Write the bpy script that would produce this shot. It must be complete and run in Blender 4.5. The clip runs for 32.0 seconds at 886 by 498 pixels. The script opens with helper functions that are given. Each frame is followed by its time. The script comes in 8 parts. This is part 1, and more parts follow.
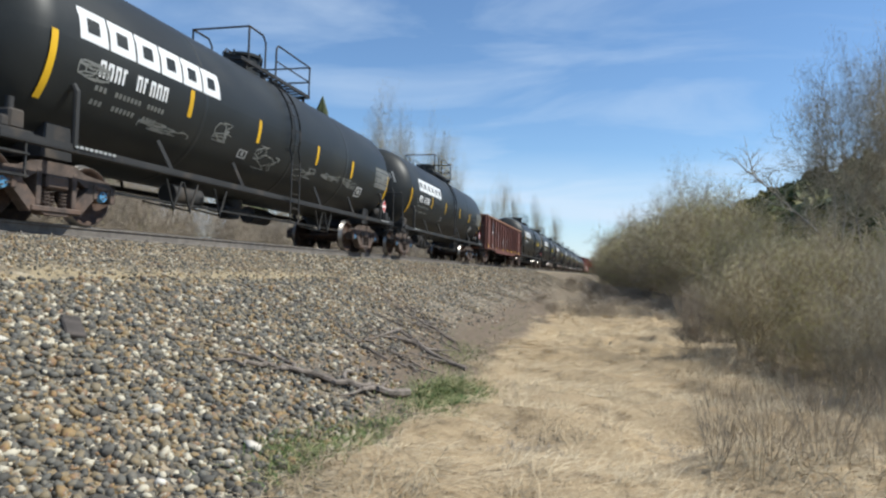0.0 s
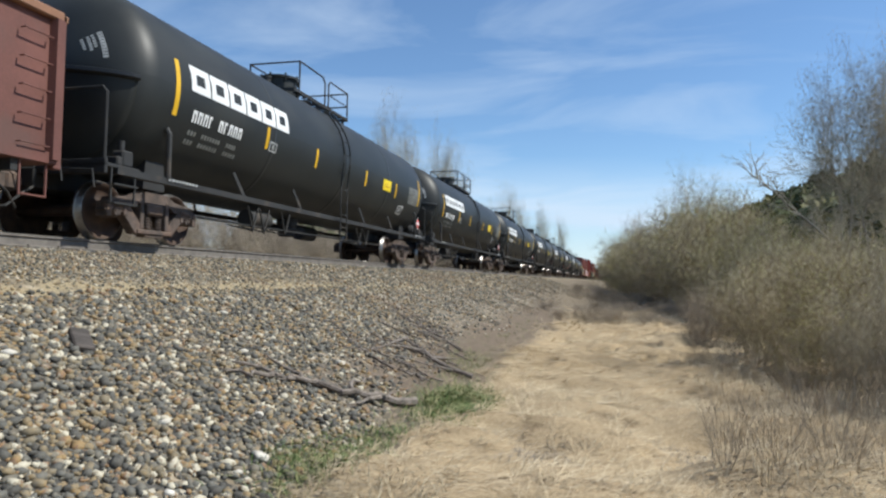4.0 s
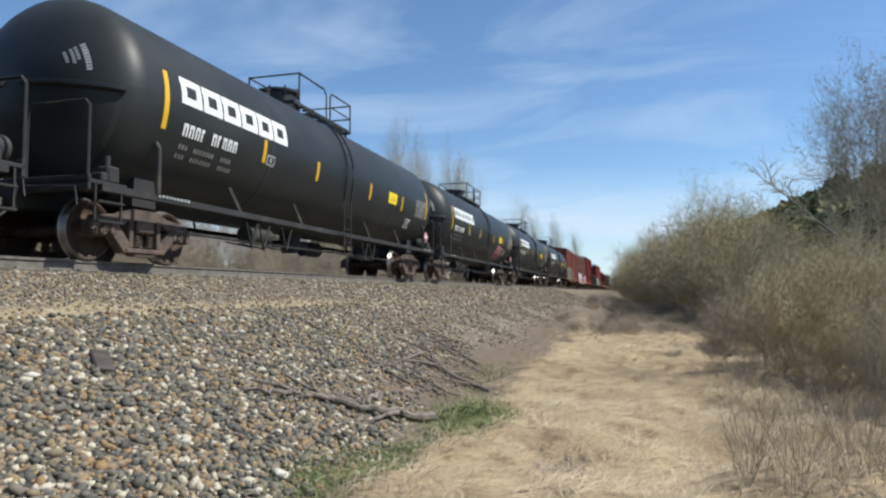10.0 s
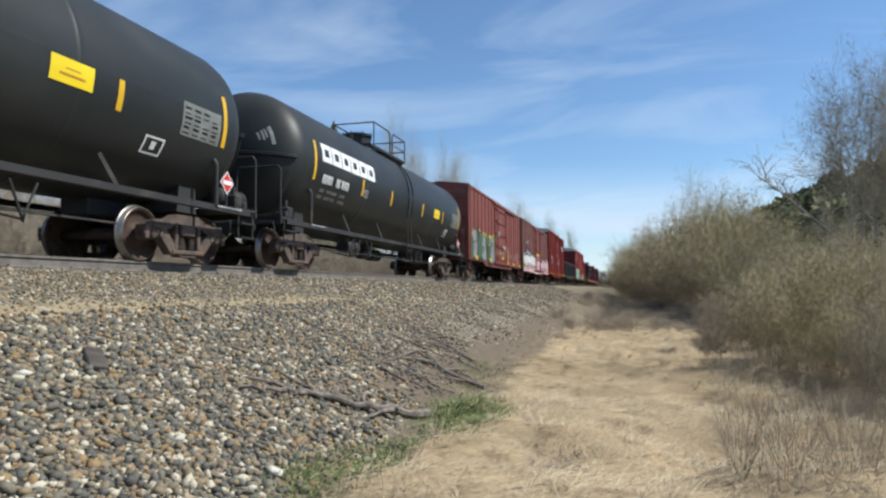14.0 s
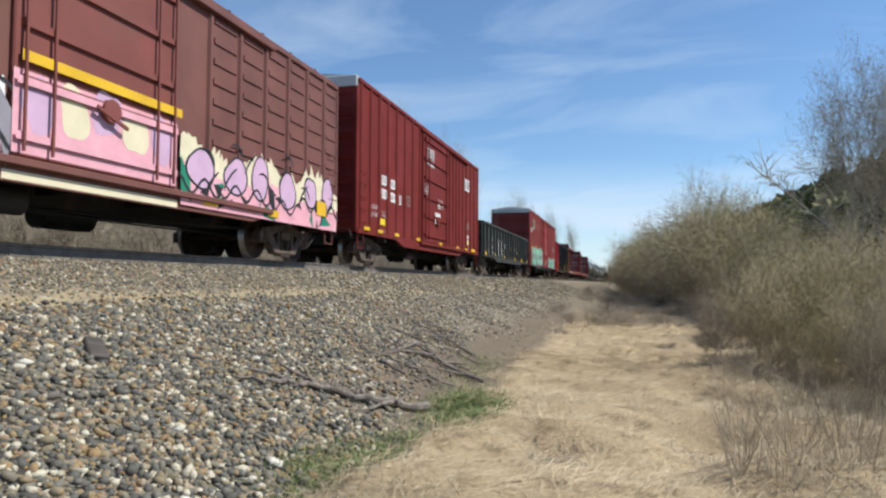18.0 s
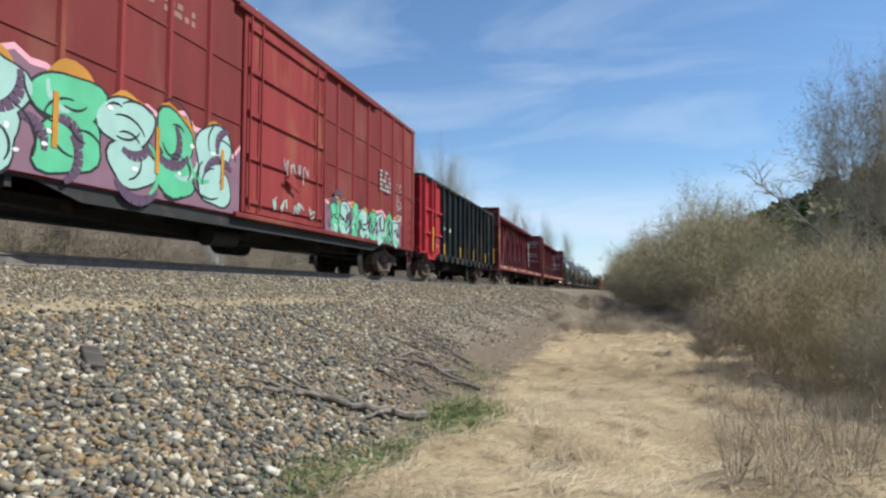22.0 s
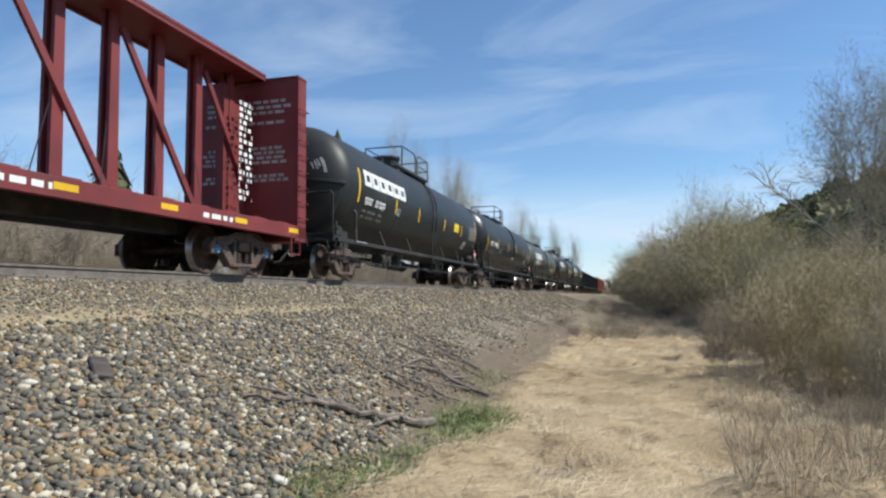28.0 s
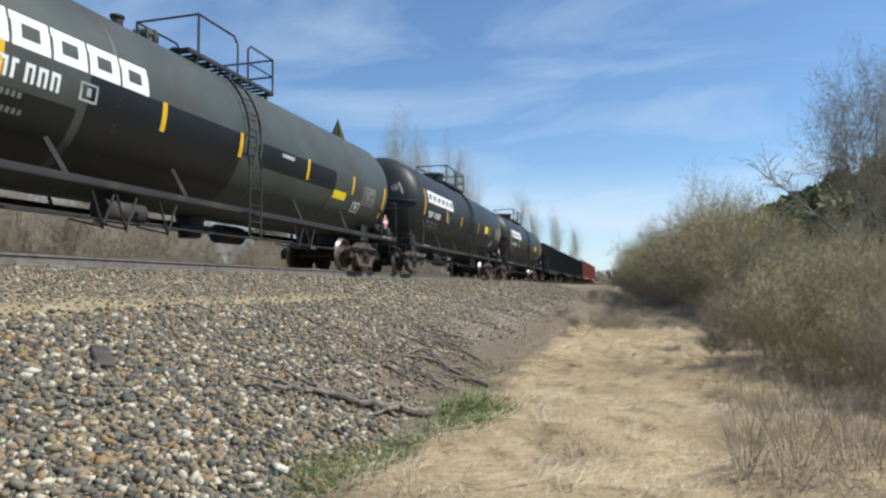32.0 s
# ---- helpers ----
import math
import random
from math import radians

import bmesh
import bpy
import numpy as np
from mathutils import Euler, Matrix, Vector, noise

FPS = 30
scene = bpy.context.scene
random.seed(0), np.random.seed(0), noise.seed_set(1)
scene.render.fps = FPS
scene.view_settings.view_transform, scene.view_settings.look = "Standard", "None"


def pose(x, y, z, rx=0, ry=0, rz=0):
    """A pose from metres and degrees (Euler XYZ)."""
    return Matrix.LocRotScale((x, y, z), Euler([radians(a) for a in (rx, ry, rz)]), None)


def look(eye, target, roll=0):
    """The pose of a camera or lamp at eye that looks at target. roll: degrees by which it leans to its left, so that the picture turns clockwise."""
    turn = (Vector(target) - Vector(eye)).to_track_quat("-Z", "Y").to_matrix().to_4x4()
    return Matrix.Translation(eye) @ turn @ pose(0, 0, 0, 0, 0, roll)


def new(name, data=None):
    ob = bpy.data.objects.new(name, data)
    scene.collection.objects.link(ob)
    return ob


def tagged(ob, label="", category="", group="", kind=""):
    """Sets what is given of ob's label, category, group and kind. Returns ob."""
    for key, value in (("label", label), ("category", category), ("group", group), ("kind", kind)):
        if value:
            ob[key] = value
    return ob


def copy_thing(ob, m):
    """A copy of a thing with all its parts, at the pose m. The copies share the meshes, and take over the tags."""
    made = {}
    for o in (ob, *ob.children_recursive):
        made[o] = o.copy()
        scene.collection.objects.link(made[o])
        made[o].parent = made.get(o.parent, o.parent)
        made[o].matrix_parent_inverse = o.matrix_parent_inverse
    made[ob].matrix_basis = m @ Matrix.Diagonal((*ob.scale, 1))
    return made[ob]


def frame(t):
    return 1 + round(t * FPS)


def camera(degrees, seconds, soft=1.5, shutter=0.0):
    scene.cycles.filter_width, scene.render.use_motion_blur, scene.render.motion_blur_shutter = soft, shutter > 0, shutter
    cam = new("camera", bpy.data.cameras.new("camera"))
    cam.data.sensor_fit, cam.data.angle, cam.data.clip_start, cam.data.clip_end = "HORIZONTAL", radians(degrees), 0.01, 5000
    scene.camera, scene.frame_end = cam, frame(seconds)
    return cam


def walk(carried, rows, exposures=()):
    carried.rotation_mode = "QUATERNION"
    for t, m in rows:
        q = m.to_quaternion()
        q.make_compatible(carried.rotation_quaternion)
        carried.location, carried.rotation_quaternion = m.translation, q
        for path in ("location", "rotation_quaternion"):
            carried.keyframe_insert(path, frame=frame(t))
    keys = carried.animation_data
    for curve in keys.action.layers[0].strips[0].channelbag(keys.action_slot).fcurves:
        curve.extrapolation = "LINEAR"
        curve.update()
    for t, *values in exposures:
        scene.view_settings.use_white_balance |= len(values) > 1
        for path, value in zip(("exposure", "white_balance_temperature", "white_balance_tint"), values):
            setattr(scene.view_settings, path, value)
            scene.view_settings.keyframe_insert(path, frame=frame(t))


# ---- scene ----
cam = camera(67.0, 32.0, soft=2.4)
# seconds, place in metres, turn in degrees: a handheld camera that stands beside the track
PATH = [
    (0, 0.007, -0.002, 1.501, 91.84, -1.72, 13.93),
    (0.5, 0.002, -0.003, 1.496, 91.91, -2.09, 14.35),
    (1, -0.002, -0.003, 1.501, 91.91, -1.9, 14.29),
    (1.5, -0, -0, 1.5, 91.93, -1.7, 14.35),
    (2, 0.003, -0.001, 1.496, 91.94, -1.62, 14.48),
    (2.5, 0.009, -0.01, 1.503, 91.87, -1.59, 14.7),
    (3, 0.012, -0.018, 1.505, 92.22, -1.41, 14.38),
    (3.5, 0.02, -0.022, 1.508, 92.42, -1.12, 14.35),
    (5.5, 0.022, -0.036, 1.507, 93.24, -1.07, 14.7),
    (6, 0.019, -0.042, 1.506, 93.62, -1.05, 15.1),
    (6.5, 0.027, -0.046, 1.511, 93.53, -0.83, 15.37),
    (7, 0.024, -0.043, 1.514, 93.43, -0.28, 15.35),
    (7.5, 0.035, -0.047, 1.509, 93.67, 0.05, 15.57),
    (8, 0.033, -0.048, 1.515, 93.63, -0.1, 15.66),
    (8.5, 0.04, -0.048, 1.514, 93.82, 0.16, 15.56),
    (9, 0.036, -0.049, 1.508, 93.82, 0.73, 15.3),
    (9.5, 0.033, -0.055, 1.51, 93.85, 0.64, 15.45),
    (10, 0.028, -0.052, 1.508, 93.7, 0.27, 15.69),
    (10.5, 0.025, -0.047, 1.508, 93.66, 0.3, 15.49),
    (11, 0.025, -0.041, 1.512, 93.43, 0.45, 15.26),
    (11.5, 0.027, -0.037, 1.512, 93.32, 0.33, 15.23),
    (12, 0.031, -0.043, 1.508, 93.49, 0.21, 15.47),
    (12.5, 0.03, -0.032, 1.509, 93.15, 0.46, 15.08),
    (13, 0.025, -0.039, 1.514, 93.21, 0.49, 15.04),
    (13.5, 0.029, -0.039, 1.514, 93.21, 0.42, 15.2),
    (14, 0.036, -0.042, 1.509, 93.43, 0.35, 15.33),
    (14.5, 0.032, -0.041, 1.512, 93.32, 0.4, 15.12),
    (16.5, 0.016, -0.043, 1.504, 93.43, -0.07, 15.45),
    (17, 0.018, -0.045, 1.508, 93.22, -0.03, 15.42),
    (17.5, 0.021, -0.038, 1.502, 93.24, -0.38, 15.35),
    (18, 0.028, -0.043, 1.507, 92.89, -0.21, 15.32),
    (18.5, 0.026, -0.038, 1.497, 93, 0.16, 14.92),
    (19, 0.028, -0.046, 1.503, 93.17, 0.11, 14.94),
    (19.5, 0.031, -0.048, 1.505, 93.59, -0.04, 15.22),
    (20, 0.033, -0.053, 1.506, 93.96, 0.12, 15.05),
    (20.5, 0.038, -0.064, 1.51, 93.93, 0.43, 14.91),
    (21, 0.032, -0.066, 1.507, 93.91, 0.47, 15.25),
    (21.5, 0.027, -0.068, 1.506, 93.66, -0.07, 15.3),
    (22, 0.024, -0.06, 1.505, 93.6, -0.12, 14.98),
    (22.5, 0.021, -0.046, 1.513, 93.37, 0.08, 14.46),
    (23, 0.026, -0.033, 1.512, 93.37, 0.26, 14.48),
    (23.5, 0.04, -0.031, 1.505, 93.39, 0.64, 14.89),
    (24, 0.043, -0.03, 1.509, 92.99, 1.18, 15.04),
    (24.5, 0.045, -0.033, 1.506, 92.88, 1.53, 15.07),
    (26.5, 0.036, -0.034, 1.505, 92.97, 0.55, 15.1),
    (27, 0.042, -0.043, 1.512, 94, 0.44, 15.4),
    (27.5, 0.031, -0.05, 1.508, 94.41, 0.26, 15.8),
    (28, 0.035, -0.045, 1.509, 94.11, 0.55, 15.69),
    (28.5, 0.039, -0.042, 1.506, 93.9, 0.83, 15.65),
    (29, 0.049, -0.053, 1.51, 93.89, 1.19, 15.44),
    (29.5, 0.048, -0.058, 1.507, 93.98, 1.05, 15.72),
    (30, 0.065, -0.063, 1.509, 94.01, 1.45, 15.82),
    (30.5, 0.068, -0.066, 1.501, 93.96, 1.44, 15.46),
    (31, 0.058, -0.065, 1.498, 93.74, 0.98, 15.37),
    (31.5, 0.048, -0.065, 1.5, 93.61, 0.6, 15.67),
    (32, 0.04, -0.059, 1.506, 93.31, 0.4, 15.7),
]
walk(cam, [(t, pose(x, y, z, rx, ry, rz)) for t, x, y, z, rx, ry, rz in PATH], exposures=[(0, 0.33, 6400, 6), (32, 0.33, 6400, 6)])

# ---- daylight ----
SUN_EL, SUN_AZ = radians(49), radians(80)  # azimuth from +y towards +x
world = bpy.data.worlds.new("sky")
scene.world = world
world.use_nodes = True
wn, wl = world.node_tree.nodes, world.node_tree.links
wn.clear()
sky = wn.new("ShaderNodeTexSky")
sky.sky_type, sky.sun_disc = "NISHITA", False
sky.sun_elevation, sky.sun_rotation = SUN_EL, SUN_AZ
sky.air_density, sky.dust_density, sky.ozone_density = 1.0, 0.05, 6.0
# thin wisps of cloud, stretched along the horizon
geo = wn.new("ShaderNodeTexCoord")
sep = wn.new("ShaderNodeSeparateXYZ")
wl.new(geo.outputs["Generated"], sep.inputs[0])


def wmath(op, a, b=None, c=None):
    n = wn.new("ShaderNodeMath")
    n.operation = op
    for i, v in enumerate((a, b, c)):
        if v is None:
            continue
        if isinstance(v, (int, float)):
            n.inputs[i].default_value = v
        else:
            wl.new(v, n.inputs[i])
    return n.outputs[0]


flat = wmath("ADD", wmath("MAXIMUM", sep.outputs[2], 0.0), 0.16)
cu, cv = wmath("DIVIDE", sep.outputs[0], flat), wmath("DIVIDE", sep.outputs[1], flat)
comb = wn.new("ShaderNodeCombineXYZ")
wl.new(wmath("MULTIPLY", cu, 0.75), comb.inputs[0])
wl.new(wmath("MULTIPLY", cv, 1.5), comb.inputs[1])
cn = wn.new("ShaderNodeTexNoise")
cn.inputs["Scale"].default_value, cn.inputs["Detail"].default_value = 1.25, 8.0
cn.inputs["Roughness"].default_value, cn.inputs["Distortion"].default_value = 0.55, 0.6
wl.new(comb.outputs[0], cn.inputs["Vector"])
cover = wn.new("ShaderNodeMapRange")
cover.inputs[1].default_value, cover.inputs[2].default_value = 0.47, 0.82
cover.inputs[3].default_value, cover.inputs[4].default_value = 0.0, 0.62
wl.new(cn.outputs["Fac"], cover.inputs[0])
# whiter banks of cloud low over the horizon
low = wmath("SUBTRACT", 1.0, wmath("MINIMUM", wmath("MULTIPLY", wmath("ABSOLUTE", wmath("SUBTRACT", sep.outputs[2], 0.07)), 9.0), 1.0))
bank = wn.new("ShaderNodeTexNoise")
bank.inputs["Scale"].default_value, bank.inputs["Detail"].default_value = 3.2, 6.0
stretch_up = wn.new("ShaderNodeMapping")
stretch_up.inputs["Scale"].default_value = (1, 1, 4.5)
wl.new(geo.outputs["Generated"], stretch_up.inputs[0])
wl.new(stretch_up.outputs[0], bank.inputs["Vector"])
banked = wmath("MULTIPLY", low, wmath("MINIMUM", wmath("MAXIMUM", wmath("MULTIPLY", wmath("SUBTRACT", bank.outputs["Fac"], 0.36), 4.0), 0.0), 0.8))
haze = wmath("MULTIPLY", wmath("MAXIMUM", wmath("SUBTRACT", 1.0, wmath("MULTIPLY", sep.outputs[2], 6.5)), 0.0), 0.62)
covered = wmath("MINIMUM", wmath("MAXIMUM", wmath("ADD", cover.outputs[0], banked), haze), 0.9)
mixw = wn.new("ShaderNodeMixRGB")
mixw.inputs[2].default_value = (4.7, 5.5, 6.7, 1)
wl.new(covered, mixw.inputs[0])
wl.new(sky.outputs[0], mixw.inputs[1])
bg = wn.new("ShaderNodeBackground")
bg.inputs[1].default_value = 0.119
wl.new(mixw.outputs[0], bg.inputs[0])
wl.new(bg.outputs[0], wn.new("ShaderNodeOutputWorld").inputs[0])
sun_data = bpy.data.lights.new("sun", "SUN")
sun_data.energy, sun_data.angle, sun_data.color = 4.8, radians(0.53), (1.0, 0.96, 0.90)
sun = new("sun", sun_data)
sun.matrix_world = look((math.sin(SUN_AZ) * math.cos(SUN_EL) * 60, math.cos(SUN_AZ) * math.cos(SUN_EL) * 60, math.sin(SUN_EL) * 60), (0, 0, 0))

# ---- materials ----
def material(name, stops, scale=4.0, rough=0.7, metal=0.0, bump=0.2, detail=6.0, fine=40.0, fine_amt=0.25, stretch=(1, 1, 1), island=0.0, per_object=0.0, dirt=None, dirt_scale=1.3, dirt_edge=(0.55, 0.75), spec=0.4):
    """A surface with colour variation at two scales, fine relief, and optional stains of a second colour."""
    m = bpy.data.materials.new(name)
    m.use_nodes = True
    nt = m.node_tree
    n, l = nt.nodes, nt.links
    bsdf = n["Principled BSDF"]
    tc = n.new("ShaderNodeTexCoord")
    mp = n.new("ShaderNodeMapping")
    mp.inputs["Scale"].default_value = stretch
    l.new(tc.outputs["Object"], mp.inputs[0])
    a = n.new("ShaderNodeTexNoise")
    a.inputs["Scale"].default_value, a.inputs["Detail"].default_value = scale, detail
    l.new(mp.outputs[0], a.inputs["Vector"])
    b = n.new("ShaderNodeTexNoise")
    b.inputs["Scale"].default_value, b.inputs["Detail"].default_value = fine, 4.0
    l.new(mp.outputs[0], b.inputs["Vector"])
    mix = n.new("ShaderNodeMath")
    mix.operation = "MULTIPLY_ADD"
    l.new(b.outputs["Fac"], mix.inputs[0])
    mix.inputs[1].default_value = fine_amt
    sub = n.new("ShaderNodeMath")
    sub.operation = "SUBTRACT"
    l.new(a.outputs["Fac"], sub.inputs[0])
    sub.inputs[1].default_value = fine_amt * 0.5
    l.new(sub.outputs[0], mix.inputs[2])
    val = mix.outputs[0]
    for amount, node, out in ((island, "ShaderNodeNewGeometry", "Random Per Island"), (per_object, "ShaderNodeObjectInfo", "Random")):
        if amount:
            src = n.new(node)
            ad = n.new("ShaderNodeMath")
            ad.operation = "MULTIPLY_ADD"
            l.new(src.outputs[out], ad.inputs[0])
            ad.inputs[1].default_value = amount
            sh = n.new("ShaderNodeMath")
            sh.operation = "SUBTRACT"
            l.new(val, sh.inputs[0])
            sh.inputs[1].default_value = amount * 0.5
            l.new(sh.outputs[0], ad.inputs[2])
            val = ad.outputs[0]
    ramp = n.new("ShaderNodeValToRGB")
    e = ramp.color_ramp.elements
    while len(e) < len(stops):
        e.new(0.5)
    for el, (p, c) in zip(e, stops):
        el.position, el.color = p, (*c, 1)
    l.new(val, ramp.inputs[0])
    col = ramp.outputs[0]
    if dirt:
        d = n.new("ShaderNodeTexNoise")
        d.inputs["Scale"].default_value, d.inputs["Detail"].default_value = dirt_scale, 8.0
        l.new(mp.outputs[0], d.inputs["Vector"])
        r = n.new("ShaderNodeMapRange")
        r.inputs[1].default_value, r.inputs[2].default_value = dirt_edge
        l.new(d.outputs["Fac"], r.inputs[0])
        mx = n.new("ShaderNodeMixRGB")
        mx.inputs[2].default_value = (*dirt, 1)
        l.new(r.outputs[0], mx.inputs[0])
        l.new(col, mx.inputs[1])
        col = mx.outputs[0]
    l.new(col, bsdf.inputs["Base Color"])
    bsdf.inputs["Roughness"].default_value, bsdf.inputs["Metallic"].default_value = rough, metal
    bsdf.inputs["Specular IOR Level"].default_value = spec
    if bump:
        bp = n.new("ShaderNodeBump")
        bp.inputs["Strength"].default_value, bp.inputs["Distance"].default_value = bump, 0.01
        l.new(b.outputs["Fac"], bp.inputs["Height"])
        l.new(bp.outputs[0], bsdf.inputs["Normal"])
    return m


def paint(name, c, dark=0.7, **k):
    k = {"rough": 0.5, "bump": 0.05, "scale": 1.2, "fine": 25.0, **k}
    return material(name, [(0.3, tuple(v * dark for v in c)), (0.7, c)], **k)


TANK_BLACK = paint("tank_black", (0.0255, 0.0280, 0.0275), 0.75, rough=0.47, spec=0.28, dirt=(0.05, 0.05, 0.043), dirt_scale=0.7, dirt_edge=(0.52, 0.85), stretch=(1, 0.6, 1))
TANK_GLOSS = paint("tank_gloss", (0.021, 0.0225, 0.022), 0.8, rough=0.34, spec=0.4, dirt=(0.04, 0.036, 0.03), dirt_scale=0.8, dirt_edge=(0.6, 0.9))
TANK_GREEN = paint("tank_green_grey", (0.062, 0.072, 0.064), 0.7, rough=0.5, dirt=(0.05, 0.042, 0.03), dirt_scale=0.9, dirt_edge=(0.5, 0.75))
PATCH_BLACK = paint("patch_black", (0.012, 0.013, 0.014), 0.8, rough=0.4)
FRAME_BLACK = paint("frame_black", (0.028, 0.028, 0.028), 0.6, rough=0.7, dirt=(0.07, 0.055, 0.042), dirt_scale=2.0)
STEEL_RAIL = material("rail_steel", [(0.3, (0.105, 0.092, 0.08)), (0.7, (0.175, 0.155, 0.135))], rough=0.75, metal=0.0, scale=6)
STEEL_SHINE = material("rail_head_steel", [(0.3, (0.45, 0.44, 0.42)), (0.7, (0.6, 0.59, 0.57))], rough=0.25, metal=1.0, scale=5, bump=0.02)
TREAD = material("wheel_tread", [(0.3, (0.16, 0.148, 0.135)), (0.7, (0.30, 0.285, 0.265))], rough=0.36, metal=0.85, scale=5, bump=0.05)
WHEEL_RUST = material("wheel_rust", [(0.3, (0.030, 0.019, 0.014)), (0.7, (0.085, 0.048, 0.031))], rough=0.75, scale=5, bump=0.2)
TRUCK_CAST = material("cast_steel", [(0.3, (0.048, 0.037, 0.031)), (0.7, (0.12, 0.088, 0.072))], rough=0.75, scale=6, bump=0.3, dirt=(0.13, 0.08, 0.055), dirt_scale=3.0)
CAP_BLUE = paint("bearing_cap_blue", (0.10, 0.28, 0.48), 0.6, rough=0.5)
WHITE = paint("white_paint", (0.72, 0.73, 0.72), 0.88, rough=0.5)
WHITE_WORN = paint("worn_white_paint", (0.42, 0.43, 0.42), 0.5, rough=0.6, scale=3)
YELLOW = paint("yellow_reflective", (0.72, 0.43, 0.02), 0.75, rough=0.45)
YELLOW_SIGN = paint("yellow_panel", (0.80, 0.60, 0.02), 0.85, rough=0.4)
SIGN_RED = paint("placard_red", (0.55, 0.04, 0.03), 0.8, rough=0.4)
GREY_PANEL = paint("grey_stencil", (0.19, 0.195, 0.18), 0.7, rough=0.6, scale=4)
GON_BROWN = paint("gondola_brown", (0.155, 0.062, 0.048), 0.62, rough=0.68, dirt=(0.10, 0.055, 0.045), dirt_scale=1.1, bump=0.12, fine_amt=0.35)
GON_RIM = paint("gondola_rim_brown", (0.26, 0.13, 0.075), 0.7, rough=0.75, fine_amt=0.4)
GON_BLACK = paint("gondola_black", (0.036, 0.038, 0.034), 0.6, rough=0.66, dirt=(0.075, 0.058, 0.042), dirt_scale=1.4, bump=0.1)
GON_RED = paint("gondola_red", (0.42, 0.025, 0.032), 0.75, rough=0.5, dirt=(0.22, 0.02, 0.02), dirt_scale=1.2)
CHIP_BLACK = paint("chip_car_black", (0.013, 0.019, 0.021), 0.65, rough=0.62, spec=0.25, dirt=(0.085, 0.062, 0.034), dirt_scale=1.5, dirt_edge=(0.50, 0.74), stretch=(1, 1, 0.4))
BOX_BROWN = paint("boxcar_brown", (0.20, 0.055, 0.042), 0.75, rough=0.62, dirt=(0.15, 0.055, 0.042), dirt_scale=0.8)
BOX_DARK = paint("boxcar_dark_brown", (0.165, 0.062, 0.05), 0.7, rough=0.65, dirt=(0.16, 0.06, 0.045), dirt_scale=1.0)
BOX_MAROON = paint("boxcar_maroon", (0.158, 0.020, 0.016), 0.78, rough=0.65, spec=0.18, dirt=(0.17, 0.026, 0.026), dirt_scale=0.6)
BOX_RED = paint("boxcar_faded_red", (0.265, 0.043, 0.043), 0.7, rough=0.75, spec=0.15, dirt=(0.25, 0.10, 0.05), dirt_scale=2.2, dirt_edge=(0.56, 0.78), stretch=(1, 1, 0.2))
BEAM_RED = paint("centerbeam_red", (0.185, 0.033, 0.033), 0.72, rough=0.6, dirt=(0.10, 0.03, 0.028), dirt_scale=1.5)
ROOF_GREY = paint("galvanised_roof", (0.50, 0.51, 0.50), 0.75, rough=0.5, metal=0.2)
PINK = paint("spray_pink", (0.72, 0.36, 0.42), 0.8, rough=0.6, scale=2.5)
MINT = paint("spray_mint", (0.11, 0.47, 0.25), 0.8, rough=0.6, scale=2.5)
SPRAY_BLACK = paint("spray_black", (0.02, 0.02, 0.022), 0.8, rough=0.6)
SPRAY_GREY = paint("spray_grey", (0.26, 0.24, 0.27), 0.7, rough=0.65, scale=2)
ORANGE = paint("spray_orange", (0.52, 0.24, 0.03), 0.7, rough=0.6)
SPRAY_BRICK = paint("spray_brick", (0.34, 0.11, 0.07), 0.7, rough=0.65, scale=3)
SPRAY_GREEN = paint("spray_green", (0.05, 0.12, 0.045), 0.7, rough=0.65)
SPRAY_LIME = paint("spray_lime", (0.42, 0.44, 0.10), 0.7, rough=0.65)
TIE_WOOD = material("tie_wood", [(0.3, (0.05, 0.042, 0.036)), (0.7, (0.12, 0.10, 0.085))], rough=0.9, scale=3, stretch=(1, 6, 6), bump=0.4, per_object=0.3)
DEAD_WOOD = material("dead_wood", [(0.3, (0.085, 0.07, 0.057)), (0.7, (0.24, 0.20, 0.165))], rough=0.9, scale=5, stretch=(3, 3, 3), bump=0.4)
# blue-grey, tan, ochre, rust and pale quartz
STONE_HUES = [(0.0, (0.064, 0.059, 0.049)), (0.2, (0.093, 0.088, 0.074)), (0.37, (0.122, 0.116, 0.097)), (0.50, (0.152, 0.134, 0.100)), (0.62, (0.186, 0.152, 0.097)), (0.75, (0.225, 0.166, 0.088)), (0.83, (0.26, 0.168, 0.070)), (0.89, (0.185, 0.107, 0.062)), (0.95, (0.27, 0.228, 0.16)), (1.0, (0.45, 0.405, 0.305))]
STONE = material("ballast_stone", STONE_HUES, rough=0.75, scale=9, fine=60, fine_amt=0.25, island=1.15, bump=0.35, dirt=(0.20, 0.115, 0.06), dirt_scale=0.8, dirt_edge=(0.56, 0.95))
STONE_SINGLE = material("ballast_stone_single", STONE_HUES, rough=0.85, scale=1.2, fine=6, fine_amt=0.2, per_object=1.2, bump=0.3)
ROCK = material("pale_rock", [(0.3, (0.42, 0.38, 0.31)), (0.7, (0.62, 0.58, 0.5))], rough=0.85, scale=14, fine=60, bump=0.4, per_object=0.5)
STRAW = material("straw", [(0.0, (0.27, 0.198, 0.118)), (0.35, (0.42, 0.325, 0.20)), (0.65, (0.53, 0.425, 0.275)), (1.0, (0.66, 0.56, 0.39))], rough=0.8, scale=1.3, island=0.5, fine=9, fine_amt=0.5, bump=0)
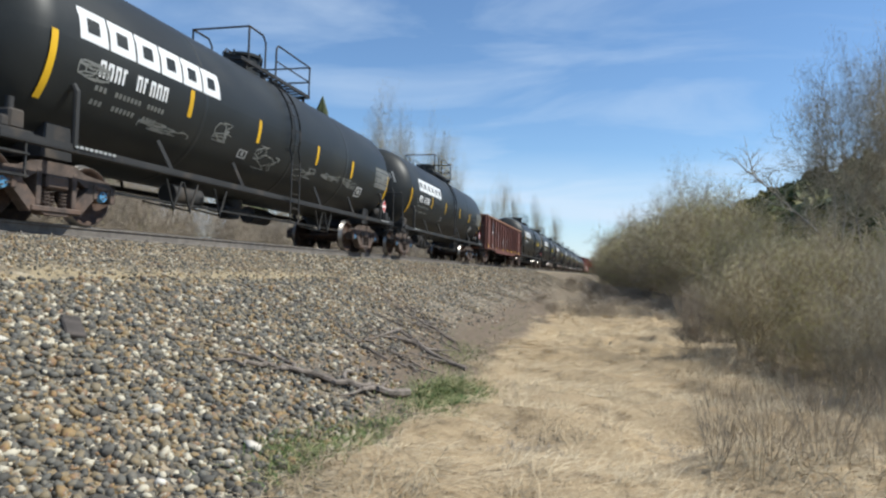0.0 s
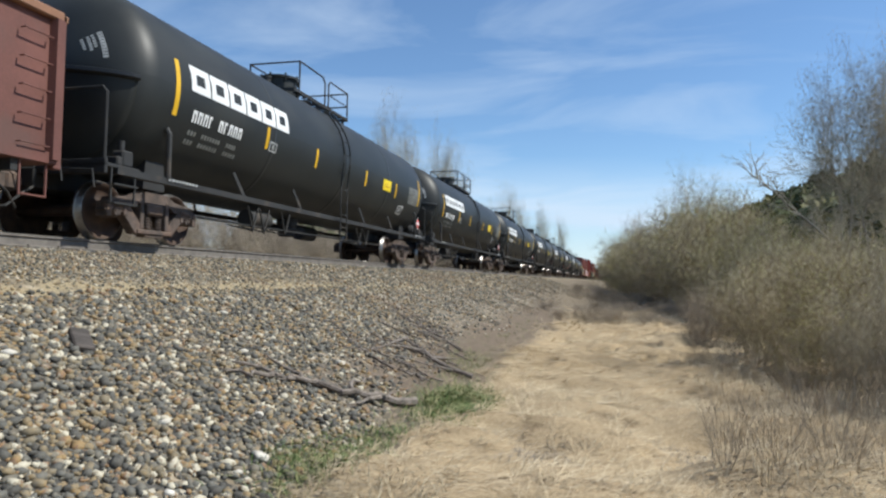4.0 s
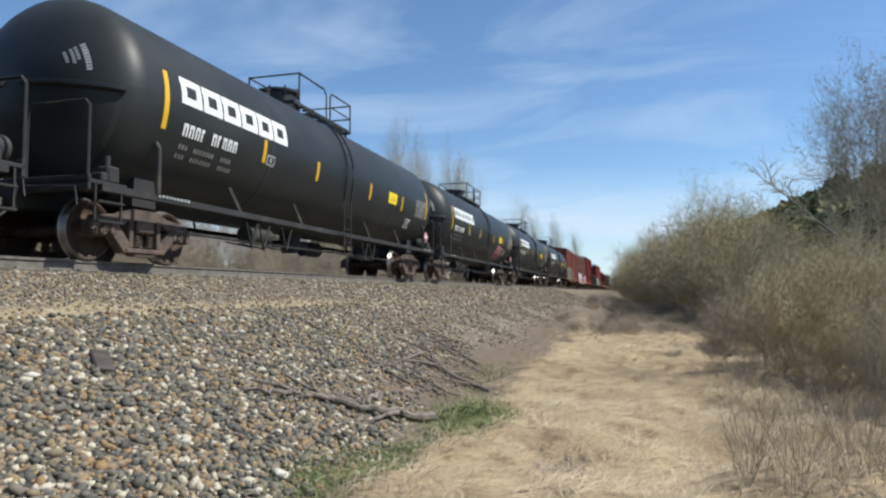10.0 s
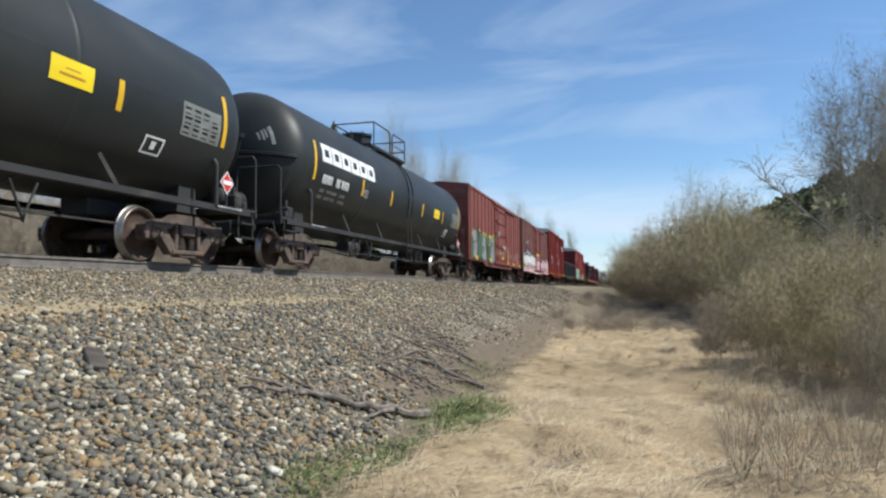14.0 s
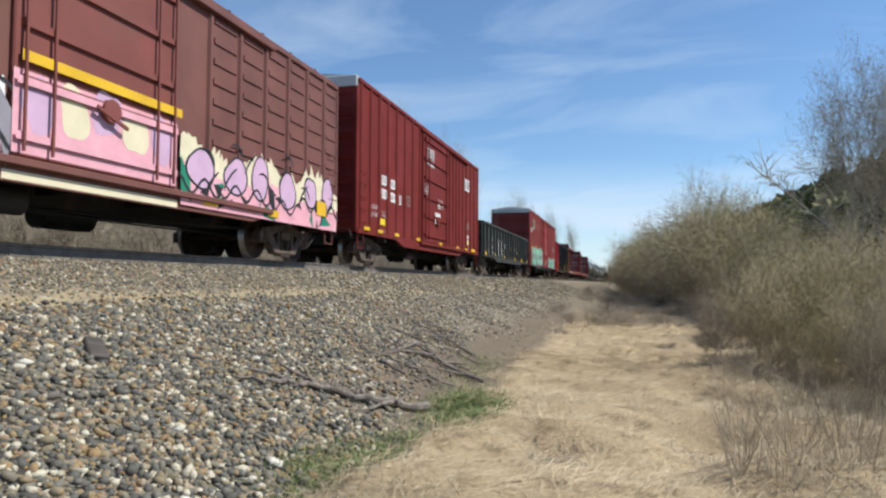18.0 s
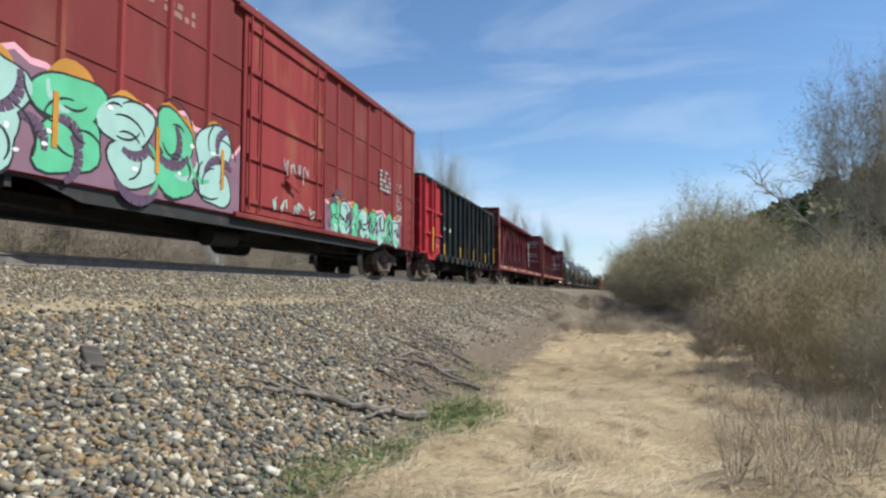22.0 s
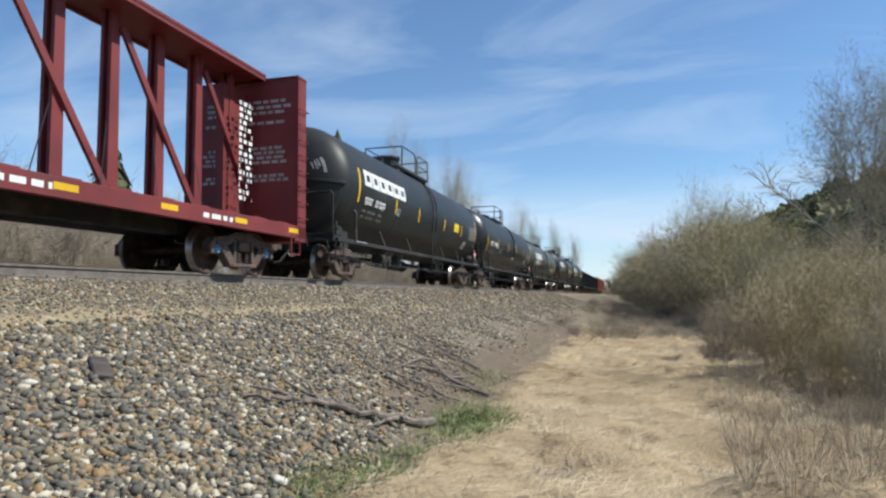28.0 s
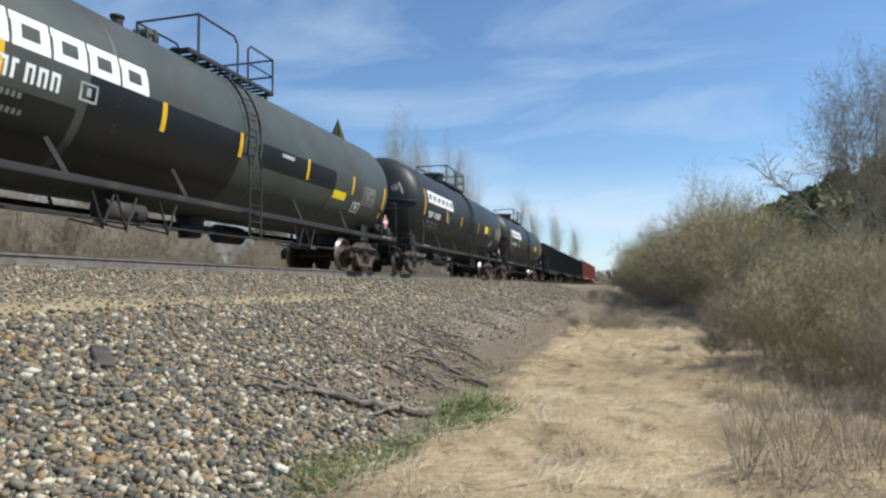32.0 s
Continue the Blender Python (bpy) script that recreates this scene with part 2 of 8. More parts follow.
STRAW_GREY = material("grey_straw", [(0.0, (0.16, 0.125, 0.08)), (0.35, (0.27, 0.215, 0.14)), (0.65, (0.37, 0.305, 0.20)), (1.0, (0.55, 0.48, 0.34))], rough=0.8, scale=2, island=0.8, fine=9, fine_amt=0.4, bump=0)
GRASS = material("green_grass", [(0.0, (0.055, 0.090, 0.024)), (0.55, (0.112, 0.165, 0.046)), (0.8, (0.26, 0.25, 0.105)), (1.0, (0.42, 0.35, 0.19))], rough=0.7, scale=3, island=1.0, bump=0)
BARK = material("grey_bark", [(0.3, (0.19, 0.165, 0.13)), (0.7, (0.36, 0.32, 0.265))], rough=0.9, scale=4, bump=0.3, per_object=0.35)
TWIG = material("brown_twigs", [(0.2, (0.29, 0.235, 0.155)), (0.8, (0.50, 0.42, 0.29))], rough=0.9, scale=2, bump=0, per_object=0.5)
STEM_BROWN = material("brown_stems", [(0.2, (0.23, 0.185, 0.135)), (0.8, (0.40, 0.335, 0.245))], rough=0.9, scale=2, bump=0, per_object=0.4)
BRUSH_BROWN = material("brush_brown", [(0.2, (0.20, 0.165, 0.125)), (0.8, (0.38, 0.32, 0.245))], rough=0.9, scale=2, bump=0, per_object=0.5)
TWIG_PALE = material("pale_twigs", [(0.2, (0.25, 0.212, 0.145)), (0.8, (0.43, 0.375, 0.27))], rough=0.9, scale=2, bump=0, per_object=0.4)
BUD = material("spring_buds", [(0.0, (0.24, 0.20, 0.075)), (0.5, (0.37, 0.32, 0.115)), (1.0, (0.47, 0.42, 0.155))], rough=0.7, scale=1.2, island=0.5, per_object=0.7, bump=0)
BUD_GREY = material("pale_buds", [(0.0, (0.31, 0.28, 0.19)), (1.0, (0.48, 0.44, 0.31))], rough=0.8, scale=2, island=0.5, per_object=0.4, bump=0)
CONIFER = material("conifer_needles", [(0.2, (0.042, 0.054, 0.019)), (0.8, (0.11, 0.125, 0.046))], rough=0.8, scale=0.4, island=0.6, bump=0)
WOODS_OLIVE = material("budding_woods", [(0.2, (0.115, 0.11, 0.042)), (0.8, (0.25, 0.225, 0.095))], rough=0.85, scale=0.4, island=0.6, bump=0)
LITTER = material("leaf_litter", [(0.3, (0.06, 0.05, 0.035)), (0.7, (0.16, 0.13, 0.09))], rough=0.95, scale=0.5, fine=8)
FAR_BRUSH = material("far_scrub", [(0.2, (0.17, 0.14, 0.10)), (0.8, (0.36, 0.31, 0.22))], rough=0.9, scale=0.3, island=0.7, bump=0)
BOX_WINE = paint("boxcar_wine_red", (0.18, 0.030, 0.027), 0.72, rough=0.72, spec=0.25, dirt=(0.20, 0.065, 0.045), dirt_scale=0.9, stretch=(1, 1, 0.3))
CREAM = paint("spray_cream", (0.68, 0.60, 0.42), 0.85, rough=0.6, scale=2.5)
LILAC = paint("spray_lilac", (0.55, 0.36, 0.50), 0.85, rough=0.6, scale=2.5)
PALE_MINT = paint("spray_pale_mint", (0.33, 0.52, 0.46), 0.85, rough=0.6, scale=2.5)
PLUM = paint("spray_plum", (0.10, 0.06, 0.10), 0.8, rough=0.6)
PLUM_GREY = paint("spray_plum_grey", (0.22, 0.12, 0.16), 0.8, rough=0.65, scale=2)
WORN_TAN = paint("worn_tan_patch", (0.30, 0.17, 0.12), 0.7, rough=0.7, scale=4)
DULL_GOLD = paint("dull_gold", (0.36, 0.33, 0.22), 0.75, rough=0.6)
OCHRE = paint("spray_ochre", (0.33, 0.17, 0.04), 0.7, rough=0.65, scale=3)
DEEP_GREEN = paint("spray_deep_green", (0.02, 0.20, 0.12), 0.75, rough=0.6)
TREE_GREY = material("tree_twigs", [(0.2, (0.26, 0.22, 0.155)), (0.8, (0.44, 0.385, 0.285))], rough=0.9, scale=2, bump=0, per_object=0.4)
BUD_YELLOW = material("yellow_green_buds", [(0.0, (0.27, 0.25, 0.07)), (0.5, (0.42, 0.385, 0.11)), (1.0, (0.54, 0.50, 0.16))], rough=0.7, scale=1.2, island=0.5, per_object=0.4, bump=0)

# ---- mesh builder ----
class Geo:
    """Collects verts and faces of one mesh; every face has a material slot and a smooth flag."""

    def __init__(self):
        self.v, self.f, self.m, self.s = [], [], [], []

    def add(self, verts, faces, mat=0, smooth=False):
        o = len(self.v)
        self.v += [tuple(p) for p in verts]
        self.f += [tuple(i + o for i in q) for q in faces]
        self.m += [mat] * len(faces)
        self.s += [smooth] * len(faces)
        return self

    def box(self, c, size, mat=0, rot=None, bevel=0.0):
        x, y, z = (a / 2 for a in size)
        b = min(bevel, x * 0.9, y * 0.9, z * 0.9)
        if b > 0:
            vs, fs = [], []
            for sx in (-1, 1):
                for sy in (-1, 1):
                    for sz in (-1, 1):
                        vs += [(sx * x, sy * (y - b), sz * (z - b)), (sx * (x - b), sy * y, sz * (z - b)), (sx * (x - b), sy * (y - b), sz * z)]
            k = lambda sx, sy, sz, a: ((sx > 0) * 4 + (sy > 0) * 2 + (sz > 0)) * 3 + a
            for s in (-1, 1):
                q = [k(s, -1, -1, 0), k(s, 1, -1, 0), k(s, 1, 1, 0), k(s, -1, 1, 0)]
                fs.append(q if s > 0 else q[::-1])
                q = [k(-1, s, -1, 1), k(-1, s, 1, 1), k(1, s, 1, 1), k(1, s, -1, 1)]
                fs.append(q if s > 0 else q[::-1])
                q = [k(-1, -1, s, 2), k(1, -1, s, 2), k(1, 1, s, 2), k(-1, 1, s, 2)]
                fs.append(q if s > 0 else q[::-1])
            for a in (-1, 1):
                for c2 in (-1, 1):
                    q = [k(a, c2, -1, 0), k(a, c2, 1, 0), k(a, c2, 1, 1), k(a, c2, -1, 1)]
                    fs.append(q if a * c2 < 0 else q[::-1])
                    q = [k(a, -1, c2, 0), k(a, 1, c2, 0), k(a, 1, c2, 2), k(a, -1, c2, 2)]
                    fs.append(q if a * c2 > 0 else q[::-1])
                    q = [k(-1, a, c2, 1), k(1, a, c2, 1), k(1, a, c2, 2), k(-1, a, c2, 2)]
                    fs.append(q if a * c2 < 0 else q[::-1])
                    for d in (-1, 1):
                        q = [k(a, c2, d, 0), k(a, c2, d, 1), k(a, c2, d, 2)]
                        fs.append(q if a * c2 * d > 0 else q[::-1])
        else:
            vs = [(sx * x, sy * y, sz * z) for sx in (-1, 1) for sy in (-1, 1) for sz in (-1, 1)]
            fs = [(0, 1, 3, 2), (4, 6, 7, 5), (0, 4, 5, 1), (2, 3, 7, 6), (0, 2, 6, 4), (1, 5, 7, 3)]
        if rot is not None:
            vs = [rot @ Vector(p) for p in vs]
        return self.add([(p[0] + c[0], p[1] + c[1], p[2] + c[2]) for p in vs], fs, mat)

    def span(self, lo, hi, mat=0, bevel=0.0):
        return self.box([(a + b) / 2 for a, b in zip(lo, hi)], [abs(b - a) for a, b in zip(lo, hi)], mat, bevel=bevel)

    def beam(self, p, q, w, h, mat=0):
        """A bar of section w x h from p to q."""
        p, q = Vector(p), Vector(q)
        d = q - p
        r = d.to_track_quat("Y", "Z").to_matrix()
        return self.box((p + q) / 2, (w, d.length, h), mat, r)

    def cyl(self, p, q, r0, r1=None, n=10, mat=0, caps=True, smooth=True):
        p, q = Vector(p), Vector(q)
        r1 = r0 if r1 is None else r1
        d = (q - p).normalized()
        a = d.orthogonal().normalized()
        b = d.cross(a)
        vs = []
        for c, r in ((p, r0), (q, r1)):
            for i in range(n):
                t = 2 * math.pi * i / n
                vs.append(c + (a * math.cos(t) + b * math.sin(t)) * r)
        self.add(vs, [(i, (i + 1) % n, n + (i + 1) % n, n + i) for i in range(n)], mat, smooth)
        if caps:
            self.add(vs[:n], [tuple(range(n))[::-1]], mat)
            self.add(vs[n:], [tuple(range(n))], mat)
        return self

    def pipe(self, pts, r, n=6, mat=0):
        """One continuous tube with mitred bends."""
        ps = [Vector(p) for p in pts]
        m = len(ps) - 1
        dirs = [(b - a).normalized() for a, b in zip(ps, ps[1:])]
        u = dirs[0].orthogonal().normalized()
        vs, fs = [], []
        for i, p in enumerate(ps):
            a, b = dirs[max(i - 1, 0)], dirs[min(i, m - 1)]
            t = (a + b).normalized() if (a + b).length > 1e-3 else b
            if i:
                u = (u - a * u.dot(a)).normalized()
            w = a.cross(u)
            for k in range(n):
                e = u * (r * math.cos(6.2832 * k / n)) + w * (r * math.sin(6.2832 * k / n))
                vs.append(tuple(p + e - a * (e.dot(t) / max(a.dot(t), 0.3))))
            if i:
                o = n * i
                fs += [(o - n + k, o - n + (k + 1) % n, o + (k + 1) % n, o + k) for k in range(n)]
        fs += [tuple(range(n))[::-1], tuple(range(n * m, n * m + n))]
        return self.add(vs, fs, mat)

    def lathe(self, prof, axis_at, n=24, mat=0, smooth=True):
        """Turns (along, radius) pairs about the x axis through axis_at."""
        vs, fs = [], []
        for a, r in prof:
            for i in range(n):
                t = 2 * math.pi * i / n
                vs.append((axis_at[0] + a, axis_at[1] + r * math.cos(t), axis_at[2] + r * math.sin(t)))
        for k in range(len(prof) - 1):
            for i in range(n):
                fs.append((k * n + i, k * n + (i + 1) % n, (k + 1) * n + (i + 1) % n, (k + 1) * n + i))
        return self.add(vs, fs, mat, smooth)

    def plate(self, pts, x0, x1, mat=0):
        """A polygon in (y, z), extruded from x0 to x1."""
        n = len(pts)
        vs = [(x0, y, z) for y, z in pts] + [(x1, y, z) for y, z in pts]
        fs = [tuple(range(n))[::-1], tuple(range(n, 2 * n))] + [(i, (i + 1) % n, n + (i + 1) % n, n + i) for i in range(n)]
        return self.add(vs, fs, mat)


def mesh_of(name, g, mats):
    me = bpy.data.meshes.new(name)
    me.from_pydata(g.v, [], g.f)
    for m in mats if isinstance(mats, (list, tuple)) else [mats]:
        me.materials.append(m)
    me.polygons.foreach_set("material_index", g.m)
    me.polygons.foreach_set("use_smooth", g.s)
    me.update()
    return me


def part(name, g, mats, parent=None, label="", at=None):
    ob = new(name, mesh_of(name, g, mats) if isinstance(g, Geo) else g)
    if parent is not None:
        ob.parent = parent
    if at is not None:
        ob.location = at
    if label:
        ob["label"] = label
    return ob


def thing(name, label, category, group="", kind="", g=None, mats=None):
    ob = new(name, mesh_of(name, g, mats) if g else None)
    return tagged(ob, label, category, group, kind)


def raw_mesh(name, verts, faces, mats, smooth=False):
    """A mesh from numpy arrays whose faces all have the same number of corners."""
    me = bpy.data.meshes.new(name)
    nf, k = faces.shape
    me.vertices.add(len(verts))
    me.vertices.foreach_set("co", np.ascontiguousarray(verts, dtype=np.float32).ravel())
    me.loops.add(nf * k)
    me.loops.foreach_set("vertex_index", np.ascontiguousarray(faces, dtype=np.int32).ravel())
    me.polygons.add(nf)
    me.polygons.foreach_set("loop_start", np.arange(0, nf * k, k, dtype=np.int32))
    me.polygons.foreach_set("use_smooth", np.full(nf, smooth))
    me.materials.append(mats)
    me.update(calc_edges=True)
    return me

# ---- ground ----
TRACK_X, RAIL_Z, SPEED = -8.7, 2.02, 12.06
PROFILE_X = [-400, -60, -25, -16, -11.2, -10.4, -7.2, -6.5, -4.8, -2.0, -1.2, 2.5, 8, 30, 60, 400]
PROFILE_Z = [0.9, 0.9, 0.9, 0.6, 1.5, 1.79, 1.79, 1.73, 1.27, 0.2, 0.08, 0.12, 0.4, 0.9, 1.2, 1.6]


def smooth_noise(x, y, seed=0):
    """Cheap rolling noise from a few sines, for arrays."""
    r = np.random.RandomState(seed)
    out = 0
    for k in range(6):
        a, fx = r.uniform(0, 6.28), r.uniform(0.4, 1.2) * 1.6 ** k
        th = r.uniform(0, 6.28)
        out = out + np.sin((x * math.cos(th) + y * math.sin(th)) * fx + a) / 1.5 ** k
    return out / 2.4


def toe(y):
    """Where the ballast slope ends and the straw begins."""
    return -1.85 + 0.22 * np.sin(y * 0.9 + 0.5) - 0.012 * y


def hollow(x, y):
    """0 to 1: sunken brown spots between the tufts of straw."""
    n = smooth_noise(x * 1.5 + 3.0, y * 1.2, 21) + 0.35 * smooth_noise(x * 4.0, y * 3.4, 22)
    line = smooth_noise(x * 0.62 + 1.7, y * 0.40 + 0.6, 27)
    seam = np.clip(1 - np.abs(line) / 0.13, 0, 1) * np.clip(0.35 + smooth_noise(x * 0.9, y * 0.7, 28), 0, 1)
    return np.maximum(np.clip((n - 0.42) / 0.28, 0, 1), seam)


def ground_z(x, y):
    x, y = np.asarray(x, float), np.asarray(y, float)
    z = np.interp(x, PROFILE_X, PROFILE_Z)
    soft = np.clip((x - toe(y)) / 0.8, 0, 1) * np.clip((40 - x) / 10, 0, 1)
    z = z + soft * (0.13 * smooth_noise(x * 1.1, y * 0.9, 3) + 0.07 * smooth_noise(x * 3.2, y * 3.0, 5) + 0.05 * smooth_noise(x * 7.0, y * 5.5, 6) - 0.27 * hollow(x, y))
    slope = np.clip((x + 6.6) / 0.6, 0, 1) * np.clip((toe(y) - x) / 0.4, 0, 1)
    z = z + slope * 0.03 * smooth_noise(x * 2, y * 1.5, 8)
    return z


def ground_sheet():
    xs = np.unique(np.concatenate([-np.geomspace(12, 2500, 26), np.arange(-12, -7, 0.25), np.arange(-7, 4, 0.08), np.arange(4, 12, 0.4), np.geomspace(12, 2500, 26)]))
    ys = np.unique(np.concatenate([-np.geomspace(3, 2500, 22), np.arange(-3, 16, 0.09), np.arange(16, 40, 0.3), np.geomspace(40, 2500, 60)]))
    gx, gy = np.meshgrid(xs, ys)
    v = np.stack([gx, gy, ground_z(gx, gy)], -1).reshape(-1, 3)
    nx, ny = len(xs), len(ys)
    i = (np.arange(ny - 1)[:, None] * nx + np.arange(nx - 1)[None]).ravel()
    return v, np.stack([i, i + 1, i + nx + 1, i + nx], -1)


def ground_material():
    m = bpy.data.materials.new("ground")
    m.use_nodes = True
    n, l = m.node_tree.nodes, m.node_tree.links
    bsdf = n["Principled BSDF"]
    tc = n.new("ShaderNodeTexCoord")
    sp = n.new("ShaderNodeSeparateXYZ")
    l.new(tc.outputs["Object"], sp.inputs[0])

    def noise_tex(scale, detail=5.0, rough=0.55):
        t = n.new("ShaderNodeTexNoise")
        t.inputs["Scale"].default_value, t.inputs["Detail"].default_value, t.inputs["Roughness"].default_value = scale, detail, rough
        l.new(tc.outputs["Object"], t.inputs["Vector"])
        return t.outputs["Fac"]

    def ramp(fac, stops):
        r = n.new("ShaderNodeValToRGB")
        e = r.color_ramp.elements
        while len(e) < len(stops):
            e.new(0.5)
        for el, (p, c) in zip(e, stops):
            el.position, el.color = p, (*c, 1)
        l.new(fac, r.inputs[0])
        return r.outputs[0]

    def mapr(v, a, b):
        r = n.new("ShaderNodeMapRange")
        r.interpolation_type = "SMOOTHSTEP"
        r.inputs[1].default_value, r.inputs[2].default_value = a, b
        l.new(v, r.inputs[0])
        return r.outputs[0]

    def op(kind, a, b):
        q = n.new("ShaderNodeMath")
        q.operation = kind
        for i, v in enumerate((a, b)):
            if isinstance(v, (int, float)):
                q.inputs[i].default_value = v
            else:
                l.new(v, q.inputs[i])
        return q.outputs[0]

    def blend(fac, a, b):
        q = n.new("ShaderNodeMixRGB")
        l.new(fac, q.inputs[0])
        l.new(a, q.inputs[1])
        l.new(b, q.inputs[2])
        return q.outputs[0]

    mid, big = noise_tex(1.4), noise_tex(0.25)
    fine = noise_tex(26.0, 6.0, 0.7)
    wob = op("MULTIPLY", op("SUBTRACT", mid, 0.5), 1.6)
    x = op("ADD", sp.outputs[0], wob)
    vor = n.new("ShaderNodeTexVoronoi")
    vor.inputs["Scale"].default_value = 18.0
    l.new(tc.outputs["Object"], vor.inputs["Vector"])
    cell = n.new("ShaderNodeSeparateColor")
    l.new(vor.outputs["Color"], cell.inputs[0])
    gravel = ramp(cell.outputs[0], [(0.0, (0.06, 0.055, 0.048)), (0.35, (0.12, 0.11, 0.095)), (0.6, (0.19, 0.16, 0.115)), (0.85, (0.27, 0.20, 0.12)), (1.0, (0.45, 0.41, 0.33))])
    fines = ramp(fine, [(0.3, (0.23, 0.18, 0.105)), (0.7, (0.40, 0.325, 0.20))])
    straw = ramp(fine, [(0.25, (0.23, 0.165, 0.095)), (0.5, (0.36, 0.272, 0.165)), (0.75, (0.46, 0.36, 0.225))])
    straw = blend(op("MULTIPLY", mapr(noise_tex(2.1, 4.0), 0.58, 0.70), 0.7), straw, ramp(fine, [(0.3, (0.10, 0.07, 0.042)), (0.7, (0.22, 0.16, 0.095))]))
    litter = ramp(fine, [(0.3, (0.09, 0.072, 0.052)), (0.7, (0.23, 0.185, 0.13))])
    soil = ramp(fine, [(0.3, (0.092, 0.069, 0.050)), (0.7, (0.20, 0.157, 0.115))])
    # from the track outwards: gravel, dark soil at the foot of the slope, straw, leaf litter
    bench = op("MULTIPLY", mapr(x, -5.4, -5.05), op("SUBTRACT", 1.0, mapr(x, -4.95, -4.6)))
    col = blend(op("SUBTRACT", 1.0, mapr(x, -5.2, -4.6)), gravel, blend(op("MULTIPLY", mid, 0.6), gravel, fines))
    col = blend(op("MULTIPLY", bench, 0.9), col, fines)
    col = blend(op("MULTIPLY", mapr(x, -3.3, -2.6), mapr(sp.outputs[1], 4.5, 7.5)), col, soil)
    col = blend(mapr(x, -1.9, -1.55), col, straw)
    far = mapr(op("ADD", sp.outputs[1], op("MULTIPLY", wob, 4.0)), 24.0, 34.0)
    col = blend(op("MULTIPLY", far, mapr(x, -6.6, -5.4)), col, litter)
    col = blend(mapr(op("ADD", x, op("MULTIPLY", op("SUBTRACT", big, 0.5), 3.0)), 3.2, 4.6), col, litter)
    col = blend(op("SUBTRACT", 1.0, mapr(x, -12.5, -11.2)), col, litter)
    l.new(col, bsdf.inputs["Base Color"])
    bsdf.inputs["Roughness"].default_value = 0.95
    bsdf.inputs["Specular IOR Level"].default_value = 0.15
    bp = n.new("ShaderNodeBump")
    bp.inputs["Strength"].default_value, bp.inputs["Distance"].default_value = 0.6, 0.03
    l.new(fine, bp.inputs["Height"])
    l.new(bp.outputs[0], bsdf.inputs["Normal"])
    return m


gv, gf = ground_sheet()
ground = tagged(new("ground", raw_mesh("ground", gv, gf, ground_material(), True)), "ballast bank beside a flat of trampled pale straw", "ground", kind="structure")

# ---- track ----
RAIL_PROFILE = [(-0.075, -0.185), (0.075, -0.185), (0.075, -0.172), (0.012, -0.15), (0.010, -0.05), (0.036, -0.038), (0.036, -0.006), (0.030, 0.0), (-0.030, 0.0), (-0.036, -0.006), (-0.036, -0.038), (-0.010, -0.05), (-0.012, -0.15), (-0.075, -0.172)]
track = thing("railway_track", "straight railway track of worn steel rails on wooden ties", "railway track", kind="structure")
track.location = (TRACK_X, 0, RAIL_Z)
for side in (-1, 1):
    g = Geo()
    n = len(RAIL_PROFILE)
    vs = [(side * 0.7535 + x, y, z) for y in (-120, 700) for x, z in RAIL_PROFILE]
    for i in range(n):
        g.add([vs[i], vs[(i + 1) % n], vs[n + (i + 1) % n], vs[n + i]], [(0, 1, 2, 3)], 1 if i in (6, 7, 8) else 0)
    part("rail", g, [STEEL_RAIL, STEEL_SHINE], track)

# ---- ballast ----
def stone_shapes(count, rng):
    """Unit stones: icosahedra pushed out of shape."""
    t = (1 + 5 ** 0.5) / 2
    v = np.array([(-1, t, 0), (1, t, 0), (-1, -t, 0), (1, -t, 0), (0, -1, t), (0, 1, t), (0, -1, -t), (0, 1, -t), (t, 0, -1), (t, 0, 1), (-t, 0, -1), (-t, 0, 1)]) / 1.9
    f = np.array([(0, 11, 5), (0, 5, 1), (0, 1, 7), (0, 7, 10), (0, 10, 11), (1, 5, 9), (5, 11, 4), (11, 10, 2), (10, 7, 6), (7, 1, 8), (3, 9, 4), (3, 4, 2), (3, 2, 6), (3, 6, 8), (3, 8, 9), (4, 9, 5), (2, 4, 11), (6, 2, 10), (8, 6, 7), (9, 8, 1)])
    return [v * rng.uniform(0.72, 1.22, (12, 1)) * rng.uniform((0.8, 0.65, 0.5), (1.25, 0.95, 0.85)) for _ in range(count)], f


def turns(rng, n):
    q = rng.normal(size=(n, 4))
    q /= np.linalg.norm(q, axis=1, keepdims=True)
    w, x, y, z = q.T
    return np.stack([1 - 2 * (y * y + z * z), 2 * (x * y - z * w), 2 * (x * z + y * w), 2 * (x * y + z * w), 1 - 2 * (x * x + z * z), 2 * (y * z - x * w), 2 * (x * z - y * w), 2 * (y * z + x * w), 1 - 2 * (x * x + y * y)], -1).reshape(-1, 3, 3)


def scatter_stones(rng, area, density, lo, hi, keep):
    x0, x1, y0, y1 = area
    n = int((x1 - x0) * (y1 - y0) * density)
    p = np.stack([rng.uniform(x0, x1, n), rng.uniform(y0, y1, n)], -1)
    p = p[keep(p[:, 0], p[:, 1], rng.uniform(0, 1, n))]
    size = rng.uniform(0, 1, len(p)) ** 1.9 * (hi - lo) + lo
    return p, size


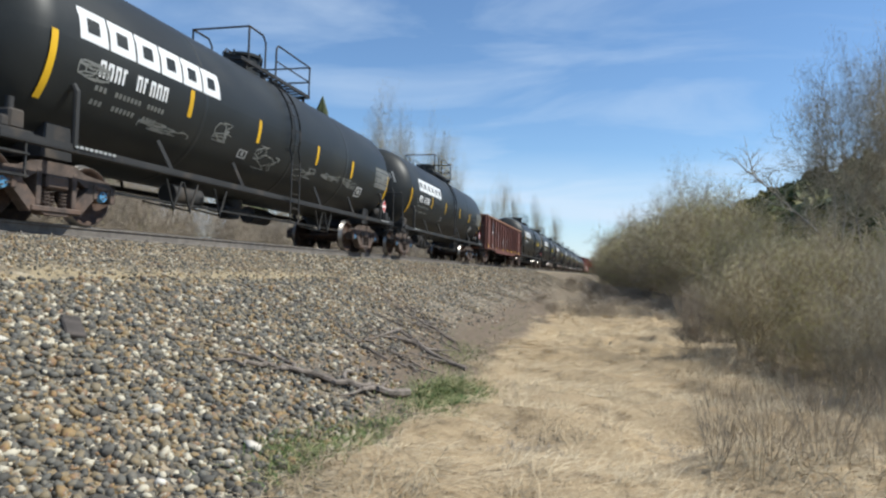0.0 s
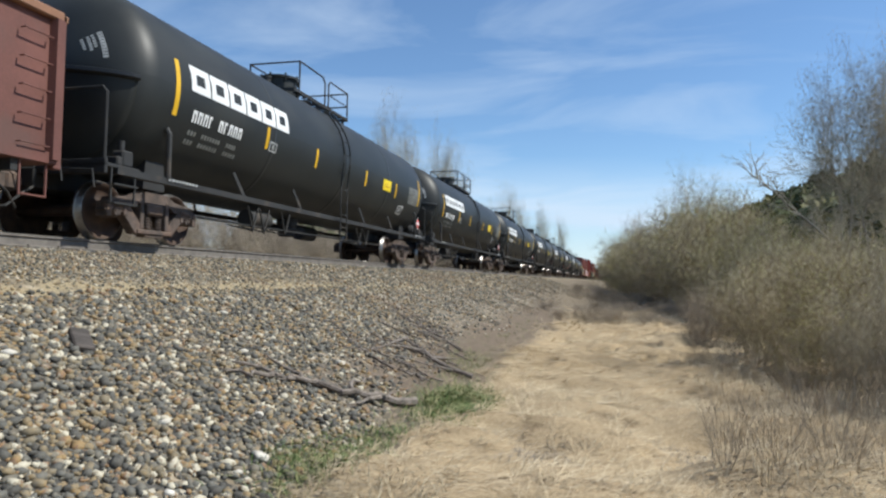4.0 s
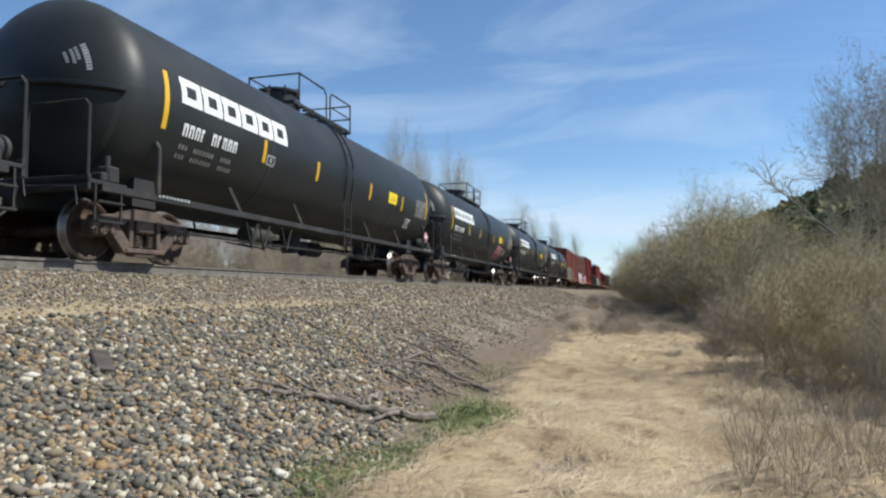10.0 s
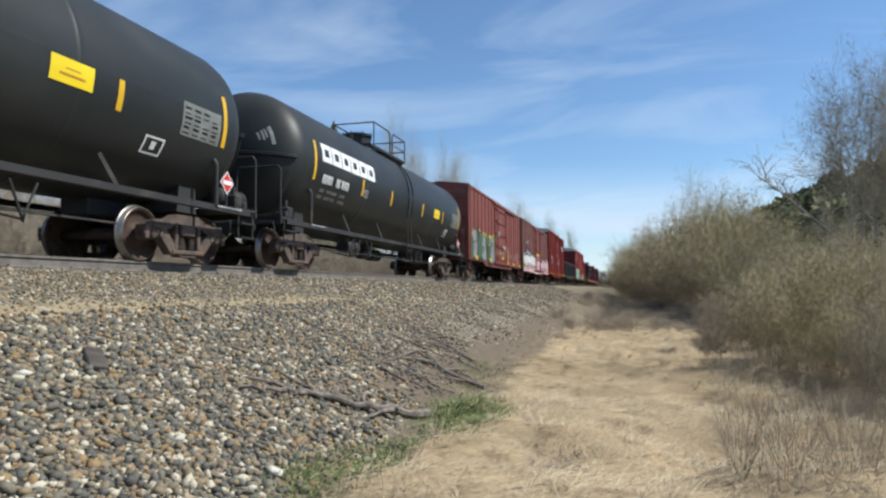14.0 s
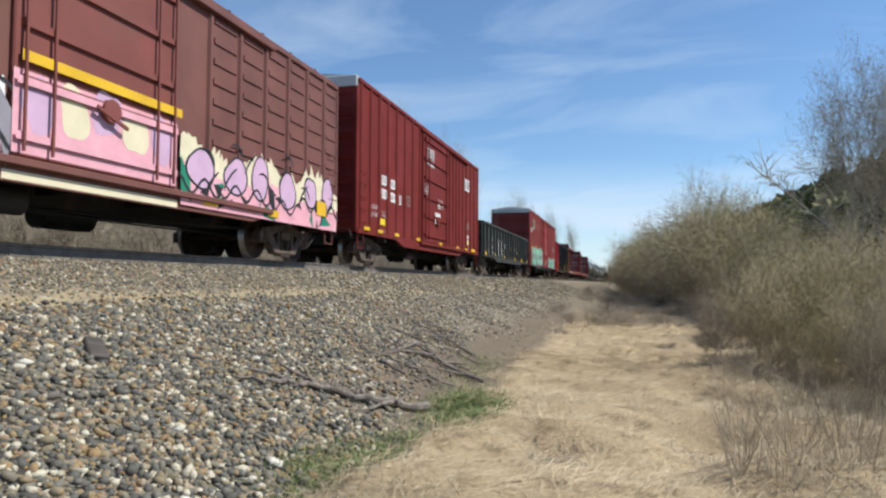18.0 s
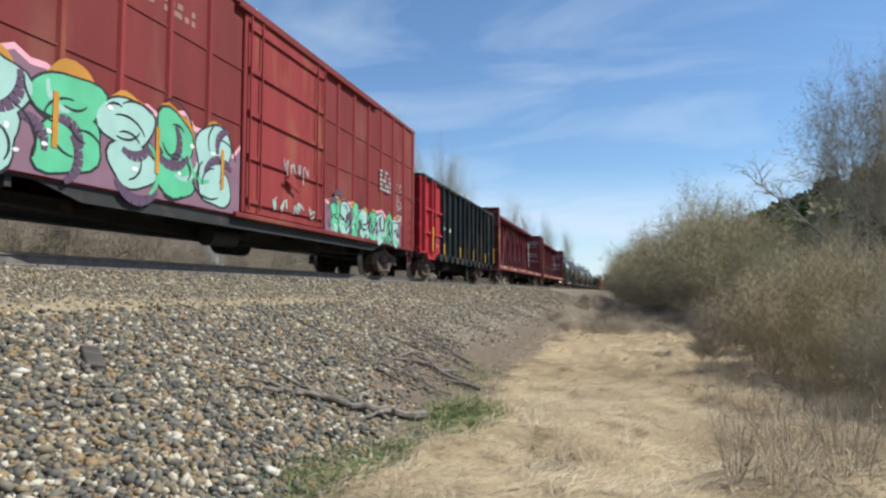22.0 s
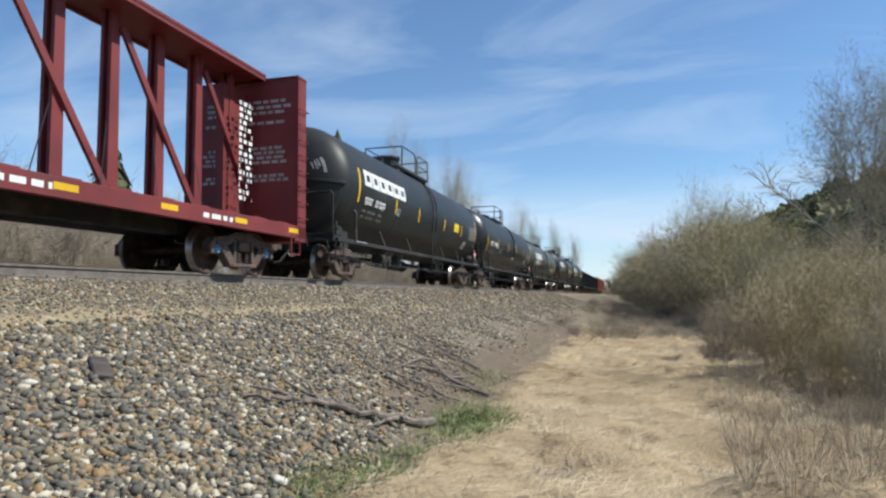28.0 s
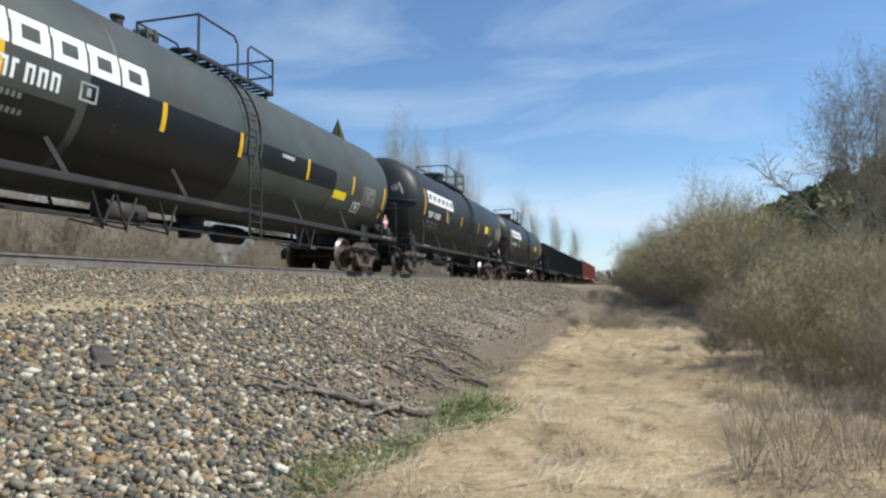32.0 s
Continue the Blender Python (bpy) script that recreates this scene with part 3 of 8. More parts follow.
rs = np.random.RandomState(4)
SHAPES, STONE_FACES = stone_shapes(24, rs)
bare = lambda y: np.clip((y - 5.0) / 2.5, 0, 1)  # the foot of the slope is bare soil farther on
on_bank = lambda x, y, u: (x > -7.9) & (x < toe(y) + 0.22 - 0.45 * bare(y) + 0.6 * (u - 0.5)) & ((x < toe(y) - 0.15 - 1.15 * bare(y) + 0.5 * np.sin(y * 1.7)) | (u < 0.55 - 0.35 * bare(y)))
coarse = lambda x, y, u: on_bank(x, y, u) & (x > -4.75 + 0.5 * (u - 0.5))
finer = lambda x, y, u: on_bank(x, y, u) & (x < -4.5 + 0.5 * (u - 0.5)) & ((np.abs(x + 5.0) > 0.34) | (u < 0.25 + 0.9 * np.abs(x + 5.0)))
piles = [scatter_stones(rs, (-5.0, -1.6, 1.5, 7), 1350, 0.013, 0.041, coarse), scatter_stones(rs, (-5.0, -1.6, 7, 12), 900, 0.014, 0.040, coarse), scatter_stones(rs, (-7.6, -4.2, 1.5, 12), 900, 0.008, 0.024, finer),
         scatter_stones(rs, (-7.9, -1.6, 12, 24), 230, 0.016, 0.038, on_bank), scatter_stones(rs, (-7.9, -1.8, 24, 60), 60, 0.025, 0.055, on_bank), scatter_stones(rs, (-7.9, -1.6, -8, 1.5), 160, 0.02, 0.045, on_bank)]
pts = np.concatenate([p for p, s in piles])
rad = np.concatenate([s for p, s in piles])
near = np.argsort(np.hypot(pts[:, 0] + 2.6, pts[:, 1] - 3.4))
single, joined = near[:300], near[300:]
z = ground_z(pts[:, 0], pts[:, 1]) + rad * rs.uniform(-0.25, 0.65, len(rad))
rot = turns(rs, len(pts))
base = np.array(SHAPES)[rs.randint(0, len(SHAPES), len(pts))] * rad[:, None, None] * 1.15
stones_v = np.einsum("nij,nkj->nki", rot, base)
flat_z = stones_v[..., 2] * 0.8
stones_v[..., 2] = flat_z
full = stones_v + np.concatenate([pts, z[:, None]], 1)[:, None]
jv = full[joined].reshape(-1, 3)
jf = (STONE_FACES[None] + (np.arange(len(joined)) * 12)[:, None, None]).reshape(-1, 3)
ballast = tagged(new("ballast", raw_mesh("ballast", jv, jf, STONE, True)), "grey and tan crushed stone ballast on the bank", "gravel", kind="stuff")
stone_meshes = [raw_mesh("stone", v * 1.0, STONE_FACES, STONE_SINGLE, True) for v in SHAPES]
for k, i in enumerate(single):
    ob = new("stone", stone_meshes[k % len(stone_meshes)])
    ob.parent = ballast
    ob.matrix_basis = Matrix.LocRotScale((*pts[i], z[i]), Euler(rs.uniform(0, 6.28, 3)), Vector((1, 1, 1)) * float(rad[i]) * 1.15)

# larger pale stones that lie on the bank
for k, (x, y, r) in enumerate(((-2.24, 4.01, 0.065), (-2.31, 3.17, 0.04), (-2.22, 3.69, 0.035), (-3.46, 5.79, 0.055), (-2.92, 6.91, 0.055), (-2.84, 3.81, 0.04), (-3.1, 4.9, 0.04), (-3.9, 3.6, 0.045), (-2.6, 4.6, 0.04), (-4.2, 6.6, 0.05))):
    m = turns(np.random.RandomState(k), 1)[0]
    sub = SHAPES[k] @ m.T * r * (1.25, 1.0, 0.8)
    rock = tagged(new("rock", raw_mesh("rock", sub, STONE_FACES, ROCK, True)), "rounded pale stone on the gravel bank", "rock", "pale stones on the bank")
    rock.location = (x, y, float(ground_z(x, y)) + r * 0.45)

# wooden ties under the rails, near part of the line
tie_geo = Geo().span((-1.3, -0.11, -0.36), (1.3, 0.11, -0.19), bevel=0.015)
tie_mesh = mesh_of("tie", tie_geo, TIE_WOOD)
for k in range(150):
    part("tie", tie_mesh, None, track, at=(random.uniform(-0.03, 0.03), -6 + k * 0.52, random.uniform(-0.01, 0.01)))
plate_geo = Geo().span((-0.16, -0.09, -0.19), (0.16, 0.09, -0.172))
for s in (-0.12, 0.12):
    plate_geo.span((s - 0.015, -0.05, -0.18), (s + 0.015, -0.02, -0.145))
plate_mesh = mesh_of("tie_plate", plate_geo, STEEL_RAIL)
for k in range(60):
    part("tie_plate", plate_mesh, None, track, at=(0.7535, -6 + k * 0.52, 0))


# ---- fallen wood ----
def stick(name, label, pts, r0, r1, seed, forks=()):
    rng = random.Random(seed)
    ob = thing(name, label, "branch")
    def run(g, ps, a, b):
        n = len(ps) - 1
        rings, faces = [], []
        for i, q in enumerate(ps):
            d = (Vector(ps[min(i + 1, n)]) - Vector(ps[max(i - 1, 0)])).normalized()
            u = d.cross(Vector((0, 0, 1))).normalized()
            w = d.cross(u)
            r = (a + (b - a) * i / n) * rng.uniform(0.85, 1.15)
            rings += [tuple(Vector(q) + (u * math.cos(t) + w * math.sin(t)) * r) for t in np.linspace(0, 6.283, 8)[:7]]
            if i:
                o = 7 * i
                faces += [(o - 7 + k, o - 7 + (k + 1) % 7, o + (k + 1) % 7, o + k) for k in range(7)]
        g.add(rings, faces + [tuple(range(7)), tuple(range(7 * n, 7 * n + 7))])
    def lay(ps, r, lift):
        out = []
        for i in range(len(ps) - 1):
            for q in range(3):
                u = q / 3
                x, y = (ps[i][j] + (ps[i + 1][j] - ps[i][j]) * u for j in (0, 1))
                x, y = x + rng.uniform(-0.045, 0.045), y + rng.uniform(-0.045, 0.045)
                out.append((x, y, float(ground_z(x, y)) + r * 0.8 + lift + rng.uniform(-0.01, 0.02)))
        x, y = ps[-1]
        return out + [(x, y, float(ground_z(x, y)) + r * 0.6 + lift)]
    g = Geo()
    run(g, lay(pts, r0, 0.02), r0, r1)
    part("stem", g, DEAD_WOOD, ob)
    for f in forks:
        g = Geo()
        run(g, lay(f, r0 * 0.6, 0.03), r0 * 0.6, r1 * 0.5)
        part("fork", g, DEAD_WOOD, ob)
    return ob


stick("fallen_branch", "dry grey broken branch lying on the gravel bank", [(-1.9, 6.5), (-2.2, 6.2), (-2.5, 5.95), (-2.75, 5.75), (-2.95, 5.5), (-3.3, 5.35)], 0.044, 0.012, 1, [[(-2.2, 6.2), (-2.3, 5.6)], [(-2.55, 5.9), (-2.85, 5.62), (-2.9, 5.45)], [(-2.15, 6.25), (-2.2, 6.6)], [(-2.75, 5.75), (-3.1, 5.85), (-3.35, 6.05)], [(-2.4, 6.05), (-2.55, 6.45), (-2.5, 6.8)], [(-2.95, 5.5), (-3.05, 5.2), (-3.25, 5.05)]])
stick("fallen_branch", "heap of dry brown brushwood at the foot of the bank", [(-1.85, 8.7), (-2.4, 8.85), (-2.75, 9.2), (-3.0, 9.45)], 0.036, 0.010, 2, [[(-2.98, 9.45), (-3.0, 7.8)], [(-2.4, 8.85), (-2.2, 9.7)], [(-2.6, 9.1), (-2.9, 8.5), (-3.2, 8.3)], [(-2.1, 8.8), (-2.5, 8.3)], [(-2.5, 8.9), (-3.3, 9.0)]])
stick("fallen_branch", "thin dead twigs on the bank", [(-2.5, 7.6), (-3.2, 7.9), (-3.7, 8.4)], 0.018, 0.005, 3, [[(-2.9, 7.8), (-3.3, 7.4)], [(-3.2, 7.9), (-3.2, 8.6)]])
stick("fallen_branch", "thin dead twigs on the bank", [(-2.3, 10.4), (-3.0, 10.9), (-3.6, 11.8)], 0.026, 0.007, 4, [[(-2.6, 10.6), (-3.2, 10.2)], [(-3.0, 10.9), (-2.8, 12)]])
rt = random.Random(61)
for k in range(26):
    y = rt.uniform(7.4, 12.5)
    x = -1.75 - 0.17 * (y - 6.5) - rt.uniform(0, 1.1)
    a, ln = rt.choice((2.5, 2.8, 0.6)) + rt.uniform(-0.4, 0.4), rt.uniform(0.3, 0.9)
    c, q = math.cos(a) * ln, math.sin(a) * ln
    stick("fallen_branch", "thin dead twigs on the bank", [(x - c * 0.5, y - q * 0.5), (x, y), (x + c * 0.5, y + q * 0.5)], rt.uniform(0.008, 0.02), 0.004, 100 + k, [[(x, y), (x + c * 0.3 - q * 0.25, y + q * 0.3 + c * 0.25)]])
slab = thing("wood_slab", "dark weathered slab of wood lying on the gravel", "wood", g=Geo().box((0, 0, 0), (0.15, 0.40, 0.045), bevel=0.012), mats=TIE_WOOD)
slab.matrix_basis = Matrix.Translation((-3.96, 4.3, float(ground_z(-3.96, 4.3)) + 0.035)) @ Matrix.Rotation(radians(21), 4, 'Y') @ Matrix.Rotation(radians(52), 4, 'Z')

# ---- train: running gear ----
# In a car's own space: +x is the side that faces the path, -y the leading end, z = 0 the top of the rails.
MESHES = {}


def wheelset_mesh(cap):
    key = "wheelset_" + cap.name
    if key in MESHES:
        return MESHES[key]
    g = Geo()
    for s in (-1, 1):
        rim = [(-0.075, 0.20), (-0.075, 0.43), (-0.07, 0.49), (-0.045, 0.492), (-0.035, 0.462), (0.06, 0.457), (0.065, 0.445), (0.055, 0.40), (0.01, 0.375), (-0.05, 0.21), (0.03, 0.16), (0.06, 0.11)]
        prof = [(s * (0.755 + a), r) for a, r in rim]
        cut = 7
        g.lathe(prof[:4] if s > 0 else prof[:4][::-1], (0, 0, 0), 32, 0)
        g.lathe(prof[3:cut] if s > 0 else prof[3:cut][::-1], (0, 0, 0), 32, 1)
        g.lathe(prof[cut - 1:] if s > 0 else prof[cut - 1:][::-1], (0, 0, 0), 32, 0)
        # bearing, cap and its three bolts
        g.cyl((s * 0.80, 0, 0), (s * 1.04, 0, 0), 0.105, n=14, mat=2)
        g.cyl((s * 1.04, 0, 0), (s * 1.10, 0, 0), 0.10, 0.075, n=14, mat=3)
        for k in range(3):
            a = 2.094 * k
            g.cyl((s * 1.10, 0.045 * math.cos(a), 0.045 * math.sin(a)), (s * 1.122, 0.045 * math.cos(a), 0.045 * math.sin(a)), 0.016, n=6, mat=2)
    g.cyl((-0.8, 0, 0), (0.8, 0, 0), 0.085, n=10, mat=0)
    MESHES[key] = mesh_of("wheelset", g, [WHEEL_RUST, TREAD, TRUCK_CAST, cap])
    return MESHES[key]


def sideframe_mesh():
    if "sideframe" in MESHES:
        return MESHES["sideframe"]
    g = Geo()
    x0, x1 = -0.09, 0.09
    g.plate([(-1.16, 0.46), (-1.02, 0.68), (-0.52, 0.74), (-0.30, 0.84), (0.30, 0.84), (0.52, 0.74), (1.02, 0.68), (1.16, 0.46), (1.08, 0.42), (0.95, 0.53), (0.52, 0.56), (0.34, 0.66), (-0.34, 0.66), (-0.52, 0.56), (-0.95, 0.53), (-1.08, 0.42)], x0, x1)
    for s in (-1, 1):
        q = [(s * 0.66, 0.62), (s * 0.88, 0.56), (s * 0.44, 0.12), (s * 0.26, 0.20)]
        g.plate(q if s < 0 else q[::-1], x0, x1)
        g.span((x0 - 0.02, s * 1.13, 0.36), (x1 + 0.02, s * 1.03, 0.60), bevel=0.01)
        g.span((x0 - 0.02, s * 0.76, 0.40), (x1 + 0.02, s * 0.68, 0.62), bevel=0.01)
        g.span((x0 - 0.01, s * 0.36, 0.22), (x1 + 0.01, s * 0.27, 0.72), bevel=0.01)
        g.span((x0 - 0.04, s * 1.06 - 0.10 * s, 0.545), (x1 + 0.04, s * 0.72, 0.60), bevel=0.01)
    g.span((x0 - 0.03, -0.44, 0.13), (x1 + 0.03, 0.44, 0.21), bevel=0.015)
    g.plate([(-0.34, 0.17), (-0.20, 0.09), (0.20, 0.09), (0.34, 0.17)], x0, x1)
    MESHES["sideframe"] = mesh_of("sideframe", g, TRUCK_CAST)
    return MESHES["sideframe"]


def spring_mesh():
    if "spring" in MESHES:
        return MESHES["spring"]
    g = Geo()
    pts = [(0.05 * math.cos(k * 0.9), 0.05 * math.sin(k * 0.9), k * 0.23 / 34) for k in range(35)]
    g.pipe(pts, 0.014, 4)
    MESHES["spring"] = mesh_of("spring", g, TRUCK_CAST)
    return MESHES["spring"]


def truck(car, y, cap):
    g = Geo()
    g.span((-1.12, -0.20, 0.46), (1.12, 0.20, 0.66), bevel=0.03)
    g.span((-0.32, -0.32, 0.66), (0.32, 0.32, 0.80), bevel=0.03)
    for s in (-1, 1):
        g.beam((-0.95, s * 0.42, 0.40), (0.95, s * 0.42, 0.40), 0.07, 0.14)
        for w in (-1, 1):
            g.box((w * 0.755, s * 0.39, 0.44), (0.10, 0.06, 0.28), bevel=0.015)
    t = part("truck", g, TRUCK_CAST, car, at=(0, y, 0))
    for s in (-1, 1):
        part("sideframe", sideframe_mesh(), None, t, at=(s * 1.0, 0, 0))
        for k in (-0.15, 0.0, 0.15):
            part("spring", spring_mesh(), None, t, at=(s * (1.0 + (0.035 if k else -0.03)), k, 0.215))
        part("wheelset", wheelset_mesh(cap), None, t, "rust-brown wheels with worn steel treads", at=(0, s * 0.889, 0.457))
    return t


def coupler(car, y, s):
    """Drawbar, knuckle, air hose and lever at the end that faces s * y."""
    g = Geo()
    g.span((-0.07, y - s * 0.75, 0.74), (0.07, y - s * 0.12, 0.88), bevel=0.02)
    g.box((0.03, y - s * 0.02, 0.81), (0.22, 0.24, 0.30), bevel=0.05)
    g.box((-0.12, y + s * 0.02, 0.81), (0.09, 0.16, 0.26), bevel=0.03)
    c = part("coupler", g, TRUCK_CAST, car)
    h = Geo()
    h.pipe([(0.28, y - s * 0.5, 0.78), (0.28, y - s * 0.25, 0.62), (0.22, y - s * 0.05, 0.42), (0.12, y + s * 0.04, 0.40)], 0.022, 6)
    part("air_hose", h, FRAME_BLACK, c)
    v = Geo()
    v.pipe([(0.05, y - s * 0.15, 0.98), (0.6, y - s * 0.42, 1.02), (1.35, y - s * 0.42, 0.98), (1.40, y - s * 0.42, 0.72)], 0.014, 5)
    part("uncoupling_lever", v, FRAME_BLACK, c)


# ---- train: tank cars ----
TANK = {"r": 1.53, "z": 2.50}  # shell radius and height of its axis, set for each kind of tank car


def tank_point(y, a, out=0.0):
    """A point of the shell's near side: y along it, a degrees above its middle."""
    a = radians(a)
    return ((TANK["r"] + out) * math.cos(a), y, TANK["z"] + (TANK["r"] + out) * math.sin(a))


def tank_patch(g, y0, y1, a0, a1, mat=0, lean=0.0, out=0.006):
    """A painted or stuck-on rectangle that follows the shell."""
    n = max(1, int(abs(a1 - a0) / 5) + 1)
    vs = []
    for i in range(n + 1):
        u = i / n
        a, sh = a0 + (a1 - a0) * u, lean * u
        vs += [tank_point(y0 + sh, a, out), tank_point(y1 + sh, a, out)]
    g.add(vs, [(2 * i, 2 * i + 1, 2 * i + 3, 2 * i + 2) for i in range(n)], mat, True)


def tank_blob(g, cy, ca, ry, ra, mat, rng, out, n=22):
    """A rounded uneven shape painted on the shell, as a fan of rings that follow it."""
    ph, wob = rng.uniform(0, 6.28), rng.uniform(0.06, 0.16)
    vs = [tank_point(cy, ca, out)]
    for q in (0.5, 1.0):
        for i in range(n):
            t = 6.2832 * i / n
            m = q * (1 + wob * math.sin(3 * t + ph) + 0.5 * wob * math.sin(5 * t + 2 * ph))
            vs.append(tank_point(cy + ry * m * math.cos(t), ca + ra * m * math.sin(t), out))
    fs = [(0, 1 + i, 1 + (i + 1) % n) for i in range(n)] + [(1 + i, 1 + n + i, 1 + n + (i + 1) % n, 1 + (i + 1) % n) for i in range(n)]
    g.add(vs, fs, mat, True)


def tank_scrawl(car, y0, y1, a0, a1, seed):
    """Thin faded spray lines on the shell."""
    rng = random.Random(seed)
    g = Geo()
    for k in range(4):
        cy, ca = rng.uniform(y0, y1), rng.uniform(a0, a1)
        ry, ra, ph = (y1 - y0) * rng.uniform(0.15, 0.4), (a1 - a0) * rng.uniform(0.2, 0.5), rng.uniform(0, 6.28)
        pts = [(min(max(cy + ry * math.cos(ph + q * 0.42) + 0.04 * q * rng.uniform(-1, 1), y0), y1), min(max(ca + ra * math.sin(ph + q * 0.55), a0), a1)) for q in range(12)]
        w = 0.012
        for (ya, aa), (yb, ab) in zip(pts, pts[1:]):
            dy, da = yb - ya, (ab - aa) * 0.027
            ln = math.hypot(dy, da) + 1e-6
            ny, na = -da / ln * w, dy / ln * w / 0.027
            g.add([tank_point(ya + ny, aa + na, 0.007), tank_point(ya - ny, aa - na, 0.007), tank_point(yb - ny, ab - na, 0.007), tank_point(yb + ny, ab + na, 0.007)], [(0, 1, 2, 3)])
    tagged(part("scrawl", g, GREY_PANEL, car, "faint grey sprayed scrawl"), kind="stuff")


def revolve_y(g, prof, a0=0.0, a1=360.0, n=96, mat=0, zc=None):
    """Turns (y, radius) pairs about the tank's axis; angles from +x upwards."""
    vs, fs = [], []
    zc = TANK["z"] if zc is None else zc
    for y, r in prof:
        for i in range(n + 1):
            t = radians(a0 + (a1 - a0) * i / n)
            vs.append((r * math.cos(t), y, zc + r * math.sin(t)))
    for k in range(len(prof) - 1):
        for i in range(n):
            b = k * (n + 1) + i
            fs.append((b, b + n + 1, b + n + 2, b + 1))
    return g.add(vs, fs, mat, True)


def head(y, depth, r, s, n=9):
    return [(y + s * depth * math.sin(k * math.pi / 2 / n), max(r * math.cos(k * math.pi / 2 / n), 0.002)) for k in range(n + 1)]


def tank_car(label, shell, half, bolster, stripes, logo, shell_mat, logo_step=0.622, shield=True, placard=None, cap=TRUCK_CAST, number=(-6.6, -4.95), patches=(), ladder_y=0.05, tall=(-17.5, 16.5), short=(-17.0, -0.8), logo_a=(1.0, 17.2), num_a=(-17.6, -10.0), rows=(-24.2, -30.2), square=(-3.89, -17.8, -10.2), data=(-1.53, -0.45, -18.0, 2.4), rail_at=(-0.91, 0.66, 0.90, 2.28), dome=(-0.63, 0.5)):
    rng = random.Random(int(half * 100) + len(label))
    car = thing("tank_car", label, "tank car", "cars of the freight train")
    g = Geo()
    ends = head(shell, 0.85, TANK["r"], 1)
    rings = []
    for y in (-shell * 0.5, 0.22, shell * 0.5):
        rings += [(y - 0.09, TANK["r"]), (y - 0.03, TANK["r"]), (y - 0.025, TANK["r"] + 0.0025), (y + 0.025, TANK["r"] + 0.0025), (y + 0.03, TANK["r"]), (y + 0.09, TANK["r"])]
    revolve_y(g, [(-y, r) for y, r in ends][::-1] + rings + ends)
    tank = part("tank", g, shell_mat, car)
    if shield:
        for s in (-1, 1):
            h = Geo()
            curve = [(y, r) for y, r in head(s * shell, 0.94, TANK["r"] + 0.05, s, 18) if abs(y) > shell + 0.34]
            pr = [(curve[0][0], curve[0][1] - 0.06)] + curve
            revolve_y(h, pr if s > 0 else pr[::-1], 183.5, 356.5, 32)
            part("head_shield", h, shell_mat, car)
            # black pipe along the shield's edge: the shadow band there, put in as colour
            lip = Geo()
            for x in (-1, 1):
                lip.pipe([(x * (r + 0.03) * math.cos(radians(3.5)), y, TANK["z"] - (r + 0.03) * math.sin(radians(3.5))) for y, r in curve[:-1]], 0.055, 6)
            part("shield_lip", lip, PATCH_BLACK, car)
    # reflective stripes
    for k, (y, ends_tall) in enumerate(stripes):
        for side in (1,):
            p = Geo()
            tank_patch(p, y - 0.055, y + 0.055, *(tall if ends_tall else short))
            part("reflective_stripe", p, YELLOW, tank, "yellow reflective stripe")
    # the maker's mark as six plain white blocks, then rows of stencilled bars
    if logo is not None:
        p = Geo()
        for k in range(6):
            y0 = logo + k * logo_step
            w, th = logo_step * 0.90, 0.14
            lo, hi = logo_a
            ba = 4.6
            tank_patch(p, y0 - 0.02, y0 + w, hi - ba, hi)
            tank_patch(p, y0, y0 + th, lo, hi - ba)
            tank_patch(p, y0 + w - th, y0 + w + 0.01, lo + ba, hi - ba)
            tank_patch(p, y0 + 0.02, y0 + w + 0.02, lo, lo + ba)
        tagged(part("logo_block", p, WHITE, tank, "bold white mark of six open blocks"), kind="stuff")
    p = Geo()
    ny0, ny1 = number
    cells = [0, 1, 2, 3, 5, 6, 7, 8, 9]
    cw = (ny1 - ny0) / 10
    for c in cells:
        lo, hi = num_a
        tank_patch(p, ny0 + c * cw, ny0 + (c + 0.26) * cw, lo, hi)
        if c not in (3, 6):
            tank_patch(p, ny0 + (c + 0.50) * cw, ny0 + (c + 0.74) * cw, lo, hi)
        tank_patch(p, ny0 + (c + 0.26) * cw, ny0 + (c + 0.50) * cw, hi - 2.0, hi)
    tagged(part("stencil", p, WHITE, tank, "row of white stencilled bars"), kind="stuff")
    p = Geo()
    for a in rows:
        y = ny0
        for w in (0.35, 0.62, 0.42):
            w2 = w * rng.uniform(0.8, 1.1)
            for k in range(int(w2 / 0.085)):
                tank_patch(p, y + k * 0.085, y + k * 0.085 + 0.055, a - 1.5, a + 1.5)
            y += w2 + 0.12
    tagged(part("small_stencil", p, GREY_PANEL, tank, "faint small stencilled lines"), kind="stuff")
    # outlined squares and the grey data panel
    for y, a, top, m in ((square[0], square[1], square[2], WHITE_WORN), (shell - 2.25, -35.0, -24.0, WHITE)):
        p = Geo()
        w, h = (0.32 if m is WHITE_WORN else 0.46), top - a
        for dy, da, ww, hh in ((0, 0, w, 1.2), (0, h - 1.2, w, 1.2), (0, 0, 0.04, h), (w - 0.04, 0, 0.04, h)):
            tank_patch(p, y + dy, y + dy + ww, a + da, a + da + hh)
        tank_patch(p, y + w * 0.38, y + w * 0.62, a + h * 0.3, a + h * 0.75)
        tagged(part("test_stencil", p, m, tank, "white outlined square stencil"), kind="stuff")
    p = Geo()
    d0, d1 = shell + data[0], shell + data[1]
    tank_patch(p, d0, d1, data[2], data[3], 0, 0, 0.007)
    rise = (data[3] - data[2]) / 7
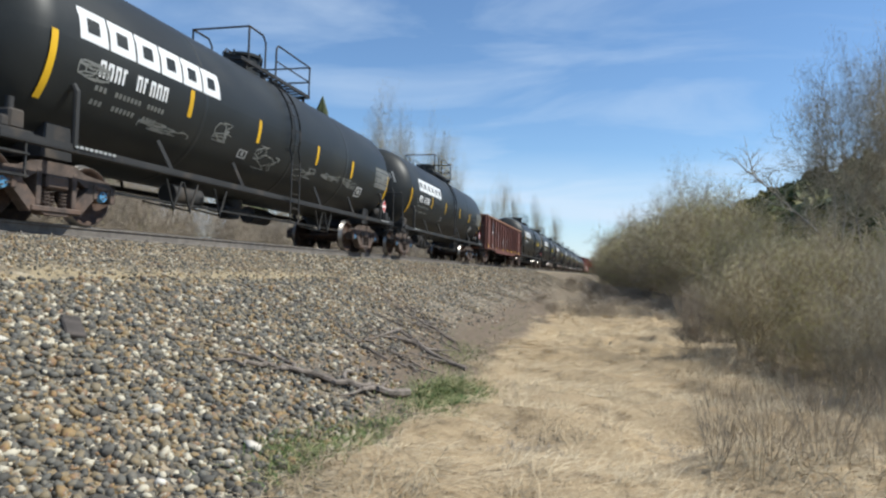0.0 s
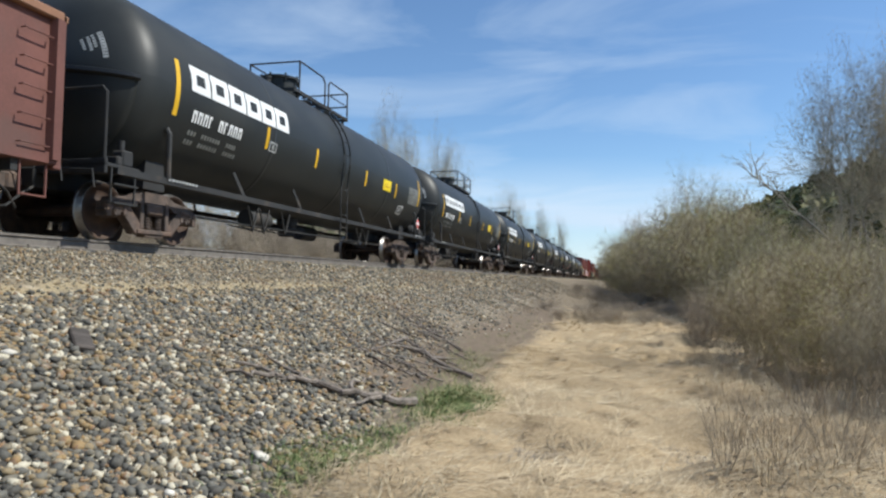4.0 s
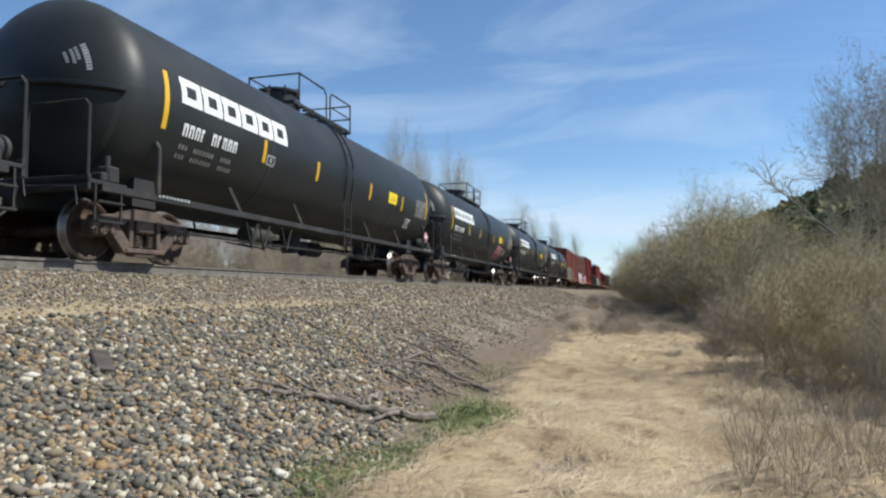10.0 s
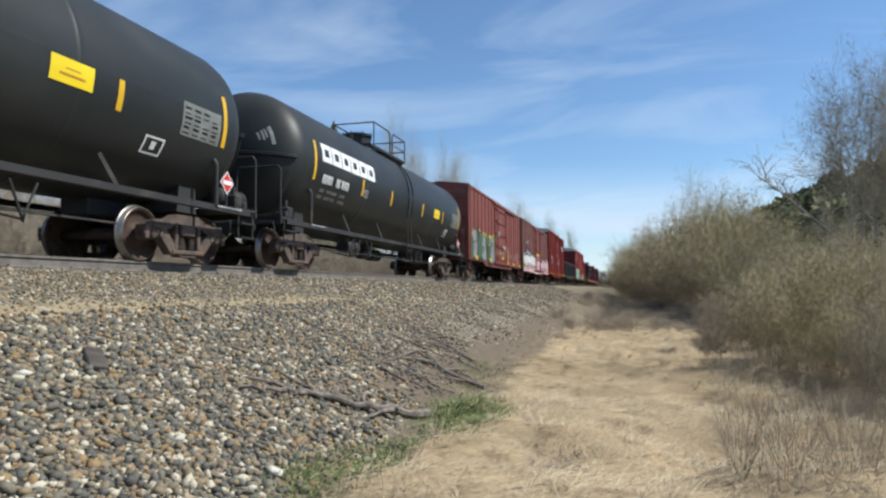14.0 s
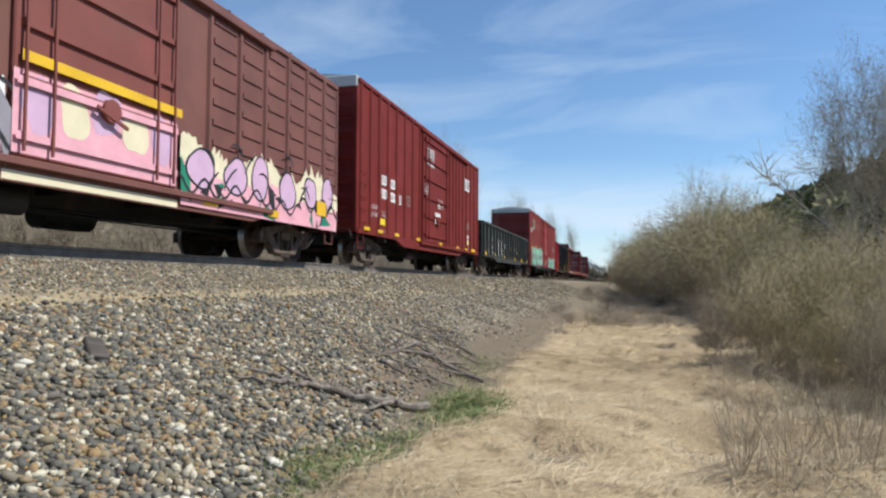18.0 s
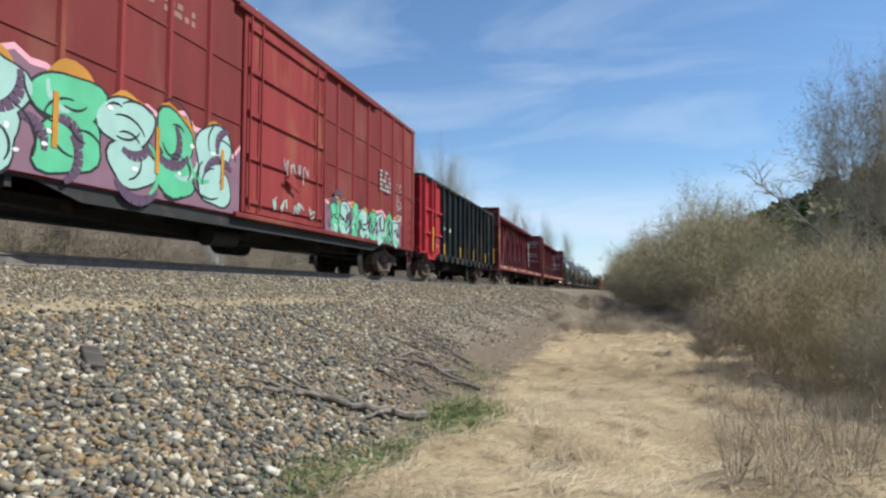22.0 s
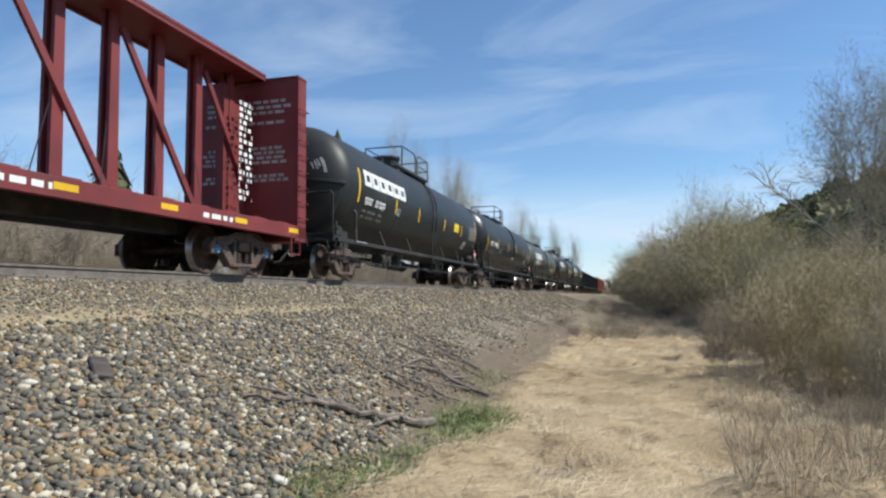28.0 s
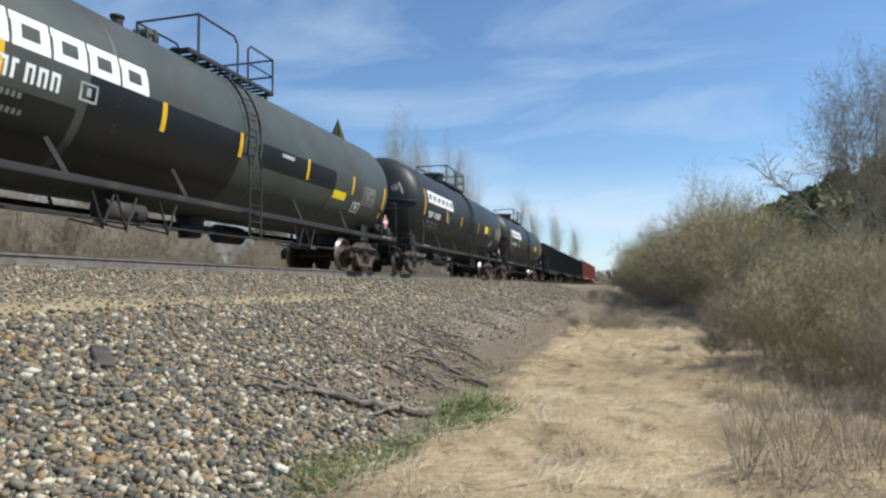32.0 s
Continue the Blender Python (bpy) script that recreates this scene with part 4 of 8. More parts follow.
    for r in range(6):
        for c in range(4):
            if rng.random() < 0.85:
                y = d0 + 0.05 + c * (d1 - d0 - 0.06) / 4
                tank_patch(p, y, y + (d1 - d0) * rng.uniform(0.12, 0.2), data[2] + (r + 0.55) * rise, data[2] + (r + 0.8 + 0.25 * (r % 2)) * rise, 1, 0, 0.010)
    tagged(part("data_panel", p, [GREY_PANEL, PATCH_BLACK], tank, "grey stencilled data table"), kind="stuff")
    if placard is not None:
        p = Geo()
        tank_patch(p, placard - 0.37, placard + 0.37, -13.0, -1.0, 0, 0, 0.008)
        for a, w in ((-6.0, 0.13), (-8.6, 0.22), (-9.2, 0.22)):
            tank_patch(p, placard - w, placard + w, a, a + 0.5, 1, 0, 0.012)
        part("warning_panel", p, [YELLOW_SIGN, ORANGE], tank, "bright yellow warning panel with lines of writing")
    for y0, y1, a0, a1, m, out in patches:
        p = Geo()
        tank_patch(p, y0, y1, a0, a1, 0, 0, out)
        part("paint_patch", p, m, tank, "rectangular patch of newer paint")
    # side sills, struts, bolsters and draft sills
    for s in (-1, 1):
        g = Geo()
        g.beam((s * 1.47, -half + 0.75, 1.02), (s * 1.47, half - 0.75, 1.02), 0.08, 0.09)
        g.beam((s * 1.44, -half + 0.75, 0.97), (s * 1.44, half - 0.75, 0.97), 0.14, 0.02)
        part("side_rail", g, FRAME_BLACK, car)
        for y in (-shell * 0.62, -shell * 0.28, shell * 0.28, shell * 0.62):
            b = Geo()
            b.beam((s * 1.44, y + 0.05, 1.02), (s * 1.36, y - 0.26, 1.5), 0.03, 0.07)
            part("strut", b, FRAME_BLACK, car)
        for e in (-bolster, bolster):
            b = Geo()
            b.plate([(e - 0.28, 0.90), (e + 0.28, 0.90), (e + 0.22, 1.45), (e - 0.22, 1.45)], s * 0.2, s * 1.05)
            part("saddle", b, FRAME_BLACK, car)
    for e in (-1, 1):
        g = Geo()
        g.span((-0.28, e * (bolster - 1.5), 0.74), (0.28, e * (half - 0.45), 1.08), bevel=0.02)
        g.span((-0.22, e * (bolster - 0.3), 0.80), (0.22, e * (bolster + 0.3), 1.3))
        part("draft_sill", g, FRAME_BLACK, car)
        coupler(car, e * half, e)
        # end platform with steps and grab rails
        g = Geo()
        g.span((-1.5, e * (half - 1.25), 1.04), (1.5, e * (half - 0.50), 1.10), bevel=0.01)
        g.span((-1.5, e * (half - 0.56), 0.94), (1.5, e * (half - 0.50), 1.16), bevel=0.01)
        part("end_platform", g, FRAME_BLACK, car)
        for s in (-1, 1):
            g = Geo()
            y = e * (half - 0.52)
            g.pipe([(s * 1.47, y, 1.1), (s * 1.47, y, 2.14), (s * 1.40, y, 2.22), (s * 0.45, y, 2.22), (s * 0.38, y, 2.14), (s * 0.38, y, 1.1)], 0.024, 6)
            part("grab_rail", g, FRAME_BLACK, car)
            g = Geo()
            g.pipe([(s * 1.50, e * (half - 1.92), 1.05), (s * 1.50, e * (half - 1.92), 1.80), (s * 1.44, e * (half - 1.92), 1.90)], 0.045, 8)
            part("side_post", g, FRAME_BLACK, car)
            st = Geo()
            for z in (0.52, 0.80):
                st.beam((s * 1.48, e * (half - 1.15), z), (s * 1.48, e * (half - 0.65), z), 0.14, 0.025)
            for yy in (1.15, 0.65):
                st.beam((s * 1.48, e * (half - yy), 0.50), (s * 1.48, e * (half - yy), 1.06), 0.025, 0.03)
            part("step", st, FRAME_BLACK, car)
        lab = Geo()
        for k in range(9):
            lab.span((1.53, e * (half - 1.9) + k * 0.09, 1.02), (1.535, e * (half - 1.9) + k * 0.09 + 0.06, 1.06))
        tagged(part("sill_stencil", lab, WHITE_WORN, car), kind="stuff")
        p = Geo()
        for row, (k0, n) in enumerate(((49, 9), (53, 5), (56, 6), (60, 5))):
            for c in range(n):
                a0 = 34 - c * 2.6
                vs = []
                for kk, aa in ((k0, a0), (k0, a0 - 2.0), (k0 - (3.6 if row == 0 else 2.0), a0 - 2.0), (k0 - (3.6 if row == 0 else 2.0), a0)):
                    ry, rr = shell + 0.855 * math.sin(radians(kk)), (TANK["r"] + 0.006) * math.cos(radians(kk))
                    vs.append((rr * math.cos(radians(aa - 2)), e * ry, TANK["z"] + rr * math.sin(radians(aa - 2))))
                p.add(vs, [(0, 1, 2, 3)])
        tagged(part("head_stencil", p, WHITE_WORN, car, "small white stencilled lines"), kind="stuff")
    # hazard diamond on a bracket at the rear end
    for e in (1,):
        g = Geo()
        y = e * (shell - 0.08)
        for r, m, o in ((0.22, 0, 0.0), (0.19, 1, 0.004)):
            g.add([(1.52 + o, y - r, 1.51), (1.52 + o, y, 1.51 - r), (1.52 + o, y + r, 1.51), (1.52 + o, y, 1.51 + r)], [(0, 1, 2, 3)], m)
        g.add([(1.53, y - 0.14, 1.47), (1.53, y + 0.14, 1.47), (1.53, y + 0.14, 1.55), (1.53, y - 0.14, 1.55)], [(0, 1, 2, 3)], 0)
        g.span((1.49, y - 0.02, 1.02), (1.515, y + 0.02, 1.6), 2)
        part("hazard_placard", g, [WHITE, SIGN_RED, FRAME_BLACK], car, "red and white diamond placard")
    # air reservoir, valve box and brake gear on the end platforms
    for e in (-1, 1):
        g = Geo()
        y = e * (shell + 0.62)
        g.cyl((1.05, y - 0.42, 1.32), (1.05, y + 0.42, 1.32), 0.19, n=16)
        for q in (-1, 1):
            g.cyl((1.05, y + q * 0.42, 1.32), (1.05, y + q * 0.50, 1.32), 0.19, 0.08, n=16)
            g.span((0.86, y + q * 0.25 - 0.03, 1.08), (1.24, y + q * 0.25 + 0.03, 1.22))
        if e > 0:
            part("air_reservoir", g, FRAME_BLACK, car)
        g = Geo()
        g.span((1.22, e * (half - 1.05) - 0.12, 1.10), (1.44, e * (half - 1.05) + 0.12, 1.36), bevel=0.03)
        g.cyl((1.30, e * (half - 1.05), 1.36), (1.30, e * (half - 1.05), 1.52), 0.05, n=10)
        g.span((1.18, e * (half - 0.85) - 0.06, 1.10), (1.46, e * (half - 0.85) + 0.06, 1.24), bevel=0.02)
        part("valve_box", g, FRAME_BLACK, car)
    # ladder that climbs over the shell
    g = Geo()
    rail_pts = [(1.64, 0.45), (1.64, 1.9)] + [((TANK["r"] + 0.09) * math.cos(radians(a)), TANK["z"] + (TANK["r"] + 0.09) * math.sin(radians(a))) for a in range(-12, 76, 8)]
    for y in (ladder_y - 0.21, ladder_y + 0.21):
        for (xa, za), (xb, zb) in zip(rail_pts, rail_pts[1:]):
            g.beam((xa, y, za), (xb, y, zb), 0.018, 0.04)
    for k, (x, z) in enumerate([(1.64, 0.47 + 0.33 * k) for k in range(5)] + [((TANK["r"] + 0.09) * math.cos(radians(a)), TANK["z"] + (TANK["r"] + 0.09) * math.sin(radians(a))) for a in range(-8, 76, 12)]):
        g.cyl((x, ladder_y - 0.21, z), (x, ladder_y + 0.21, z), 0.014, n=6)
    part("ladder", g, FRAME_BLACK, car)
    # top platform, dome, fittings and guard rails
    g = Geo()
    top = TANK["z"] + TANK["r"] - 0.05
    ra, rb, rc2, rd = rail_at
    dome_y, dome_r = dome
    for y in (ra - 0.3, rd):
        g.span((-0.74, y - 0.025, top + 0.03), (0.74, y + 0.025, top + 0.11))
    for x in (-0.72, 0.72):
        g.span((x - 0.025, ra - 0.3, top + 0.03), (x + 0.025, rd, top + 0.11))
    plat = part("top_platform", g, FRAME_BLACK, car)
    for k in range(13):
        y = ra - 0.2 + k * (rd - ra) / 12.5
        for x0, x1 in ((-0.70, -0.50), (0.50, 0.70)) if abs(y - dome_y) < dome_r + 0.12 else ((-0.70, 0.70),):
            g = Geo()
            g.span((x0, y, top + 0.06), (x1, y + 0.06, top + 0.10))
            part("slat", g, FRAME_BLACK, plat)
    for x in (-0.66, 0.66):
        for y in (ra, rd - 0.2):
            g = Geo()
            g.span((x - 0.03, y - 0.03, top - 0.35), (x + 0.03, y + 0.03, top + 0.05))
            part("leg", g, FRAME_BLACK, plat)
    g = Geo()
    hd = 0.46 if dome_r > 0.3 else 0.28
    g.cyl((0, dome_y, top - 0.15), (0, dome_y, top + hd), dome_r * 0.9, n=24)
    g.cyl((0, dome_y, top + hd), (0, dome_y, top + hd + 0.06), dome_r * 1.04, n=24)
    g.cyl((0, dome_y, top + hd + 0.06), (0, dome_y, top + hd + 0.13), dome_r * 0.95, dome_r * 0.55, n=24)
    for k in range(8):
        a = k * 0.785
        cx, cy = dome_r * math.cos(a), dome_y + dome_r * math.sin(a)
        g.cyl((cx, cy, top + hd - 0.08), (cx, cy, top + hd + 0.11), 0.03, n=6)
    part("dome", g, shell_mat, car)
    for y, r, h in ((dome_y - 0.85, 0.10, 0.30), (dome_y + 0.75, 0.09, 0.26), (dome_y + 1.15, 0.15, 0.18), (dome_y + 1.6, 0.07, 0.22)):
        g = Geo()
        g.cyl((0.1, y, top - 0.08), (0.1, y, top + h), r, n=12)
        g.cyl((0.1, y, top + h), (0.1, y, top + h + 0.04), r * 1.25, n=12)
        part("valve", g, FRAME_BLACK, car)
    z, hr = top + 0.06, 0.82
    for x in (-0.72, 0.72):
        g = Geo()
        g.pipe([(x, ra, z), (x, ra, z + hr), (x, rb - 0.14, z + hr), (x, rb, z + hr - 0.14), (x, rb, z)], 0.024, 6)
        part("guard_rail", g, FRAME_BLACK, car)
        g = Geo()
        g.pipe([(x, rc2, z), (x, rc2, z + hr - 0.10), (x, rc2 + 0.10, z + hr), (x, rd, z + hr), (x, rd, z)], 0.024, 6)
        g.pipe([(x, rc2, z + 0.42), (x, rd, z + 0.42)], 0.018, 6)
        part("guard_rail", g, FRAME_BLACK, car)
    for y in (ra, rd):
        g = Geo()
        for h in (0.42, hr) if y == rd else (hr,):
            g.pipe([(-0.72, y, z + h), (0.72, y, z + h)], 0.022, 6)
        part("guard_rail", g, FRAME_BLACK, car)
    # underside: outlet, brake cylinder, rods and hangers
    g = Geo()
    g.cyl((0, 0.0, TANK["z"] - TANK["r"] + 0.05), (0, 0.0, 0.55), 0.30, 0.22, n=16)
    g.span((-0.25, -0.55, 0.68), (0.25, 0.55, 0.80), bevel=0.03)
    part("bottom_outlet", g, FRAME_BLACK, car)
    for x, y, r in ((0.55, -2.6, 0.20), (-0.5, 2.1, 0.22)):
        g = Geo()
        g.cyl((x, y - 0.45, 0.78), (x, y + 0.45, 0.78), r, n=14)
        part("brake_cylinder", g, FRAME_BLACK, car)
    for x, z in ((0.7, 0.60), (0.1, 0.70)):
        g = Geo()
        g.pipe([(x, -bolster + 1.2, z), (x, bolster - 1.2, z)], 0.022, 5)
        part("brake_rod", g, FRAME_BLACK, car)
    for y in (-3.4, -2.9, -1.9, 2.9, 3.5):
        g = Geo()
        g.pipe([(0.95, y - 0.22, 0.98), (0.95, y, 0.46), (0.95, y + 0.22, 0.98)], 0.022, 5)
        g.pipe([(0.95, y, 0.46), (0.3, y, 0.60)], 0.018, 5)
        part("hanger", g, FRAME_BLACK, car)
    for y in (-bolster, bolster):
        truck(car, y, cap)
    return car

# ---- train: open and closed cars ----
def side_rect(g, x, y0, y1, z0, z1, mat=0):
    g.add([(x, y0, z0), (x, y1, z0), (x, y1, z1), (x, y0, z1)], [(0, 1, 2, 3)], mat)


def stencil(car, name, x, y0, y1, z0, z1, rows, mat, seed, label="", fill=0.8):
    """Rows of plain bars that stand for writing on a flat side."""
    rng = random.Random(seed)
    g = Geo()
    h = (z1 - z0) / rows
    for r in range(rows):
        y = y0
        while y < y1 - 0.03:
            w = rng.uniform(0.10, 0.34) * min(1.0, (y1 - y0))
            e = min(y + w, y1)
            side_rect(g, x, y, e - 0.025, z0 + r * h, z0 + r * h + h * 0.62)
            y = e + (0.05 if rng.random() < fill else 0.22)
    tagged(part(name, g, mat, car, label), kind="stuff")


def blocks(car, x, y, z, h, n, mat, label="bold white painted mark", w=0.62, gap=0.12):
    """A mark drawn as plain blocks with an open middle."""
    g = Geo()
    for k in range(n):
        y0 = y + k * h * (w + gap)
        t = h * 0.2
        side_rect(g, x, y0, y0 + t, z, z + h)
        side_rect(g, x, y0 + t, y0 + h * w, z + h - t, z + h)
        side_rect(g, x, y0 + t, y0 + h * w, z, z + t)
        if w:
            side_rect(g, x, y0 + h * w - t, y0 + h * w, z + t, z + h - t)
    tagged(part("mark", g, mat, car, label), kind="stuff")


def lettering(car, text, x, y, z, h, mat):
    """Legible writing on a flat side, read from the path."""
    cu = bpy.data.curves.new("lettering", "FONT")
    cu.body, cu.size = text, h * 1.35
    ob = new("lettering", cu)
    me = bpy.data.meshes.new_from_object(ob)
    bpy.data.objects.remove(ob)
    me.materials.clear()
    me.materials.append(mat)
    ob = part("lettering", me, None, car)
    tagged(ob, kind="stuff")
    ob.matrix_basis = pose(x, y, z, 90, 0, 90)
    return ob


def ladder(car, x, y, z0, z1, mat, w=0.42, along="y"):
    n = int((z1 - z0) / 0.36) + 1
    for k in range(n):
        g = Geo()
        z = z0 + 0.36 * k
        if along == "y":
            g.pipe([(x, y - w / 2, z), (x + 0.07, y - w / 2, z), (x + 0.07, y + w / 2, z), (x, y + w / 2, z)], 0.012, 5)
        else:
            g.pipe([(x - w / 2, y, z), (x + w / 2, y, z)], 0.012, 5)
        part("rung", g, mat, car)


def blob(g, x, cy, cz, ry, rz, mat, rng, wob=0.16, n=22, tilt=0.0):
    """A smooth closed shape with a wavering edge, on a flat side."""
    h = [(k, rng.uniform(0, 6.283), rng.uniform(0.4, 1.0) * wob / k ** 0.5) for k in (2, 3, 4)]
    ct, st = math.cos(tilt), math.sin(tilt)
    vs = []
    for i in range(n):
        t = 2 * math.pi * i / n
        r = 1 + sum(a * math.sin(k * t + ph) for k, ph, a in h)
        y, z = ry * r * math.cos(t), rz * r * math.sin(t)
        vs.append((x, cy + y * ct - z * st, cz + y * st + z * ct))
    g.add([(x, cy, cz)] + vs, [(0, 1 + i, 1 + (i + 1) % n) for i in range(n)], mat)


def arcs(car, x, shapes, r, mat, label):
    """Sprayed curves: each is (y, z, half width, half height, start, end) in metres and degrees."""
    for k, (cy, cz, ry, rz, a0, a1) in enumerate(shapes):
        g = Geo()
        pts = []
        for q in range(25):
            a = radians(a0 + (a1 - a0) * q / 24)
            bulge = 1 + 0.07 * math.sin(3 * a + k)
            pts.append((cy + ry * bulge * math.cos(a), cz + rz * bulge * math.sin(a)))
        stroke(g, x + 0.0006 * k, pts, r)
        tagged(part("graffiti_tag", g, mat, car, label), kind="stuff")


def stroke(g, x, pts, r, mat=0):
    """A painted line through (y, z) points, tapering to its ends."""
    n = len(pts) - 1
    for i, ((ya, za), (yb, zb)) in enumerate(zip(pts, pts[1:])):
        d = math.hypot(yb - ya, zb - za) or 1
        uy, uz = (yb - ya) / d, (zb - za) / d
        r0, r1 = r * (0.5 + 0.5 * math.sin(math.pi * i / n)), r * (0.5 + 0.5 * math.sin(math.pi * (i + 1) / n))
        g.add([(x, ya - uz * r0, za + uy * r0), (x, ya + uz * r0, za - uy * r0), (x, yb + uz * r1, zb - uy * r1), (x, yb - uz * r1, zb + uy * r1)], [(0, 1, 2, 3)], mat)


def spray(car, x, y0, y1, z0, z1, fills, line, seed, letters=5, dark=None, light=None, base=None, edge=None, crown=None):
    """Unreadable sprayed lettering: bulging shapes, outlined, with dark cores, arcs and bright glints over a ground colour."""
    rng = random.Random(seed)
    if base:
        g = Geo()
        n = 30
        ph = rng.uniform(0, 6)
        top = [z0 + (z1 - z0) * (0.86 + 0.10 * math.sin(k * 0.5 + ph) + rng.uniform(-0.07, 0.07)) for k in range(n + 1)]
        for k in range(n):
            ya, yb = y0 - 0.2 + (y1 - y0 + 0.4) * k / n, y0 - 0.2 + (y1 - y0 + 0.4) * (k + 1) / n
            g.add([(x, ya, z0), (x, yb, z0), (x, yb, top[k + 1]), (x, ya, top[k])], [(0, 1, 2, 3)], 0)
            if edge:
                g.add([(x + 0.002, ya, top[k] - 0.05), (x + 0.002, yb, top[k + 1] - 0.05), (x + 0.002, yb, top[k + 1] + 0.04), (x + 0.002, ya, top[k] + 0.04)], [(0, 1, 2, 3)], 1)
        tagged(part("graffiti_ground", g, [base, edge or base], car, "sprayed ground colour of graffiti"), kind="stuff")
    w = (y1 - y0) / letters
    h = z1 - z0
    mats = [line, *fills, dark or line, light or fills[0], crown or line]
    nf = len(fills)
    for k in range(letters):
        c = y0 + (k + 0.5) * w
        g = Geo()
        cz = z0 + h * rng.uniform(0.42, 0.52)
        lobes = [(c + rng.uniform(-0.12, 0.12) * w, cz + dz * h, w * rng.uniform(0.40, 0.54), h * rng.uniform(0.22, 0.29), rng.uniform(-0.35, 0.35)) for dz in (-0.2, 0.2)]
        f = 1 + k % nf
        if crown:
            blob(g, x + 0.003, c, cz + 0.30 * h, w * 0.42, h * 0.22, nf + 3, rng, 0.35)
        seeds = [rng.random() for _ in lobes]
        for grow, off, m in ((0.04, 0.004, 0), (0.0, 0.006, f)):
            for i, ((ly, lz, ry, rz, ti), sd) in enumerate(zip(lobes, seeds)):
                blob(g, x + off + 0.0005 * i + 0.0002 * (k % 2), ly, lz, ry + grow, rz + grow, m, random.Random(sd), 0.17, tilt=ti)
        for q in range(3):
            a0, r = rng.uniform(0, 6.28), rng.uniform(0.25, 0.5)
            oy, oz = c + rng.uniform(-0.4, 0.4) * w, cz + rng.uniform(-0.35, 0.35) * h
            bend = rng.choice((-0.28, 0.28))
            stroke(g, x + 0.008 + 0.0004 * q + 0.0002 * (k % 2), [(oy + r * w * math.cos(a0 + i * bend), oz + r * h * 0.7 * math.sin(a0 + i * bend)) for i in range(8)], 0.085 if q < 2 else 0.05, nf + 1 if q < 2 else 1 + (k + 1) % nf)
        for q in range(6):
            a0, r = rng.uniform(0, 6.28), rng.uniform(0.2, 0.55)
            oy, oz = c + rng.uniform(-0.3, 0.3) * w, cz + rng.uniform(-0.3, 0.3) * h
            stroke(g, x + 0.010 + 0.0002 * q + 0.0001 * (k % 2), [(oy + r * w * math.cos(a0 + i * 0.22), oz + r * h * 0.6 * math.sin(a0 + i * 0.22)) for i in range(8)], 0.020, 0)
        for _ in range(2):
            blob(g, x + 0.012, c + rng.uniform(-0.4, 0.4) * w, cz + rng.uniform(-0.3, 0.35) * h, w * rng.uniform(0.03, 0.06), h * rng.uniform(0.015, 0.03), nf + 2, rng, 0.1)
        part("graffiti_letter", g, mats, car, "sprayed bulging letter shape")


def tag_lines(car, x, y0, y1, z0, z1, mat, seed, n=4, r=0.016, label="thin sprayed scrawl"):
    """Thin unreadable scrawl: each sign is one quick zigzag of the can."""
    rng = random.Random(seed)
    w = (y1 - y0) / n
    for k in range(n):
        g = Geo()
        c, h = y0 + w * (k + 0.5), z1 - z0
        p = [(c + w * rng.uniform(-0.55, 0.55), z0 + h * rng.uniform(0.0, 1.0))]
        for q in range(7):
            p.append((c + w * rng.uniform(-0.5, 0.5), z0 + h * (rng.uniform(0.65, 1.0) if q % 2 else rng.uniform(0.0, 0.4))))
        fine = []
        for a, b, d in zip(p, p[1:], p[2:]):  # round the corners
            m0, m1 = ((a[0] + b[0]) / 2, (a[1] + b[1]) / 2), ((b[0] + d[0]) / 2, (b[1] + d[1]) / 2)
            for u in (0, 0.25, 0.5, 0.75):
                fine.append(tuple(m0[i] * (1 - u) ** 2 + 2 * b[i] * u * (1 - u) + m1[i] * u * u for i in (0, 1)))
        for i, ((ya, za), (yb, zb)) in enumerate(zip(fine, fine[1:])):
            d = math.hypot(yb - ya, zb - za) or 1
            uy, uz = (yb - ya) / d * r, (zb - za) / d * r
            xx = x + 0.0003 * i
            g.add([(xx, ya - uz, za + uy), (xx, ya + uz, za - uy), (xx, yb + uz, zb - uy), (xx, yb - uz, zb + uy)], [(0, 1, 2, 3)])
        tagged(part("graffiti_tag", g, mat, car, label), kind="stuff")


